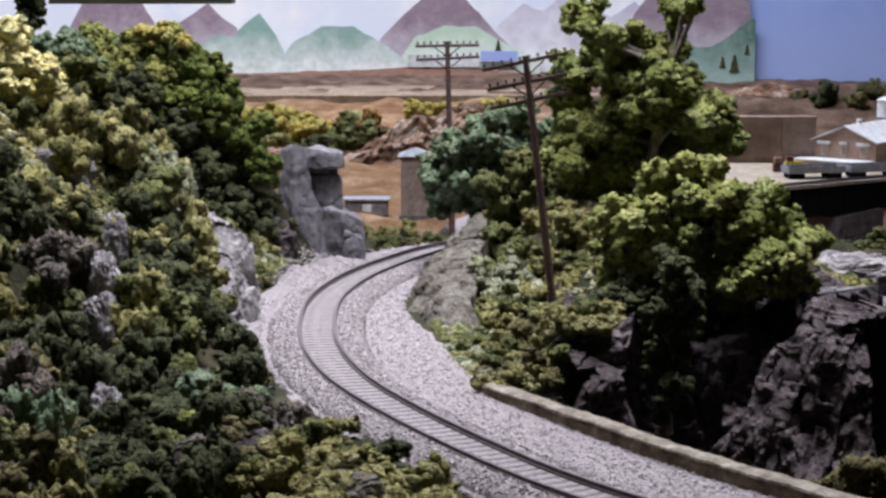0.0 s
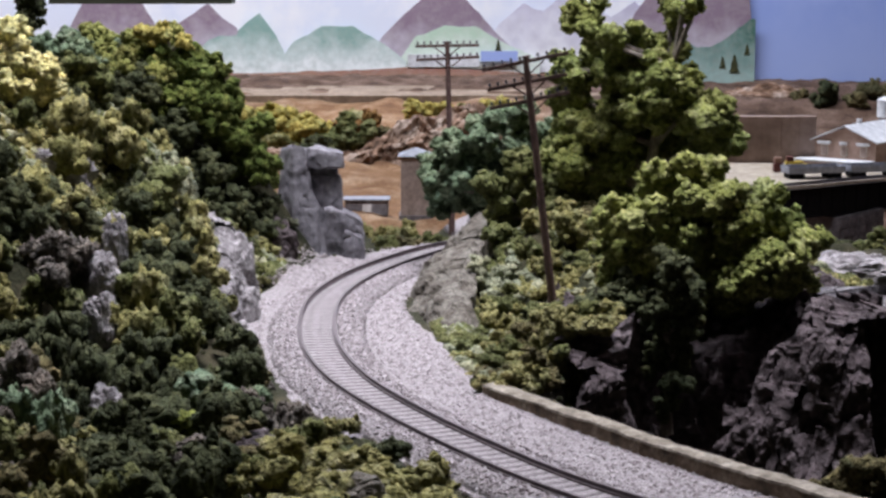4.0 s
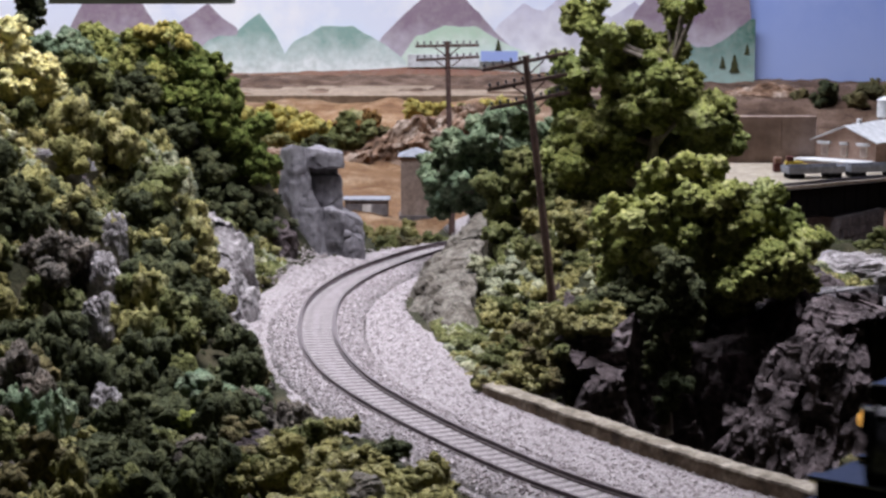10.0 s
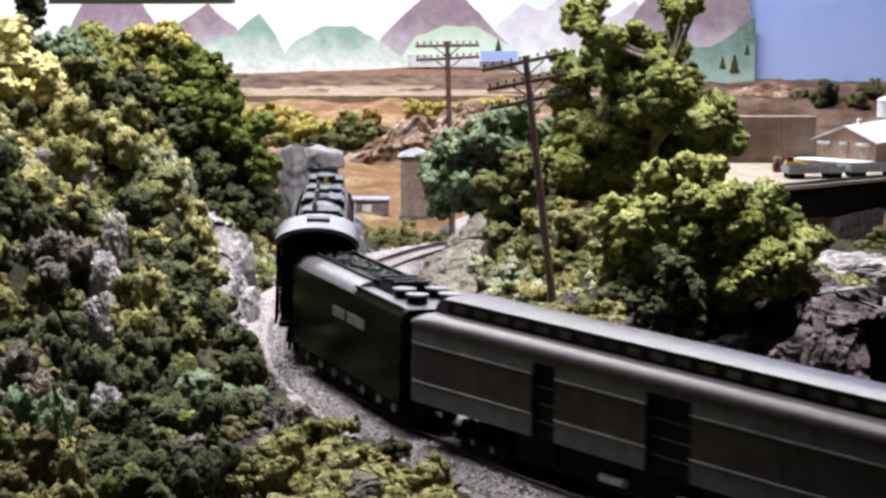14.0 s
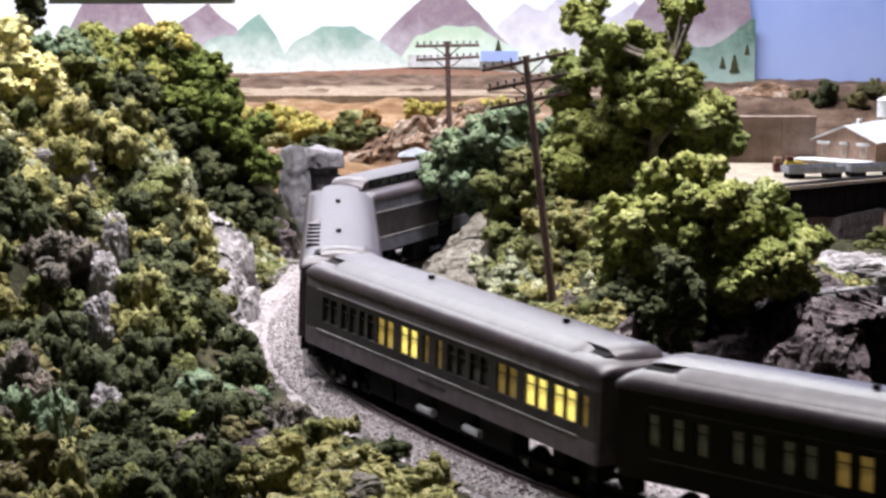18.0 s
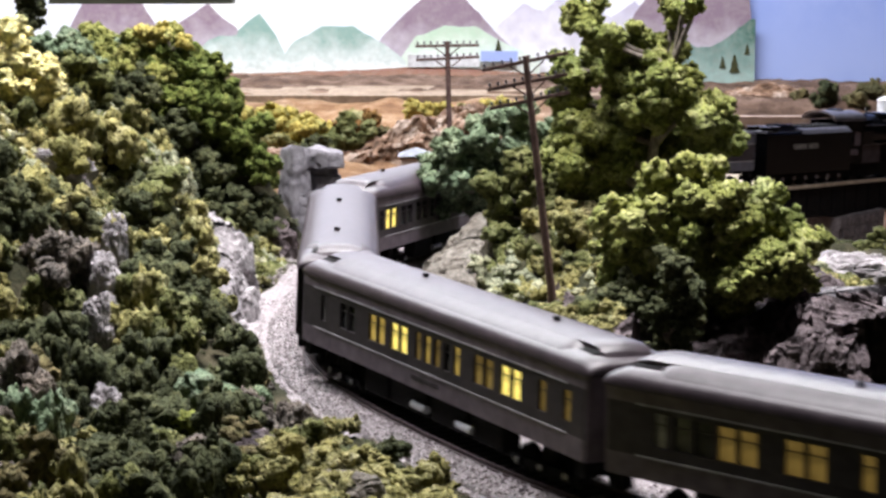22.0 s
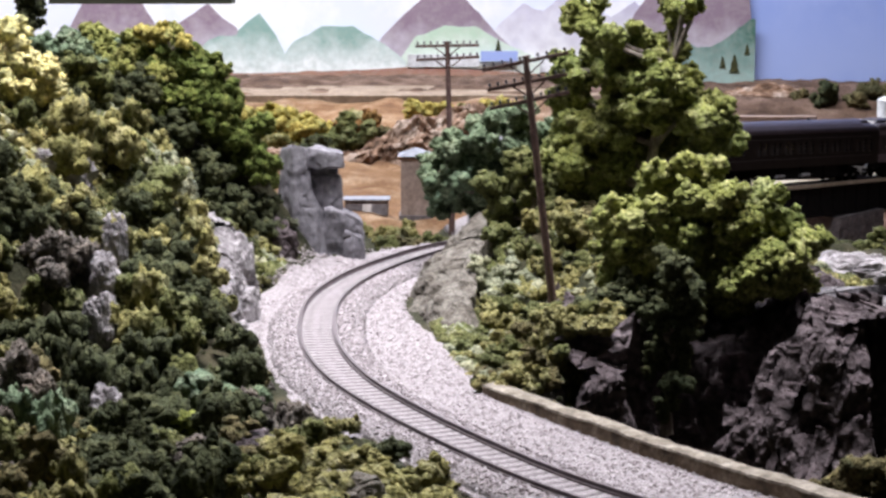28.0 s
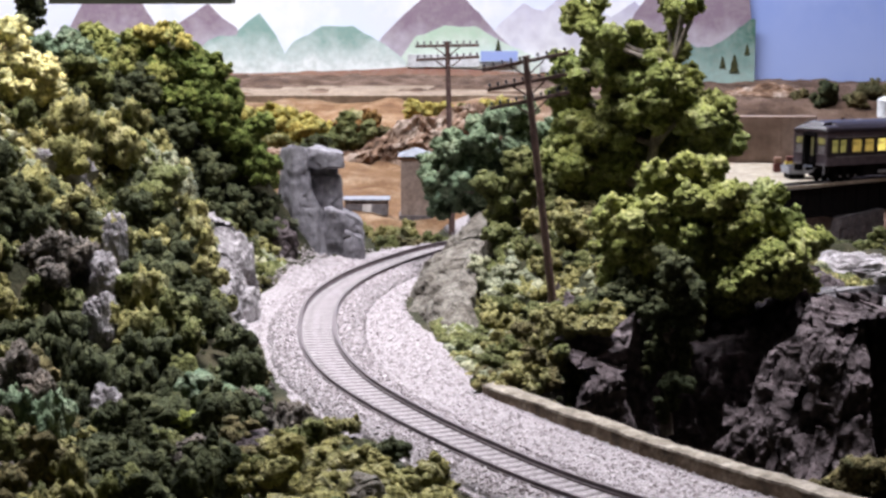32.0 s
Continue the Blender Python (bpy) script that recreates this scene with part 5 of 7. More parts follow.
for x, y, size, mat in ((-0.185, 2.26, 1.2, "gold_leaf"), (-0.166, 2.25, 1.5, "gold_leaf"), (-0.148, 2.22, 1.3, "gold_leaf"), (-0.158, 2.16, 1.2, "green_olive"), (-0.136, 2.20, 1.3, "gold_leaf"), (-0.128, 2.24, 1.4, "gold_leaf"),
                        (-0.108, 2.22, 1.8, "green_mid"), (-0.098, 2.27, 1.8, "green_olive"), (-0.078, 2.21, 1.3, "rust_leaf"), (-0.068, 2.22, 1.4, "rust_leaf"), (-0.090, 2.17, 1.2, "green_mid"), (-0.062, 2.20, 1.1, "brown_leaf"),
                        (-0.128, 2.12, 1.2, "green_dark"), (-0.112, 2.13, 1.1, "green_mid"), (-0.034, 2.40, 0.9, "gold_leaf"), (0.000, 2.42, 0.9, "gold_leaf"), (0.030, 2.40, 1.0, "green_olive"), (0.055, 2.42, 0.9, "gold_leaf"),
                        (-0.215, 2.24, 1.4, "gold_leaf"), (-0.200, 2.18, 1.3, "green_olive"), (0.085, 2.40, 1.0, "gold_leaf")):
    bush(x, y, size * 1.45, mat, "on the sandy bank across the valley", rr, lift=0.008, group="bank bushes")

for x, y, size, mat in ((0.50, 2.70, 1.6, "brown_leaf"), (0.56, 2.68, 1.6, "green_dark"), (0.53, 2.60, 1.8, "brown_leaf"), (0.60, 2.62, 1.6, "brown_leaf"), (0.44, 2.74, 1.4, "brown_leaf")):
    bush(x, y, size, mat, "on the dark bank by the backdrop", rr, group="backdrop bushes")

# crumbs of ground foam over the hillsides
g = np.random.default_rng(17)
fx, fy = g.uniform(-0.30, 0.22, 60000), g.uniform(0.56, 1.22, 60000)
fx, fy = np.r_[fx, g.uniform(-0.26, -0.09, 22000)], np.r_[fy, g.uniform(0.99, 1.24, 22000)]
fd, fs_ = nearest(fx, fy)
ok = (((fd > 0.031 + 0.02 * step(0.9, 1.05, fy)) & (fx > -0.25 * fy - 0.02) & ((fy > 0.93) | (np.sin(fx * 190) * np.sin(fy * 170) > 0.2))) | ((fd < -0.057) & (fy > 0.90) & ((fx < 0.06) | (fy > 1.06)) & (fy > 0.9 + 1.2 * np.maximum(fx - 0.03, 0))))
fx, fy = fx[ok], fy[ok]
fz = land(fx, fy)
pick = g.random(len(fx))
tone = value_noise(fx, fy, 0.05)
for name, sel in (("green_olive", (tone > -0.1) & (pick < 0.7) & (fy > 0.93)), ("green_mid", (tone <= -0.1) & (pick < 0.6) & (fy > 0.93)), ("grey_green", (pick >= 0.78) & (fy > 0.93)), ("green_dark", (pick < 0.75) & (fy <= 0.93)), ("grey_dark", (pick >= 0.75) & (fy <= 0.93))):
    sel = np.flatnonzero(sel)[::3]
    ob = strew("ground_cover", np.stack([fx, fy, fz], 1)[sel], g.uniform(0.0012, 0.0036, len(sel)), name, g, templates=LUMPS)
    tagged(ob, "crumbled %s ground foam on the slopes" % WORDS[name], "ground cover", kind="stuff")


# ---- telegraph poles ----
def telegraph_pole(x, y, height, arms, lean, turn, label):
    root = thing("telegraph_pole", pose(x, y, land_at(x, y) - 0.002, 0, lean, turn), label, "telegraph pole", "telegraph poles")
    bm = bmesh.new()
    cyl(bm, (0, 0, 0), (0, 0, height), 0.0021, 0.0015, 12)
    smooth(part("pole", bm, "pole_wood", root))
    for down, half, tilt in arms:
        z = height - down
        arm = part("crossarm", boxed(-half, half, 0.0016, 0.0030, z - 0.0009, z + 0.0009, bevel=0.0002), "pole_wood", root)
        arm.matrix_basis = pose(0, 0, z, 0, tilt, 0) @ pose(0, 0, -z)
        n = 10
        for i in range(n):
            ix = -half + 0.0015 + (2 * half - 0.003) * i / (n - 1)
            bm = bmesh.new()
            cyl(bm, (ix, 0.0023, z + 0.0008), (ix, 0.0023, z + 0.0016), 0.0003, None, 6)
            cyl(bm, (ix, 0.0023, z + 0.0016), (ix, 0.0023, z + 0.003), 0.0008, 0.0005, 8)
            part("insulator", bm, "insulator", arm)
        bm = bmesh.new()
        for sgn in (-1, 1):
            cyl(bm, (sgn * half * 0.42, 0.0022, z - 0.0006), (0, 0.0022, z - 0.007), 0.0004, None, 6)
        part("brace", bm, "pole_wood", root)
    return root


telegraph_pole(0.0545, 1.070, 0.1265, ((0.003, 0.0215, -4.5), (0.013, 0.020, -4.0), (0.022, 0.020, -4.5)), -6.7, 6, "leaning dark brown telegraph pole with three crossarms")
telegraph_pole(0.006, 1.42, 0.127, ((0.003, 0.0205, 0.6), (0.0112, 0.0205, -1.5)), -1.5, 0, "dark brown telegraph pole with two crossarms")


# ---- across the valley: hut, blocks, road, bridge, mill, cars ----
def hut():
    x, y = -0.021, 1.70
    root = thing("signal_hut", pose(x, y, -0.036), "tall narrow grey concrete hut with a pyramid roof", "hut")
    part("wall", boxed(-0.0115, 0.0115, -0.0115, 0.0115, 0, 0.046, bevel=0.0005), "hut_wall", root)
    bm = bmesh.new()
    bmesh.ops.create_cone(bm, cap_ends=True, segments=4, radius1=0.0195, radius2=0.002, depth=0.0055, matrix=pose(0, 0, 0.0497, 0, 0, 45))
    part("roof", bm, "roof_slate", root)
    part("plinth", boxed(-0.013, 0.013, -0.013, 0.013, -0.006, 0.001), "stone_wall", root)


hut()
shed = thing("low_shed", pose(-0.060, 1.72, -0.038), "low grey concrete shed with a flat slate-blue roof", "shed")
part("wall", boxed(-0.017, 0.017, -0.01, 0.01, 0, 0.012, bevel=0.0004), "rock_grey", shed)
part("roof", boxed(-0.0185, 0.0185, -0.0115, 0.0115, 0.012, 0.0130), "roof_slate", shed)
part("vent", boxed(-0.003, 0.004, -0.0106, -0.0099, 0.003, 0.009), "white", shed)
road = setting("road", boxed(-1.0, 0.2, 2.62, 2.78, -0.03, -0.0142), "dirt", "pale dirt road along the back of the plain", "road")
kerb = setting("road_edge", boxed(-1.0, 0.02, 2.60, 2.618, -0.035, -0.0128), "dirt", "low pale stone edge along the dirt road", "road edge")


def bridge():
    root = thing("girder_bridge", None, "black plate girder railway bridge over the valley", "bridge")
    a, b = S_BRIDGE - 0.18, S_BRIDGE + 0.36
    for side in (0.0165, -0.0165):
        v, f = sweep([(0.0008, -0.026), (0.0008, -0.0025), (-0.0008, -0.0025), (-0.0008, -0.026)], a, b, 0.01, side)
        raw("girder", v, f, "black", root, flat=True)
        for zz in (-0.0265, -0.0028):
            v, f = sweep([(0.0025, zz - 0.0006), (0.0025, zz + 0.0006), (-0.0025, zz + 0.0006), (-0.0025, zz - 0.0006)], a, b, 0.01, side)
            raw("flange", v, f, "black", root, flat=True)
        for s in np.arange(a + 0.01, b, 0.022):
            ob = part("stiffener", boxed(-0.0005, 0.0005, -0.0019, 0.0019, -0.026, -0.0035), "black", root)
            ob.matrix_basis = track_pose(s, side)
    v, f = sweep([(0.0152, -0.0075), (0.0152, -0.0045), (-0.0152, -0.0045), (-0.0152, -0.0075)], a, b, 0.01, 0.0)
    raw("deck", v, f, "black", root, flat=True)
    v, f = sweep([(0.0012, -0.0016), (0.0012, 0.0010), (-0.0012, 0.0010), (-0.0012, -0.0016)], a, b, 0.01, -0.0190)
    raw("walkway_edge", v, f, "fawn", root, flat=True)


bridge()


def abutment(s, length, label):
    m = track_pose(s)
    root = thing("bridge_pier", Matrix.Translation(m.translation) @ m.to_3x3().to_4x4(), label, "pier")
    part("core", boxed(-length, length, -0.024, 0.024, -0.14, -0.0275), "stone_wall", root)
    r_ = random.Random(int(s * 100))
    for row in range(13):
        z = -0.135 + row * 0.0082
        off = 0.004 if row % 2 else 0
        for k in range(int(2 * length / 0.011)):
            x0 = -length + 0.0008 + k * 0.011 + off
            if x0 + 0.0098 > length:
                continue
            part("stone", boxed(x0, x0 + 0.0098 - r_.uniform(0, 0.0015), -0.0255 - r_.uniform(0, 0.0006), -0.0235, z, z + 0.0074), "stone_wall", root)


abutment(S_BRIDGE + 0.115, 0.042, "dark coursed stone bridge pier")


def mill():
    root = thing("mill_building", pose(0.400, 2.36, -0.0665, 0, 0, -38), "low red-brick mill with white gable roof and awnings", "building")
    w, dp, eave, ridge = 0.072, 0.16, 0.026, 0.041
    bm = bmesh.new()
    profile(bm, [(0, 0), (w, 0), (w, eave), (w / 2, ridge - 0.001), (0, eave)], 0, dp)
    bmesh.ops.transform(bm, matrix=Matrix(((0, 1, 0, 0), (1, 0, 0, 0), (0, 0, 1, 0), (0, 0, 0, 1))), verts=bm.verts)
    bmesh.ops.recalc_face_normals(bm, faces=bm.faces)
    part("wall", bm, "tan_brick", root)
    for sgn in (0, 1):
        bm = bmesh.new()
        e, k = (-0.004, eave - 0.0015) if sgn == 0 else (w + 0.004, eave - 0.0015)
        profile(bm, [(e, k), (w / 2, ridge), (w / 2, ridge + 0.0015), (e, k + 0.0015)], -0.004, dp)
        bmesh.ops.transform(bm, matrix=Matrix(((0, 1, 0, 0), (1, 0, 0, 0), (0, 0, 1, 0), (0, 0, 0, 1))), verts=bm.verts)
        bmesh.ops.recalc_face_normals(bm, faces=bm.faces)
        part("roof", bm, "white", root)
    for i, wx in enumerate((0.012, 0.035, 0.058)):
        win = part("window", boxed(wx - 0.004, wx + 0.004, -0.0006, 0.0002, 0.009, 0.0205), "tan_wall", root)
        part("pane", boxed(wx - 0.003, wx + 0.003, -0.0010, -0.0006, 0.010, 0.0195), "mill_brown", win)
        part("awning", boxed(wx - 0.0075 + 0.003 * (i == 1), wx + 0.0075 - 0.003 * (i == 1), -0.004, 0.0, 0.0215, 0.0245, bevel=0.0003), "white", root)
    part("loading_roof", boxed(-0.012, w, -0.028, 0.0, 0.005, 0.0066, bevel=0.0003), "white", root, "flat white loading-dock roof")
    part("loading_dock", boxed(-0.010, w - 0.002, -0.026, -0.0006, 0.0, 0.004), "mill_brown", root)
    for px_ in (-0.008, 0.012, 0.032, 0.052):
        part("post", boxed(px_, px_ + 0.001, -0.025, -0.024, 0.004, 0.0052), "tan_wall", root)
    vent = part("roof_vent", boxed(0.033, 0.037, 0.03, 0.036, ridge - 0.003, ridge + 0.006, bevel=0.0004), "white", root)
    return root


mill()
tank = thing("water_tank", pose(0.492, 2.45, -0.06), "white cylindrical rooftop water tank on legs", "tank")
bm = bmesh.new()
cyl(bm, (0, 0, 0.035), (0, 0, 0.054), 0.0085, None, 20)
smooth(part("drum", bm, "white", tank))
bm = bmesh.new()
cyl(bm, (0, 0, 0.054), (0, 0, 0.058), 0.0095, 0.002, 20)
part("lid", bm, "white", tank)
for a in range(4):
    bm = bmesh.new()
    cyl(bm, (0.006 * math.cos(a * 1.57 + 0.78), 0.006 * math.sin(a * 1.57 + 0.78), 0), (0.006 * math.cos(a * 1.57 + 0.78), 0.006 * math.sin(a * 1.57 + 0.78), 0.035), 0.0008, None, 8)
    part("leg", bm, "stone_wall", tank)

quarry = thing("mill_wall", pose(0.303, 2.36, -0.0665), "broad brown clapboard wall beside the mill", "wall")
part("board_wall", boxed(0, 0.098, 0, 0.012, 0, 0.050, bevel=0.0006), "mill_brown", quarry)
part("side_board", boxed(0.0, 0.098, -0.002, -0.0001, 0.0462, 0.0498), "mill_brown", quarry)
for i in range(5):
    part("batten", boxed(0.002 + i * 0.0195, 0.0035 + i * 0.0195, -0.0010, -0.0001, 0.0, 0.046), "mill_brown", quarry)
rock(0.405, 2.78, -0.048, 0.055, 0.03, 0.034, "rock_rust", "reddish rock bank under the backdrop", 40, 10)
rock(0.47, 2.84, -0.050, 0.05, 0.03, 0.026, "rock_rust", "brown rock bank under the backdrop", 41, 40)
rock(0.55, 2.86, -0.066, 0.09, 0.03, 0.03, "rock_rust", "dark brown bank under the backdrop", 42, 5)
tree(0.470, 2.70, [(0.470, 2.70, -0.017, 0.016), (0.478, 2.71, -0.024, 0.015), (0.462, 2.70, -0.026, 0.012)], "green_dark", "small round dark green tree by the backdrop", 43, base=-0.055, trunk_r=0.002)
tree(0.53, 2.72, [(0.53, 2.72, -0.02, 0.018), (0.55, 2.73, -0.028, 0.02), (0.51, 2.72, -0.032, 0.016)], "brown_leaf", "brown autumn tree by the backdrop", 44, base=-0.06, trunk_r=0.002)


def flat_car(x, y, z, turn, n, label):
    root = thing("gondola_car", pose(x, y, z, 0, 0, turn), label, "rail car", "yard cars")
    part("floor", boxed(-0.03, 0.03, -0.012, 0.012, 0.007, 0.009), "roof_slate", root)
    for sgn in (-1, 1):
        part("side", boxed(-0.03, 0.03, sgn * 0.012 - 0.0006, sgn * 0.012 + 0.0006, 0.009, 0.0140), "roof_slate", root)
        part("end", boxed(sgn * 0.03 - 0.0006, sgn * 0.03 + 0.0006, -0.0113, 0.0113, 0.009, 0.0140), "roof_slate", root)
        truck = part("truck", boxed(sgn * 0.02 - 0.006, sgn * 0.02 + 0.006, -0.009, 0.009, 0.003, 0.0065), "black", root)
        for wx in (-0.004, 0.004):
            bm = bmesh.new()
            cyl(bm, (sgn * 0.02 + wx, -0.0085, 0.004), (sgn * 0.02 + wx, 0.0085, 0.004), 0.004, None, 12)
            part("wheelset", bm, "black", truck)
    return root


flat_car(0.375, 2.22, -0.068, 12, 0, "silver-grey gondola car standing in the mill yard")
flat_car(0.44, 2.235, -0.068, 12, 0, "silver-grey gondola car standing in the mill yard")
loader = thing("yard_loader", pose(0.362, 2.28, -0.066), "small yellow loader beside the mill yard", "loader")
part("body", boxed(-0.006, 0.012, -0.004, 0.004, 0.004, 0.010, bevel=0.0006), "yellow", loader)
part("cab", boxed(-0.005, 0.002, -0.0035, 0.0035, 0.010, 0.015, bevel=0.0005), "maroon", loader)
part("bucket", boxed(0.013, 0.018, -0.005, 0.005, 0.002, 0.007, bevel=0.0005), "yellow", loader)
for wx in (-0.003, 0.009):
    for wy in (-0.0045, 0.0045):
        bm = bmesh.new()
        cyl(bm, (wx, wy - 0.001, 0.003), (wx, wy + 0.001, 0.003), 0.003, None, 12)
        part("wheel", bm, "black", loader)
crate = thing("crate_stack", pose(0.347, 2.27, -0.066), "dark red stacked crates in the yard", "crates")
part("lower_crate", boxed(-0.005, 0.005, -0.004, 0.004, 0, 0.009, bevel=0.0004), "maroon", crate)
part("upper_crate", boxed(-0.004, 0.003, -0.0035, 0.0035, 0.0091, 0.015, bevel=0.0004), "brick", crate)
setting("yard_slab", boxed(0.24, 0.62, 2.16, 2.60, -0.1, -0.0665), "fawn", "pale concrete yard slab before the mill", "pavement")
setting("ceiling_beam", boxed(-0.445, -0.238, 2.50, 2.54, 0.0985, 0.16), "fascia", "dark beam hanging by the backdrop", "beam")


# ---- the train; every vehicle: x ahead, y to the left, z up from the rail's top ----
def wheelset(x, r, parent, gauge=0.0083, n=16):
    bm = bmesh.new()
    for sgn in (-1, 1):
        cyl(bm, (x, sgn * gauge - 0.0012, r), (x, sgn * gauge + 0.0012, r), r, None, n)
        cyl(bm, (x, sgn * (gauge - 0.0009) - 0.0003, r), (x, sgn * (gauge - 0.0009) + 0.0003, r), r + 0.0005, None, n)
    cyl(bm, (x, -gauge, r), (x, gauge, r), 0.0012, None, 8)
    return part("wheelset", bm, "black", parent)


def six_wheel_truck(x, parent):
    bm = bmesh.new()
    for sgn in (-1, 1):
        box(bm, -0.0205, 0.0205, sgn * 0.0118 - 0.0011, sgn * 0.0118 + 0.0011, 0.0042, 0.0066, bevel=0.0004)
        for wx in (-0.0142, 0, 0.0142):
            box(bm, wx - 0.0018, wx + 0.0018, sgn * 0.0132 - 0.001, sgn * 0.0132 + 0.001, 0.0036, 0.0068, bevel=0.0003)
    box(bm, -0.004, 0.004, -0.011, 0.011, 0.0055, 0.0142)
    truck = part("truck", bm, "black", parent)
    truck.matrix_basis = pose(x, 0, 0)
    for wx in (-0.0142, 0, 0.0142):
        wheelset(wx, 0.0052, truck)
    for sgn in (-1, 1):
        for wx in (-0.0142, 0, 0.0142):
            part("journal_lid", boxed(wx - 0.001, wx + 0.001, sgn * 0.0144 - 0.0003, sgn * 0.0144 + 0.0003, 0.0043, 0.0062), "steel", truck)
    return truck


L_CAR, PITCH = 0.241, 0.245
HALF_W = 0.0174
SILL, EAVE = 0.0118, 0.0408


def roof_outline(w=HALF_W + 0.0006, z0=EAVE, z1=0.0462, flat=0.0098):
    """The lower deck of the roof: quarter curves from the eaves to the clerestory's foot."""
    pts = [(w, z0 - 0.0008)]
    for i in range(7):
        a = i / 6 * math.pi / 2
        pts.append((flat + (w - flat) * math.cos(a), z0 + (z1 - z0) * math.sin(a)))
    return pts + [(-y, z) for y, z in pts[::-1]]


def duct_outline():
    """Fills the step between lower deck and clerestory with a full arch."""
    pts = []
    for i in range(9):
        a = math.radians(14 + 58 * i / 8)
        pts.append((0.0180 * math.cos(a), 0.0392 + 0.0107 * math.sin(a)))
    return pts + [(0.0056, 0.0462), (0.0165, 0.0402)]


def hooded(ob, x_end, sign, length, drop):
    """Rounds a roof down towards its end."""
    for v in ob.data.vertices:
        u = (sign * v.co.x - (sign * x_end - length)) / length
        if u > 0:
            k = 1 - math.sqrt(max(0.0, 1 - min(u, 1) ** 2))
            v.co.z -= max(0.0, v.co.z - EAVE) * drop * k
            v.co.y *= 1 - 0.06 * k
    return ob


def long_profile(outline, x0, x1, n=24):
    """An outline drawn out along x in n steps."""
    bm = bmesh.new()
    xs = [x0 + (x1 - x0) * (0.5 - 0.5 * math.cos(math.pi * i / n)) for i in range(n + 1)]
    rings = [[bm.verts.new((x, y, z)) for y, z in outline] for x in xs]
    k = len(outline)
    for a, b in zip(rings, rings[1:]):
        for i in range(k):
            bm.faces.new((a[i], a[(i + 1) % k], b[(i + 1) % k], b[i]))
    bm.faces.new(rings[0][::-1])
    bm.faces.new(rings[-1])
    bmesh.ops.recalc_face_normals(bm, faces=bm.faces)
    return bm


PANES = {}


def pane_mesh(w, h, material):
    key = (round(w, 5), round(h, 5), material)
    if key not in PANES:
        PANES[key] = mesh_of(boxed(-w / 2, w / 2, -0.0002, 0.0002, -h / 2, h / 2), material, "window_pane")
    return PANES[key]


BAND_LOW, BAND_TOP = 0.0192, 0.0358


def side_wall(root, sgn, windows, z0, z1, body, band, x0, x1):
    """One side of a car with real window openings: panels below and above, a dark band between the belt rails, piers between the panes."""
    y0, y1 = sorted((sgn * (HALF_W - 0.0011), sgn * HALF_W))
    part("lower_panel", boxed(x0, x1, y0, y1, SILL, BAND_LOW), body, root)
    part("sill_band", boxed(x0, x1, y0, y1, BAND_LOW, z0), band, root)
    part("head_band", boxed(x0, x1, y0, y1, z1, BAND_TOP), band, root)
    part("letterboard", boxed(x0, x1, y0, y1, BAND_TOP, EAVE), body, root)
    edge = x0
    for wx, ww, mat in sorted(windows) + [(x1 + 0.001, 0.002, "")]:
        key = ("pier", round(wx - ww / 2 - edge, 5), band, z1)
        if key not in PANES:
            PANES[key] = mesh_of(boxed(0, wx - ww / 2 - edge, -0.00055, 0.00055, z0 - 0.029, z1 - 0.029), band, "window_pier")
        shared("window_pier", PANES[key], root, pose(edge, (y0 + y1) / 2, 0.029))
        edge = wx + ww / 2
    for wx, ww, mat in windows:
        ob = shared("window_pane", pane_mesh(ww, z1 - z0, mat), root, pose(wx, sgn * (HALF_W - 0.0014), (z0 + z1) / 2))
        if mat == "pane_bright":
            ob["label"] = "lit yellow window"
        part("sash_rail", boxed(wx - ww / 2, wx + ww / 2, min(sgn * (HALF_W - 0.0009), sgn * (HALF_W - 0.0005)), max(sgn * (HALF_W - 0.0009), sgn * (HALF_W - 0.0005)), (z0 + z1) / 2 + 0.0018, (z0 + z1) / 2 + 0.0021), band, root)
    for zz in (BAND_LOW, BAND_TOP):
        ya, yb = sorted((sgn * HALF_W, sgn * (HALF_W + 0.0003)))
        part("belt_rail", boxed(x0 + 0.012, x1 - 0.012, ya, yb, zz - 0.0003, zz + 0.0003), "stripe" if body == "car_grey" else "car_grey_dark", root)


def car_frame(root, body, roof, end_open=False, x_v=0.009):
    """Floor, ends, diaphragms, underframe, trucks: shared by all the passenger cars."""
    h = L_CAR / 2
    part("floor", boxed(-h + 0.001, h - 0.001, -HALF_W + 0.0012, HALF_W - 0.0012, SILL, SILL + 0.002), "black", root)
    part("underframe", boxed(-h + 0.012, h - 0.012, -0.005, 0.005, 0.0085, SILL - 0.0002), "black", root)
    for x, w, mat in ((-0.046, 0.026, "black"), (-0.015, 0.030, "black"), (0.020, 0.032, "black"), (0.050, 0.022, "black")):
        for sgn in (-1, 1):
            ya, yb = sorted((sgn * 0.0075, sgn * 0.0145))
            part("equipment_box", boxed(x - w / 2, x + w / 2, ya, yb, 0.0012, SILL - 0.0002, bevel=0.0006), mat, root)
    for x in (-0.03, 0.008):
        for sgn in (-1, 1):
            bm = bmesh.new()
            cyl(bm, (x - 0.006, sgn * 0.0150, 0.0045), (x + 0.006, sgn * 0.0150, 0.0045), 0.0016, None, 12)
            smooth(part("air_tank", bm, "pane_pale", root, "pale grey air tank"))
    for sgn in (-1, 1):
        for sy in (-1, 1):
            ya, yb = sorted((sy * 0.011, sy * (HALF_W - 0.0012)))
            xa, xb = sorted((sgn * (h - 0.007), sgn * (h - 0.0012)))
            part("step_well", boxed(xa, xb, ya, yb, 0.0062, 0.0113), "black", root)
    return h


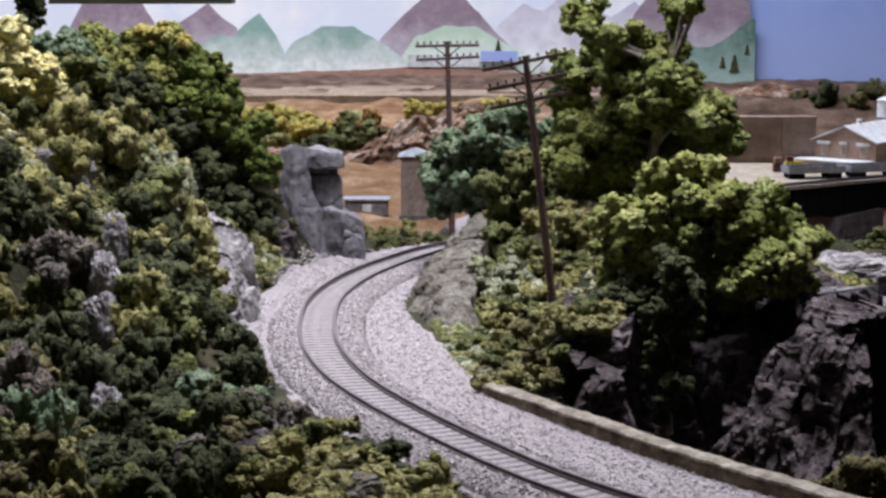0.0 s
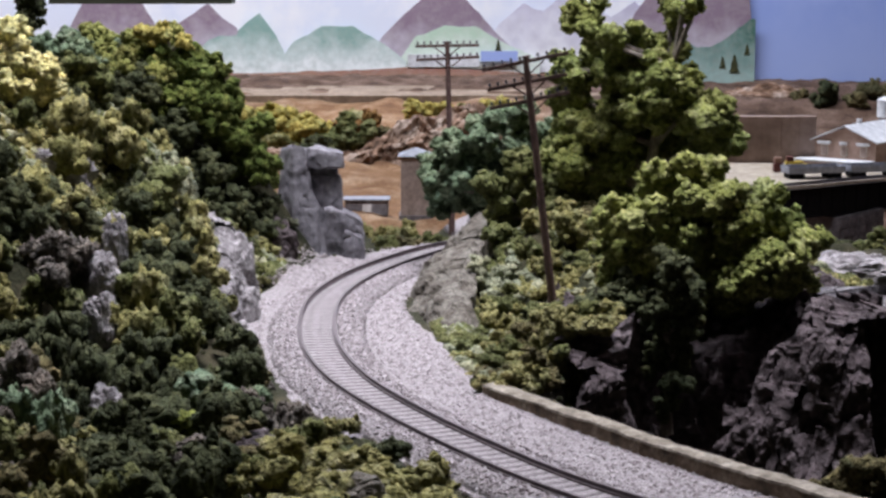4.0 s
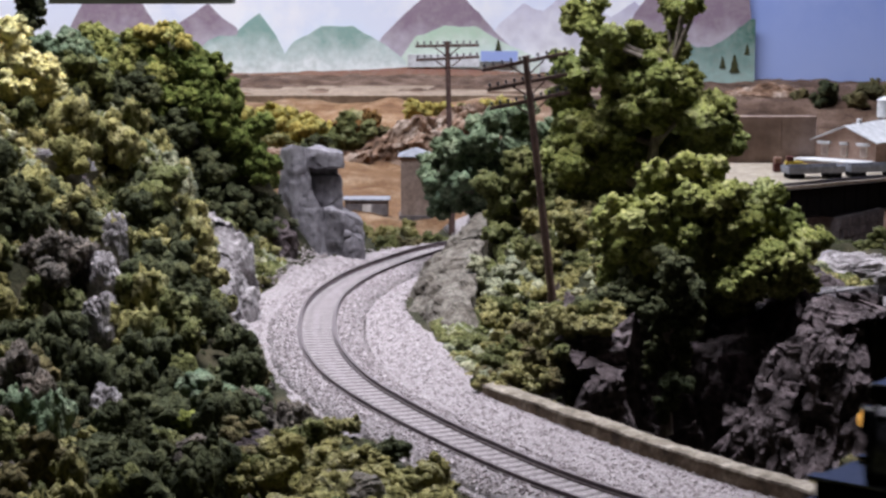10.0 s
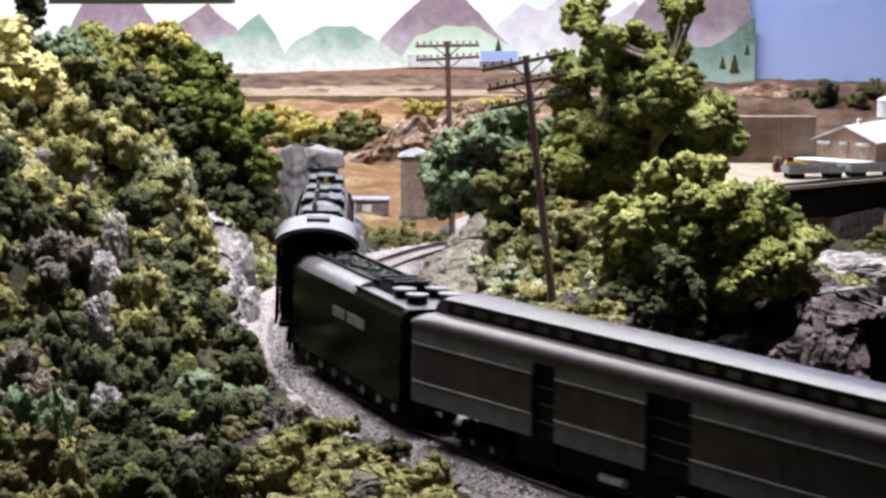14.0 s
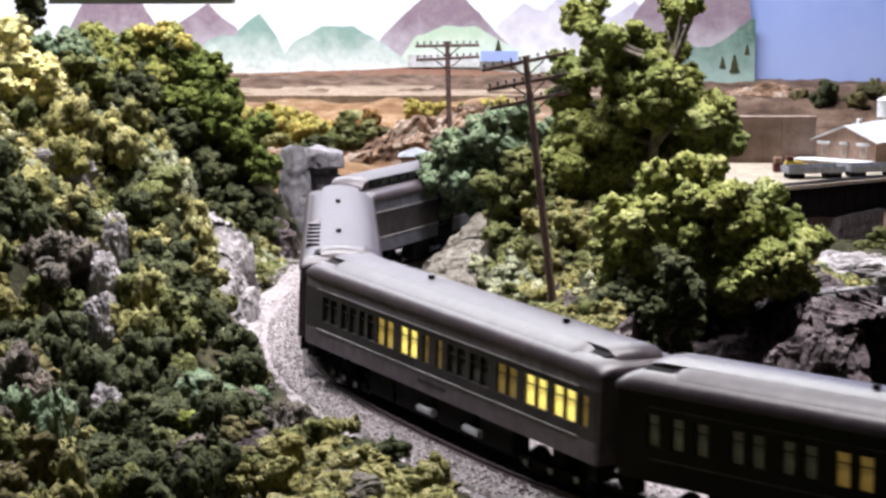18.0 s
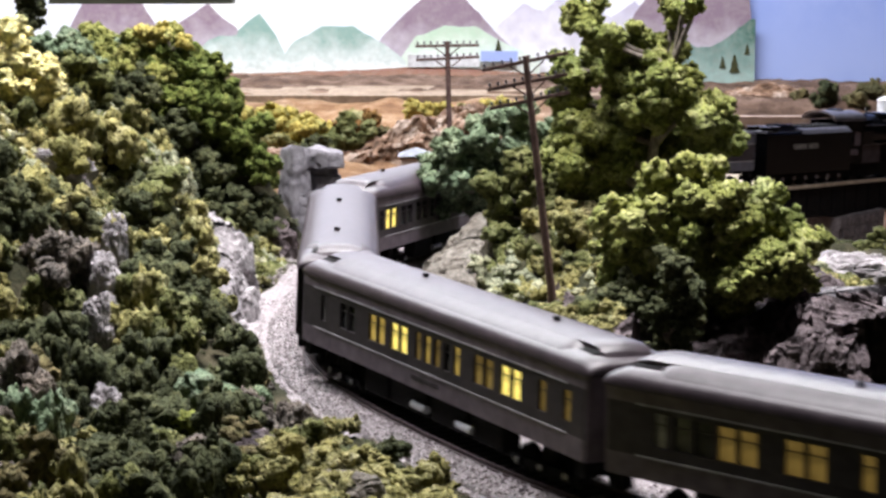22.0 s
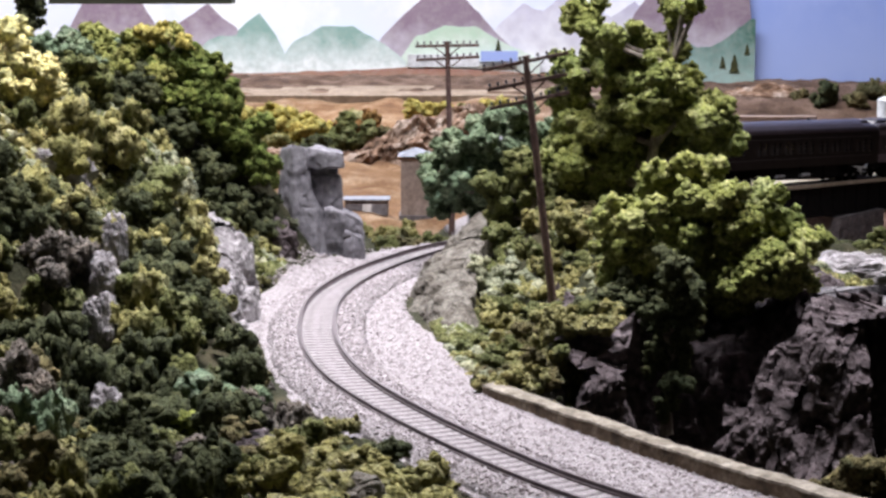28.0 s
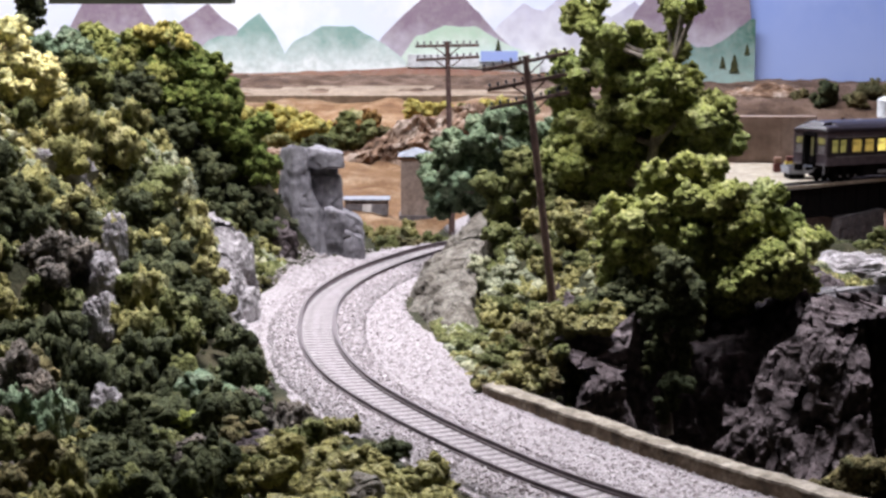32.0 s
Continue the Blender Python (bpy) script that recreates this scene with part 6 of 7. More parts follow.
def coupler(root, x, sgn):
    bm = bmesh.new()
    xa, xb = sorted((x - sgn * 0.004, x + sgn * 0.0028))
    box(bm, xa, xb, -0.0011, 0.0011, 0.0075, 0.0098)
    box(bm, *sorted((x + sgn * 0.0018, x + sgn * 0.0036)), -0.002, 0.002, 0.0072, 0.0102, bevel=0.0004)
    return part("coupler", bm, "black", root)


def diaphragm(root, x, sgn):
    bm = bmesh.new()
    for k in range(3):
        xa, xb = sorted((x + sgn * (0.0001 + 0.0009 * k), x + sgn * (0.0008 + 0.0009 * k)))
        w = 0.0058 - 0.0004 * (k % 2)
        profile(bm, [(-w, SILL + 0.001), (-w + 0.0016, SILL + 0.001), (-w + 0.0016, 0.036), (0, 0.0385), (w - 0.0016, 0.036), (w - 0.0016, SILL + 0.001), (w, SILL + 0.001), (w, 0.0368), (0.0, 0.0408), (-w, 0.0368)], xa, xb)
    return part("diaphragm", bm, "black", root)


def end_wall(root, x, sgn, body):
    xa, xb = sorted((x - sgn * 0.0012, x))
    bm = bmesh.new()
    box(bm, xa, xb, -HALF_W + 0.0004, -0.0048, SILL, EAVE)
    box(bm, xa, xb, 0.0048, HALF_W - 0.0004, SILL, EAVE)
    box(bm, xa, xb, -0.0048, 0.0048, 0.0365, EAVE)
    part("end_wall", bm, body, root)
    xa, xb = sorted((x - sgn * 0.0018, x - sgn * 0.0012))
    part("end_door", boxed(xa, xb, -0.0047, 0.0047, SILL + 0.002, 0.0364), "black", root)


def roof_set(root, roof, ducts, clerestory_windows=False):
    """ducts: stretches along x, with their side, where the arch is filled out."""
    h = L_CAR / 2
    lower = part("roof", long_profile(roof_outline(z1=0.0448 if clerestory_windows else 0.0462, flat=0.0102), -h - 0.0012, h + 0.0012, 40), roof, root)
    for sgn in (-1, 1):
        hooded(lower, sgn * (h + 0.0012), sgn, 0.011, 0.75)
    smooth(lower, 50)
    top = [(0.0092, 0.0455), (0.0093, 0.0484), (0.0062, 0.0494), (0.0, 0.0499), (-0.0062, 0.0494), (-0.0093, 0.0484), (-0.0092, 0.0455)]
    if clerestory_windows:
        top = [(y * 1.03, z + (0.0016 if z > 0.047 else -0.0012)) for y, z in top]
    cl = part("clerestory", long_profile(top, -h + 0.003, h - 0.003, 40), roof, root)
    for sgn in (-1, 1):
        hooded(cl, sgn * (h - 0.003), sgn, 0.009, 0.7)
    smooth(cl, 50)
    for xa, xb, sgn in ducts:
        outline = [(sgn * y, z) for y, z in duct_outline()]
        ob = part("roof_duct", long_profile(outline, xa, xb, 30), roof, root)
        for v in ob.data.vertices:       # rounded ends
            u = max((xa + 0.006 - v.co.x) / 0.006, (v.co.x - xb + 0.006) / 0.006, 0)
            if u > 0:
                v.co.z -= 0.0018 * u * u
                v.co.y *= 1 - 0.05 * u * u
        smooth(ob, 50)
    for sgn in (-1, 1) if ducts else ():       # black blocks in place of the shaded openings where the ducts end
        xa, xb = sorted((sgn * (h - 0.0175), sgn * (h - 0.006)))
        mouth = boxed(xa, xb, 0.0070, 0.0142, 0.0452, 0.0478, bevel=0.0006)
        for v in mouth.verts:
            v.co.z -= max(0.0, (v.co.y - 0.009)) * 0.55
        part("duct_mouth_block", mouth, "black", root, "black block in place of a shaded duct opening")
    if clerestory_windows:
        for sgn in (-1, 1):
            part("deck_sash", boxed(-h + 0.012, h - 0.012, *sorted((sgn * 0.0095, sgn * 0.0098)), 0.0449, 0.0496), "black", root)
        for i in range(18):
            x = -h + 0.02 + i * (2 * h - 0.04) / 17
            for sgn in (-1, 1):
                ya, yb = sorted((sgn * 0.0098, sgn * 0.0100))
                part("deck_window", boxed(x - 0.0035, x + 0.0035, ya, yb, 0.0460, 0.0486), "pane_dark", root)
    for x in (-0.07, 0.035):
        bm = bmesh.new()
        cyl(bm, (x, 0.0015, 0.0494), (x, 0.0015, 0.0512), 0.0011, 0.0013, 10)
        part("roof_vent", bm, "black", root)


GLOWS = {"b": "pane_bright", "a": "pane_amber", "d": "pane_dim", "p": "pane_pale", "k": "pane_dark"}


def windows_row(plan):
    """plan: words of kind, count and place; B and D stand for wide pairs, small letters for single windows."""
    out = []
    for kind, x in plan:
        m = GLOWS[kind.lower()]
        out += [(x - 0.0041, 0.0070, m), (x + 0.0041, 0.0070, m)] if kind.isupper() else [(x, 0.0050, m)]
    return out


def unlit(plan):
    """The other side of a coach: blinds down, one pair of windows lit."""
    lit = [i for i, (k, x) in enumerate(plan) if k == "B"][-1:]
    return [(k if i in lit else ("K" if k.isupper() else "k"), x) for i, (k, x) in enumerate(plan)]


def coach(name, label, body, band, plan, ducts="full"):
    root = thing(name, None, label, "passenger car", "passenger train")
    h = car_frame(root, body, "car_roof")
    for sgn in (1, -1):
        side_wall(root, sgn, windows_row(plan if sgn > 0 else unlit(plan)), 0.0230, 0.0334, body, band, -h + 0.0013, h - 0.0013)
        end_wall(root, sgn * h, sgn, body)
        diaphragm(root, sgn * h, sgn)
        coupler(root, sgn * (h - 0.001), sgn)
    e = h - 0.017
    if ducts == "full":
        sets = [(-e, e, 1), (-e, e, -1)]
    else:
        sets = [(-0.018, e, 1), (-e + 0.004, -0.098, 1), (-e, e, -1)]
    roof_set(root, "car_roof", sets)
    if ducts != "full":
        for i in range(6):
            part("duct_bracket", boxed(-0.088 + i * 0.0125, -0.085 + i * 0.0125, 0.0097, 0.0155, 0.0440, 0.0470), "car_roof", root)
    for x in (0.084, -0.084):
        six_wheel_truck(x, root)
    for i in range(9):
        part("letter_bar", boxed(-0.012 + i * 0.0027, -0.0102 + i * 0.0027, HALF_W + 0.0001, HALF_W + 0.0003, 0.0152, 0.0168), "car_grey_dark" if body == "car_grey" else "lettering", root)
    return root


def baggage_car():
    root = thing("baggage_car", None, "two-tone blue-grey baggage car with sliding doors and a clerestory roof", "baggage car", "passenger train")
    h = car_frame(root, "car_blue_grey", "car_roof")
    doors = ((-0.020, 0.0215), (0.043, 0.0125))
    for sgn in (1, -1):
        ya, yb = sorted((sgn * (HALF_W - 0.0011), sgn * HALF_W))
        edge = -h + 0.0013
        for dx_, dw in doors:
            for z0, z1, mat in ((SILL, 0.0195, "car_blue_grey"), (0.0195, 0.0335, "car_grey_dark"), (0.0335, EAVE, "car_blue_grey")):
                part("side_panel", boxed(edge, dx_ - dw / 2, ya, yb, z0, z1), mat, root)
            yc, yd = sorted((sgn * (HALF_W - 0.0024), sgn * (HALF_W - 0.0016)))
            door = part("sliding_door", boxed(dx_ - dw / 2, dx_ + dw / 2, yc, yd, SILL, 0.0375), "black", root)
            yc, yd = sorted((sgn * (HALF_W - 0.0016), sgn * (HALF_W - 0.0013)))
            for k in range(3):
                part("door_rib", boxed(dx_ - dw / 2 + 0.001, dx_ + dw / 2 - 0.001, yc, yd, 0.017 + k * 0.006, 0.0176 + k * 0.006), "coal", door)
            part("door_header", boxed(dx_ - dw / 2, dx_ + dw / 2, ya, yb, 0.0375, EAVE), "car_blue_grey", root)
            edge = dx_ + dw / 2
        for z0, z1, mat in ((SILL, 0.0195, "car_blue_grey"), (0.0195, 0.0335, "car_grey_dark"), (0.0335, EAVE, "car_blue_grey")):
            part("side_panel", boxed(edge, h - 0.0013, ya, yb, z0, z1), mat, root)
        ya, yb = sorted((sgn * HALF_W, sgn * (HALF_W + 0.0003)))
        cuts = [-h + 0.0013, doors[0][0] - doors[0][1] / 2, doors[0][0] + doors[0][1] / 2, doors[1][0] - doors[1][1] / 2, doors[1][0] + doors[1][1] / 2, h - 0.0013]
        for zz in (0.0195, 0.0335):
            for xa, xb in zip(cuts[::2], cuts[1::2]):
                part("belt_rail", boxed(xa, xb, ya, yb, zz - 0.0003, zz + 0.0004), "stripe", root)
        end_wall(root, sgn * h, sgn, "car_blue_grey")
        diaphragm(root, sgn * h, sgn)
        coupler(root, sgn * (h - 0.001), sgn)
    roof_set(root, "car_roof", [], True)
    for x in (0.084, -0.084):
        six_wheel_truck(x, root)
    return root


def observation_car():
    root = thing("observation_car", None, "grey observation car with lit yellow windows and an end door", "passenger car", "passenger train")
    h = car_frame(root, "car_grey", "car_roof")
    wins = windows_row([("p", 0.098), ("K", 0.085), ("D", 0.068), ("D", 0.043), ("d", 0.021), ("d", 0.007)]) + [(x, w, m) for x, w, m in ((-0.015, 0.0150, "pane_bright"), (-0.0345, 0.0150, "pane_bright"), (-0.0545, 0.0150, "pane_amber"), (-0.0740, 0.0150, "pane_amber"), (-0.0950, 0.0100, "pane_end"), (-0.1075, 0.0100, "pane_end"))]
    for sgn in (1, -1):
        side_wall(root, sgn, wins, 0.0230, 0.0338, "car_grey", "car_grey_dark", -h + 0.0013, h - 0.0013)
    end_wall(root, h, 1, "car_grey")
    diaphragm(root, h, 1)
    coupler(root, h - 0.001, 1)
    coupler(root, -h + 0.001, -1)
    # rear end: two windows, a dark arched doorway
    xa, xb = -h, -h + 0.0012
    for sgn in (1, -1):
        y = lambda a, b: sorted((sgn * a, sgn * b))
        part("end_panel", boxed(xa, xb, *y(0.0068, HALF_W - 0.0004), SILL, 0.0228), "car_grey", root)
        part("end_header", boxed(xa, xb, *y(0.0068, HALF_W - 0.0004), 0.0355, EAVE), "car_grey", root)
        part("end_post", boxed(xa, xb, *y(0.0150, HALF_W - 0.0004), 0.0228, 0.0355), "car_grey", root)
        part("end_post", boxed(xa, xb, *y(0.0068, 0.0078), 0.0228, 0.0355), "car_grey", root)
        part("end_window", boxed(xb - 0.0004, xb, *y(0.0078, 0.0150), 0.0300, 0.0355), "pane_end", root, "lit upper sash of the end window")
        part("end_window", boxed(xb - 0.0004, xb, *y(0.0078, 0.0150), 0.0228, 0.0292), "pane_pale", root, "pale lower sash of the end window")
        part("sash_rail", boxed(xb - 0.0006, xb, *y(0.0078, 0.0150), 0.0292, 0.0300), "car_grey_dark", root)
        part("window_sill", boxed(xa - 0.0006, xa, *y(0.0072, 0.0155), 0.0216, 0.0226), "stripe", root)
        part("door_post", boxed(xa - 0.0016, xa + 0.001, *y(0.0046, 0.0068), SILL, 0.0368), "black", root)
        part("vestibule_jamb", boxed(xa + 0.001, xa + 0.0071, *y(0.0046, 0.0051), SILL, 0.0368), "black", root)
        part("footboard", boxed(xa - 0.0005, xa, *y(0.0075, 0.0160), SILL + 0.0008, SILL + 0.0017), "stripe", root)
    bm = bmesh.new()
    profile(bm, [(-0.0068, 0.0369), (0.0068, 0.0369), (0.0068, 0.0385), (0.0035, 0.0402), (0, 0.0408), (-0.0035, 0.0402), (-0.0068, 0.0385)], xa - 0.0016, xa + 0.001)
    part("door_arch", bm, "black", root)
    door = part("end_door", boxed(xa + 0.0063, xa + 0.0071, -0.0045, 0.0045, SILL, 0.0368), "car_grey_dark", root)
    part("door_window", boxed(xa + 0.0061, xa + 0.0063, -0.0030, 0.0030, 0.0195, 0.0350), "pane_door", door, "dimly lit door window")
    part("door_bar", boxed(xa + 0.0058, xa + 0.0061, -0.0032, 0.0032, 0.0300, 0.0304), "black", door)
    e = h - 0.017
    roof_set(root, "car_roof", [(-e, e, 1), (-e, e, -1)])
    for x in (0.084, -0.084):
        six_wheel_truck(x, root)
    for sgn in (1, -1):
        bm = bmesh.new()
        cyl(bm, (-h - 0.0012, sgn * 0.0158, 0.004), (-h - 0.0012, sgn * 0.0158, SILL), 0.0005, None, 6)
        part("grab_iron", bm, "stripe", root)
    return root


def tender():
    root = thing("tender", None, "long black steam tender with coal load and worn lettering", "tender", "passenger train")
    a, b, mid = -0.0675, 0.0675, -0.012
    w = 0.0172
    out = [(w, 0.0105), (w, 0.0430), (w - 0.0016, 0.0452), (w - 0.0022, 0.0454)]
    part("water_tank", profile(bmesh.new(), out + [(-y, z) for y, z in out[::-1]], a, mid), "loco_black", root)
    # the deck is paler than the tank to paint the lamp's glare
    part("tank_deck", boxed(a + 0.0008, mid, -w + 0.0026, w - 0.0026, 0.0455, 0.0459), "loco_highlight", root, "grey deck plate with lamp glare in its colour")
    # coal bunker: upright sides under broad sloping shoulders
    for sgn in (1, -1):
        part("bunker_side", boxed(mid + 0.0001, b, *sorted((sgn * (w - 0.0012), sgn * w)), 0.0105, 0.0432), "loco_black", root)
        # the shoulders' pale colour carries the lamp's highlight
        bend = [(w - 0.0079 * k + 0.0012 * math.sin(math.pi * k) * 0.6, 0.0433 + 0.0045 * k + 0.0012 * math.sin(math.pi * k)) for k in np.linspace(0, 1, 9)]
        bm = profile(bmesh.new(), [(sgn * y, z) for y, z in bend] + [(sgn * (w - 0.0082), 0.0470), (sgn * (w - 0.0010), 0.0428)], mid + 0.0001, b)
        smooth(part("bunker_shoulder", bm, "loco_highlight", root, "sloping plate with the lamp's highlight in its pale colour"))
        part("shoulder_bead", boxed(mid + 0.0001, b, *sorted((sgn * (w - 0.0088), sgn * (w - 0.0079))), 0.0474, 0.0492), "loco_black", root)
    part("bunker_floor", boxed(mid + 0.0001, b, -w + 0.0013, w - 0.0013, 0.0106, 0.040), "loco_black", root)
    for x in (mid + 0.0003, b - 0.0011):
        part("bunker_end", boxed(x, x + 0.0008, -w + 0.0090, w - 0.0090, 0.0402, 0.0488), "loco_black", root)
    g_ = np.random.default_rng(9)
    n = 500
    c = np.stack([g_.uniform(-0.008, 0.062, n), g_.uniform(-0.0090, 0.0090, n), np.zeros(n)], 1)
    c[:, 2] = 0.0405 + 0.0095 * (1 - (c[:, 1] / 0.014) ** 2) * g_.uniform(0.3, 1, n)
    coal = scatter("coal_load", c, g_.uniform(0.0008, 0.0019, n), "coal", PEB, 4, root, 0.8, True)
    coal["label"] = "heap of shiny black coal lumps"
    # raised hopper and hatches on the deck
    bm = bmesh.new()
    profile(bm, [(-0.0092, 0.0460), (0.0092, 0.0460), (0.0062, 0.0500), (-0.0062, 0.0500)], -0.034, -0.0125)
    part("hopper", bm, "loco_black", root)
    for k in range(3):
        part("hopper_rib", boxed(-0.032 + 0.0075 * k, -0.0308 + 0.0075 * k, -0.0078, 0.0078, 0.0501, 0.0510), "loco_sheen", root)
    for x in (-0.041, -0.055):
        for sgn in (-1, 1):
            bm = bmesh.new()
            cyl(bm, (x, sgn * 0.0066, 0.0460), (x, sgn * 0.0066, 0.0490), 0.0040, None, 14)
            hatch = part("water_hatch", bm, "loco_black", root)
            bm = bmesh.new()
            cyl(bm, (x, sgn * 0.0066, 0.0491), (x, sgn * 0.0066, 0.0498), 0.0044, None, 14)
            part("hatch_lid", bm, "loco_highlight", hatch, "grey hatch lid")
    for sgn in (1, -1):
        y = sorted((sgn * w, sgn * (w + 0.0003)))
        part("deck_rail", boxed(a + 0.001, mid, *sorted((sgn * (w - 0.0012), sgn * (w - 0.0006))), 0.0456, 0.0468), "loco_sheen", root)
        for k in range(13):
            if k == 5:
                continue
            x0 = 0.012 - k * 0.0030
            part("letter_bar", boxed(x0 - 0.0021, x0, *y, 0.0310, 0.0350), "lettering", root)
    part("frame", boxed(a + 0.003, b, -0.009, 0.009, 0.0072, 0.0104), "black", root)
    for sgn in (1, -1):
        part("side_frame", boxed(a + 0.006, b - 0.004, *sorted((sgn * 0.0118, sgn * 0.0135)), 0.0045, 0.0085, bevel=0.0005), "black", root)
    for k in range(7):
        x = -0.055 + k * 0.0182
        wheelset(x, 0.0062, root)
        for sgn in (1, -1):
            bm = bmesh.new()
            cyl(bm, (x, sgn * 0.0136, 0.0062), (x, sgn * 0.0146, 0.0062), 0.0017, None, 10)
            part("journal_lid", bm, "steel", root)
    coupler(root, a + 0.001, -1)
    part("ladder", boxed(a - 0.0006, a, 0.006, 0.012, 0.012, 0.043), "smokebox", root)
    return root


def locomotive():
    root = thing("steam_locomotive", None, "black four-eight-four steam locomotive with a lit headlight", "locomotive", "passenger train")
    # origin amidships; length 0.222
    r = 0.0148
    zc = 0.0335
    bm = bmesh.new()
    cyl(bm, (-0.062, 0, zc), (0.066, 0, zc), r, None, 40)
    smooth(part("boiler", bm, "loco_sheen", root))
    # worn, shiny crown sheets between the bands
    # pale sheets between the bands, added to paint the highlight along the boiler's crown
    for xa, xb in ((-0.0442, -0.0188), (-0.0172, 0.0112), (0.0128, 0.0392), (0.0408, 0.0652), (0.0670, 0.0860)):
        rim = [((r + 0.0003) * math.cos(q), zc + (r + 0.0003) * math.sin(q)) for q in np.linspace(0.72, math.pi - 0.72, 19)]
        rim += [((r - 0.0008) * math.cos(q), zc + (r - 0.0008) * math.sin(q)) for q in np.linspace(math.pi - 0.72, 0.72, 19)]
        smooth(part("crown_highlight", profile(bmesh.new(), rim, xa, xb), "loco_highlight", root, "pale sheet added as the highlight on the boiler's crown"))
    bm = bmesh.new()
    cyl(bm, (0.0662, 0, zc), (0.088, 0, zc), r - 0.0005, None, 40)
    smooth(part("smokebox", bm, "smokebox", root, "dark graphite grey smokebox"))
    bm = bmesh.new()
    cyl(bm, (0.0882, 0, zc), (0.0906, 0, zc), 0.0118, 0.0095, 32)
    smooth(part("smokebox_door", bm, "smokebox", root))
    for x in (0.066, 0.040, 0.012, -0.018, -0.045, 0.087):
        bm = bmesh.new()
        cyl(bm, (x - 0.0008, 0, zc), (x + 0.0008, 0, zc), r + 0.0004, None, 40)
        smooth(part("boiler_band", bm, "loco_sheen", root))
    bm = bmesh.new()
    cyl(bm, (0.0906, 0, zc + 0.006), (0.0955, 0, zc + 0.006), 0.0034, 0.0037, 16)
    lamp = smooth(part("headlight", bm, "loco_black", root))
    bm = bmesh.new()
    cyl(bm, (0.0956, 0, zc + 0.006), (0.0961, 0, zc + 0.006), 0.0029, None, 16)
    part("headlight_lens", bm, "headlight", lamp, "glowing orange headlight lens")
    bm = bmesh.new()
    cyl(bm, (0.079, 0, zc + r - 0.002), (0.079, 0, zc + r + 0.0034), 0.0052, 0.0048, 20)
    cyl(bm, (0.0725, 0, zc + r - 0.002), (0.0725, 0, zc + r + 0.0034), 0.0052, 0.0048, 20)
    smooth(part("smokestack", bm, "loco_black", root))
    # skyline casing: domes and sand box
    for x0, x1, wdt, top in ((0.036, 0.058, 0.0098, 0.0492), (-0.004, 0.020, 0.0104, 0.0492), (-0.046, -0.026, 0.0100, 0.0488)):
        bm = boxed(x0, x1, -wdt, wdt, zc + 0.006, top - 0.0006, bevel=0.0008)
        dome = smooth(part("dome", bm, "loco_black", root))
        part("dome_cap", boxed(x0 + 0.0010, x1 - 0.0010, -wdt + 0.0014, wdt - 0.0014, top - 0.0005, top + 0.0004, bevel=0.0003), "loco_sheen", dome)
    part("feedwater_heater", boxed(0.0665, 0.0905, -0.0092, 0.0092, zc + r - 0.003, 0.0505, bevel=0.0012), "loco_black", root)
    for x in (0.028, -0.010, -0.050):
        bm = bmesh.new()
        cyl(bm, (x, 0.003, 0.0495), (x, 0.003, 0.0535), 0.0012, 0.0009, 10)
        part("safety_valve", bm, "steel", root)
    bm = bmesh.new()
    cyl(bm, (0.010, 0, 0.0505), (0.010, 0, 0.0525), 0.003, 0.0026, 14)
    part("dome_lid", bm, "smokebox", root)
    bm = bmesh.new()
    cyl(bm, (0.066, 0, 0.0490), (0.066, 0, 0.0512), 0.0017, 0.0009, 12)
    part("bell", bm, "brass", root, "small brass bell")
    # firebox and cab
    bm = bmesh.new()
    profile(bm, [(0.0155, 0.014), (0.0155, 0.036), (0.013, 0.0445), (0.006, 0.0486), (-0.006, 0.0486), (-0.013, 0.0445), (-0.0155, 0.036), (-0.0155, 0.014)], -0.080, -0.0622)
    part("firebox", bm, "loco_sheen", root)
    cab_x0, cab_x1 = -0.1105, -0.0802
    for sgn in (1, -1):
        ya, yb = sorted((sgn * 0.0166, sgn * 0.0176))
        cab = part("cab_side", boxed(cab_x0 + 0.006, cab_x1, ya, yb, 0.013, 0.0255), "loco_black", root)
        part("cab_side_upper", boxed(cab_x0, cab_x1, ya, yb, 0.0360, 0.0442), "loco_black", root)
        for xx in (cab_x0 + 0.006, cab_x0 + 0.0165, cab_x1 - 0.002):
            part("cab_pillar", boxed(xx, xx + 0.002, ya, yb, 0.0255, 0.0360), "loco_black", root)
        yc, yd = sorted((sgn * 0.0160, sgn * 0.0165))
        part("cab_window", boxed(cab_x0 + 0.008, cab_x0 + 0.0165, yc, yd, 0.0257, 0.0358), "pane_dark", root)
        part("cab_window", boxed(cab_x0 + 0.0187, cab_x1 - 0.002, yc, yd, 0.0257, 0.0358), "car_grey", root)
        part("cab_number_bar", boxed(cab_x0 + 0.011, cab_x0 + 0.023, *sorted((sgn * 0.0176, sgn * 0.0178)), 0.019, 0.023), "car_grey", root)
    part("cab_front", boxed(cab_x1 - 0.001, cab_x1 - 0.0001, -0.0165, 0.0165, 0.013, 0.0445), "loco_black", root)
    arch = [(0.0182, 0.0443), (0.0182, 0.0452)] + [(0.0182 * math.cos(a), 0.0452 + 0.0065 * math.sin(a)) for a in np.linspace(0.25, math.pi - 0.25, 9)] + [(-0.0182, 0.0452), (-0.0182, 0.0443)] + [(-0.0165 * math.cos(a), 0.0443 + 0.0058 * math.sin(a)) for a in np.linspace(0.25, math.pi - 0.25, 9)]
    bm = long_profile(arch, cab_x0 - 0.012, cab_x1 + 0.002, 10)
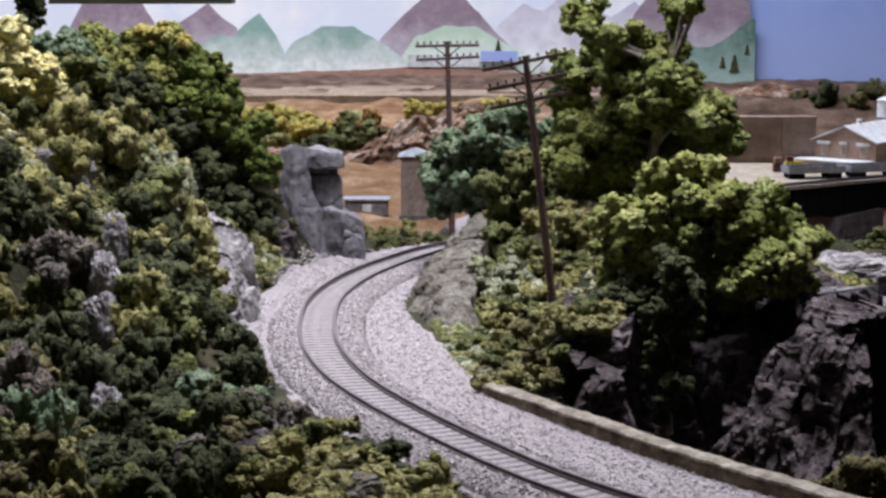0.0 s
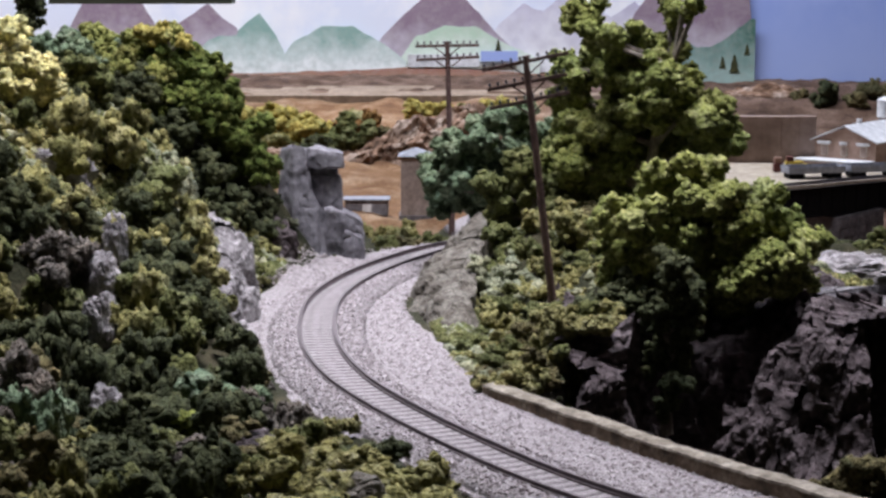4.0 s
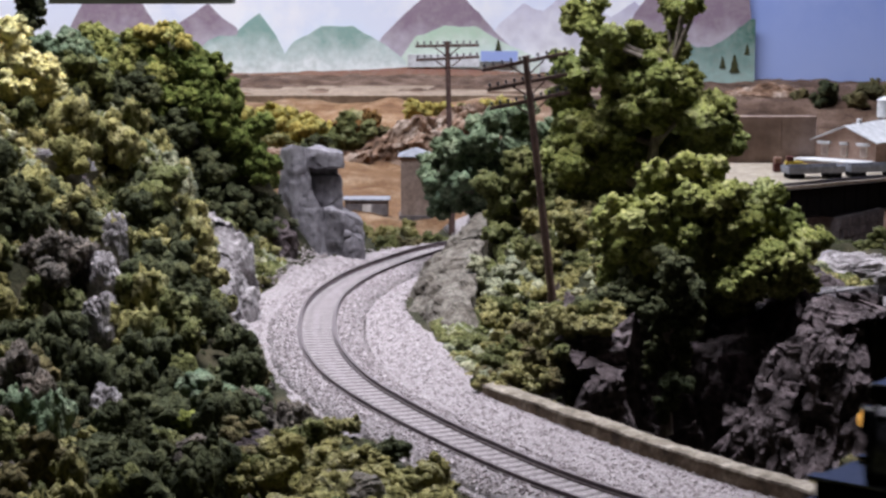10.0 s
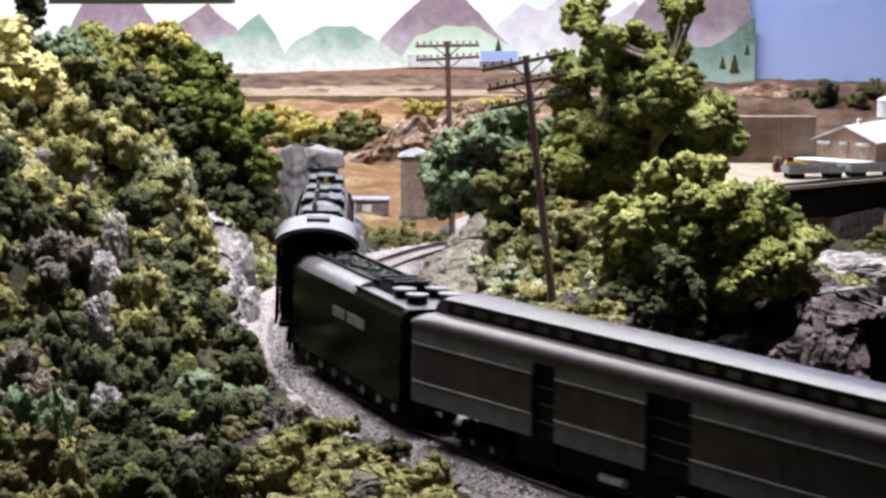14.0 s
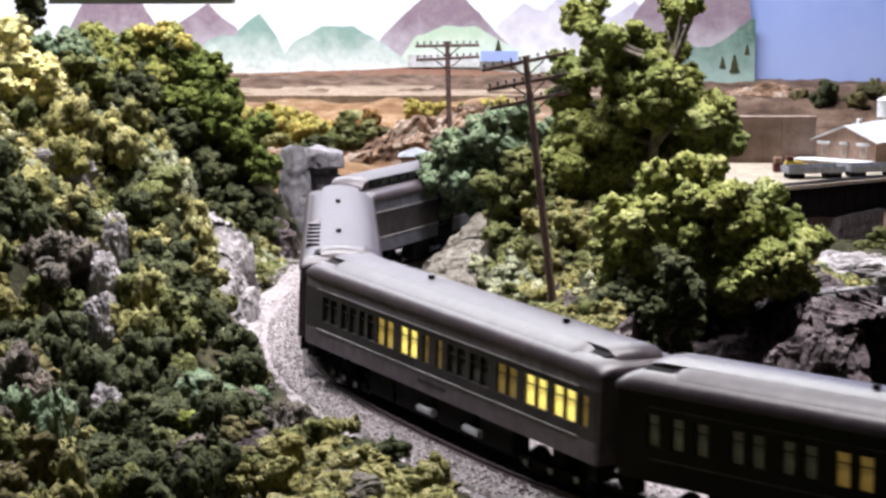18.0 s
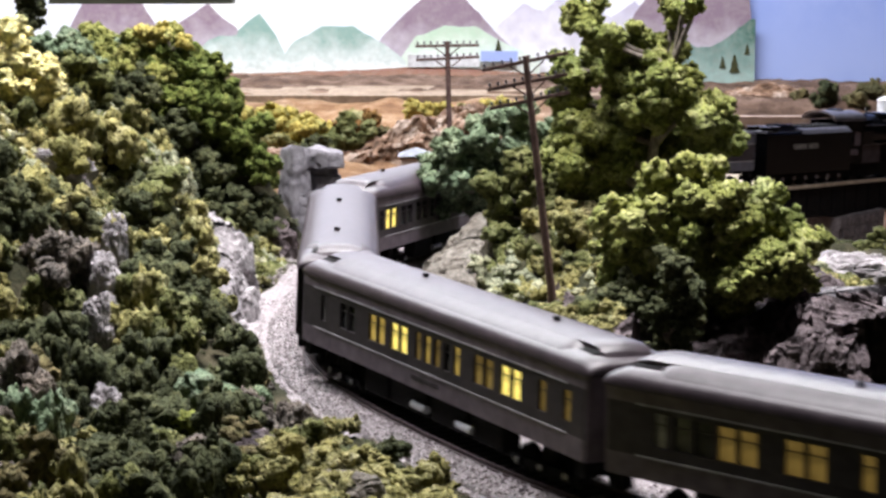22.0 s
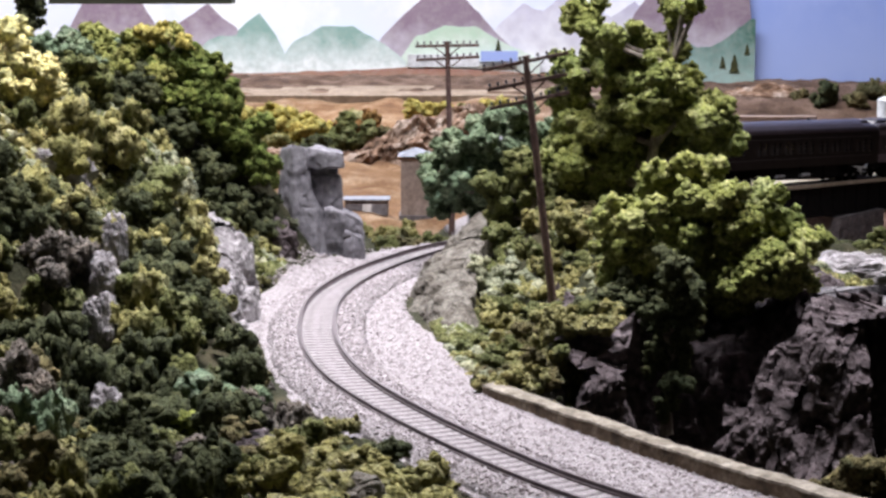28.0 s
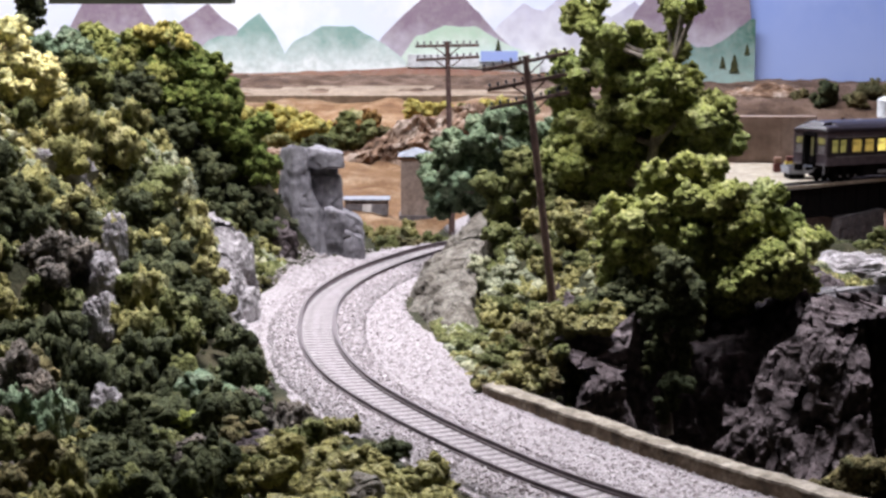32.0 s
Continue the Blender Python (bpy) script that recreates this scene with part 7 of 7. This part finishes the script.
    # pale roof colour paints the highlight on the cab
    smooth(part("cab_roof", bm, "loco_highlight", root, "curved cab roof with the lamp's highlight in its pale colour"), 45)
    part("roof_hatch", boxed(cab_x0 + 0.007, cab_x0 + 0.017, -0.005, 0.005, 0.0512, 0.0526, bevel=0.0004), "loco_black", root)
    part("cab_floor", boxed(cab_x0, cab_x1, -0.0155, 0.0155, 0.0128, 0.0145), "black", root)
    # running boards with pale edges, level out to the front deck
    for sgn in (1, -1):
        ya, yb = sorted((sgn * 0.0125, sgn * 0.0178))
        part("running_board", boxed(-0.080, 0.1045, ya, yb, 0.0262, 0.0272), "loco_black", root)
        ya, yb = sorted((sgn * 0.0178, sgn * 0.0180))
        part("board_edge", boxed(-0.080, 0.1045, ya, yb, 0.0264, 0.0271), "smokebox", root)
        ya, yb = sorted((sgn * 0.0128, sgn * 0.0172))
        part("valve_chest", boxed(0.064, 0.098, ya, yb, 0.0196, 0.0261, bevel=0.0008), "loco_black", root)
        part("lower_panel", boxed(-0.080, -0.052, *sorted((sgn * 0.0146, sgn * 0.0156)), 0.0125, 0.0258), "car_grey_dark", root, "grey firebox side sheet")
        # added black plate that darkens the space under the running board
        part("lower_panel", boxed(-0.049, 0.062, *sorted((sgn * 0.0136, sgn * 0.0146)), 0.0190, 0.0258), "black", root)
        bm = bmesh.new()
        cyl(bm, (-0.075, sgn * 0.0152, 0.0405), (0.066, sgn * 0.0152, 0.0405), 0.00045, None, 8)
        part("handrail", bm, "smokebox", root)
        bm = bmesh.new()
        cyl(bm, (0.000, sgn * 0.0158, 0.0235), (0.030, sgn * 0.0158, 0.0235), 0.0024, None, 12)
        smooth(part("air_reservoir", bm, "loco_black", root))
        bm = bmesh.new()
        cyl(bm, (0.0685, sgn * 0.0142, 0.0098), (0.0905, sgn * 0.0142, 0.0098), 0.0052, None, 20)
        cyl(bm, (0.0685, sgn * 0.0142, 0.0168), (0.0905, sgn * 0.0142, 0.0168), 0.0038, None, 20)
        smooth(part("cylinder", bm, "loco_black", root))
        bm = bmesh.new()
        box(bm, -0.040, 0.038, *sorted((sgn * 0.0118, sgn * 0.0126)), 0.0078, 0.0094, bevel=0.0003)
        box(bm, -0.005, 0.060, *sorted((sgn * 0.0130, sgn * 0.0138)), 0.0090, 0.0104, bevel=0.0003)
        part("side_rod", bm, "black", root)
        for x in (0.010, 0.016):
            bm = bmesh.new()
            cyl(bm, (x, sgn * 0.0139, 0.0095), (x, sgn * 0.0147, 0.0095), 0.0014, None, 10)
            part("rod_pin", bm, "steel", root)
    part("frame", boxed(-0.105, 0.104, -0.006, 0.006, 0.0085, 0.0205), "black", root)
    # black bars added to block the bright ground seen between the wheels
    for sgn in (1, -1):
        part("gap_filler", boxed(-0.098, 0.098, *sorted((sgn * 0.0105, sgn * 0.0116)), 0.0022, 0.0120), "black", root)
    for x in (-0.040, -0.014, 0.012, 0.038):
        wheelset(x, 0.0112, root, n=28)
    for x in (0.066, 0.092):
        wheelset(x, 0.0050, root)
    for x in (-0.068, -0.090):
        wheelset(x, 0.0056, root)
    part("trailing_frame", boxed(-0.102, -0.058, -0.0125, 0.0125, 0.0055, 0.0098, bevel=0.0006), "black", root)
    # pilot
    part("pilot_beam", boxed(0.1045, 0.1085, -0.0165, 0.0165, 0.0115, 0.0195, bevel=0.0004), "loco_black", root)
    part("front_deck", boxed(0.0885, 0.1044, -0.0124, 0.0124, 0.0196, 0.0261), "loco_black", root)
    bm = bmesh.new()
    profile(bm, [(-0.0150, 0.0), (0.0150, 0.0), (0.0140, 0.0112), (-0.0140, 0.0112)], 0.1015, 0.1075)
    for v in bm.verts:
        v.co.x += 0.0035 * (1 - abs(v.co.y) / 0.015) * (v.co.x > 0.105)
        v.co.z = max(v.co.z, 0.0012)
    part("pilot", bm, "loco_black", root)
    for sgn in (1, -1):
        part("pilot_step", boxed(0.1045, 0.1085, *sorted((sgn * 0.0128, sgn * 0.0162)), 0.0028, 0.0040), "steel", root)
    coupler(root, 0.1085, 1)
    for ob in root.children_recursive:      # proportions of this engine: tall
        if not ob.name.startswith("wheelset"):
            ob.data.transform(Matrix.Diagonal((1.01, 1, 1.17, 1)))
        else:
            ob.data.transform(Matrix.Translation((0.01 * sum(v.co.x for v in ob.data.vertices) / len(ob.data.vertices), 0, 0)))
    return root


TRAIN = [
    (locomotive(), 1.726, 0.038),
    (tender(), 1.5435, 0.041),
    (baggage_car(), 5.5 * PITCH, 0.107),
    (coach("coach", "grey heavyweight coach with a partly open roof duct", "car_grey", "car_grey_dark", [("K", 0.090), ("B", 0.0645), ("B", 0.045), ("D", 0.027), ("k", 0.008), ("k", -0.004), ("k", -0.017), ("k", -0.030), ("b", -0.0445), ("b", -0.064), ("d", -0.0845), ("k", -0.101)], "part"), 4.5 * PITCH, 0.107),
    (coach("coach", "grey heavyweight coach with two groups of lit yellow windows", "car_grey", "car_grey_dark", [("K", 0.095), ("K", 0.076), ("K", 0.0585), ("A", 0.042), ("B", 0.021), ("d", 0.006), ("d", -0.005), ("K", -0.0195), ("K", -0.0375), ("D", -0.0575), ("B", -0.0785), ("B", -0.098), ("d", -0.1115)]), 3.5 * PITCH, 0.107),
    (coach("coach", "nearly black heavyweight coach with small dim windows", "car_green", "car_green", [("p", 0.106), ("p", 0.0965), ("p", 0.087), ("p", 0.0735), ("p", 0.066), ("p", 0.055), ("p", 0.047), ("d", 0.0355), ("d", 0.0275), ("p", 0.013), ("d", 0.003), ("d", -0.005), ("d", -0.0167), ("d", -0.0245), ("d", -0.0367), ("b", -0.0442), ("b", -0.056), ("b", -0.0648), ("b", -0.086), ("d", -0.105)]), 2.5 * PITCH, 0.107),
    (coach("coach", "grey heavyweight coach with a row of lit yellow windows", "car_grey", "car_grey_dark", [("p", 0.098), ("K", 0.073), ("A", 0.0445), ("B", 0.024), ("d", 0.007), ("a", -0.0012), ("d", -0.0094), ("k", -0.0176), ("a", -0.0258), ("D", -0.047), ("B", -0.0675), ("d", -0.0905), ("d", -0.1075)]), 1.5 * PITCH, 0.107),
    (observation_car(), 0.5 * PITCH, 0.107),
]
# where the last car's rear end is along the line, from S0, second by second
RUN = [(0, -3.457), (5, -2.707), (10.2, -1.931), (10.6, -1.871), (11, -1.812), (11.5, -1.748), (12, -1.672), (12.5, -1.607), (13, -1.541), (13.6, -1.452), (14.2, -1.362),
       (14.5, -1.314), (16.5, -0.988), (17.1, -0.897), (17.7, -0.822), (18, -0.782), (18.6, -0.729), (19.2, -0.670), (19.8, -0.600), (20.4, -0.535), (21, -0.443), (21.6, -0.355),
       (22.2, -0.252), (22.8, -0.164), (23.5, -0.056), (24, 0.027), (24.6, 0.130), (25, 0.200), (27.5, 0.560), (28, 0.645), (29, 0.815), (30, 0.985), (31, 1.137), (31.5, 1.212), (32, 1.285)]


def rear_at(t):
    return S0 + float(np.interp(t, [q[0] for q in RUN], [q[1] for q in RUN]))


for root, off, half in TRAIN[2:]:        # the bodies ride high on their trucks
    for c in root.children:
        if not c.name.startswith("truck"):
            c.matrix_basis = pose(0, 0, 0.003) @ c.matrix_basis


def lean_at(s):
    return 2.3 * float(step(S0 - 0.2, S0 + 0.1, s) * (1 - step(S0 + 0.5, S0 + 0.7, s)))


def car_pose(s, half):
    a, b = spot(s - half), spot(s + half)
    za, zb = float(rail_z(s - half)), float(rail_z(s + half))
    d = b - a
    m = (a + b) / 2
    return pose(m[0], m[1], (za + zb) / 2 + 0.0003, lean_at(s), -math.degrees(math.atan2(zb - za, np.linalg.norm(d))), math.degrees(math.atan2(d[1], d[0])))


def motions():
    times = [i * 0.2 for i in range(161)]
    for root, back_off, half in TRAIN:
        rows = [(t, car_pose(rear_at(t) + back_off, half)) for t in times]
        walk(root, rows)
        for truck in [c for c in root.children if c.name.startswith("truck")]:
            off = truck.matrix_basis.translation.x
            trows = []
            for t, m in rows:
                d = ahead(rear_at(t) + back_off + off)
                yaw = math.degrees(math.atan2(d[1], d[0])) - math.degrees(m.to_euler().z)
                trows.append((t, pose(off, 0, 0, 0, 0, (yaw + 180) % 360 - 180)))
            walk(truck, trows)


motions()
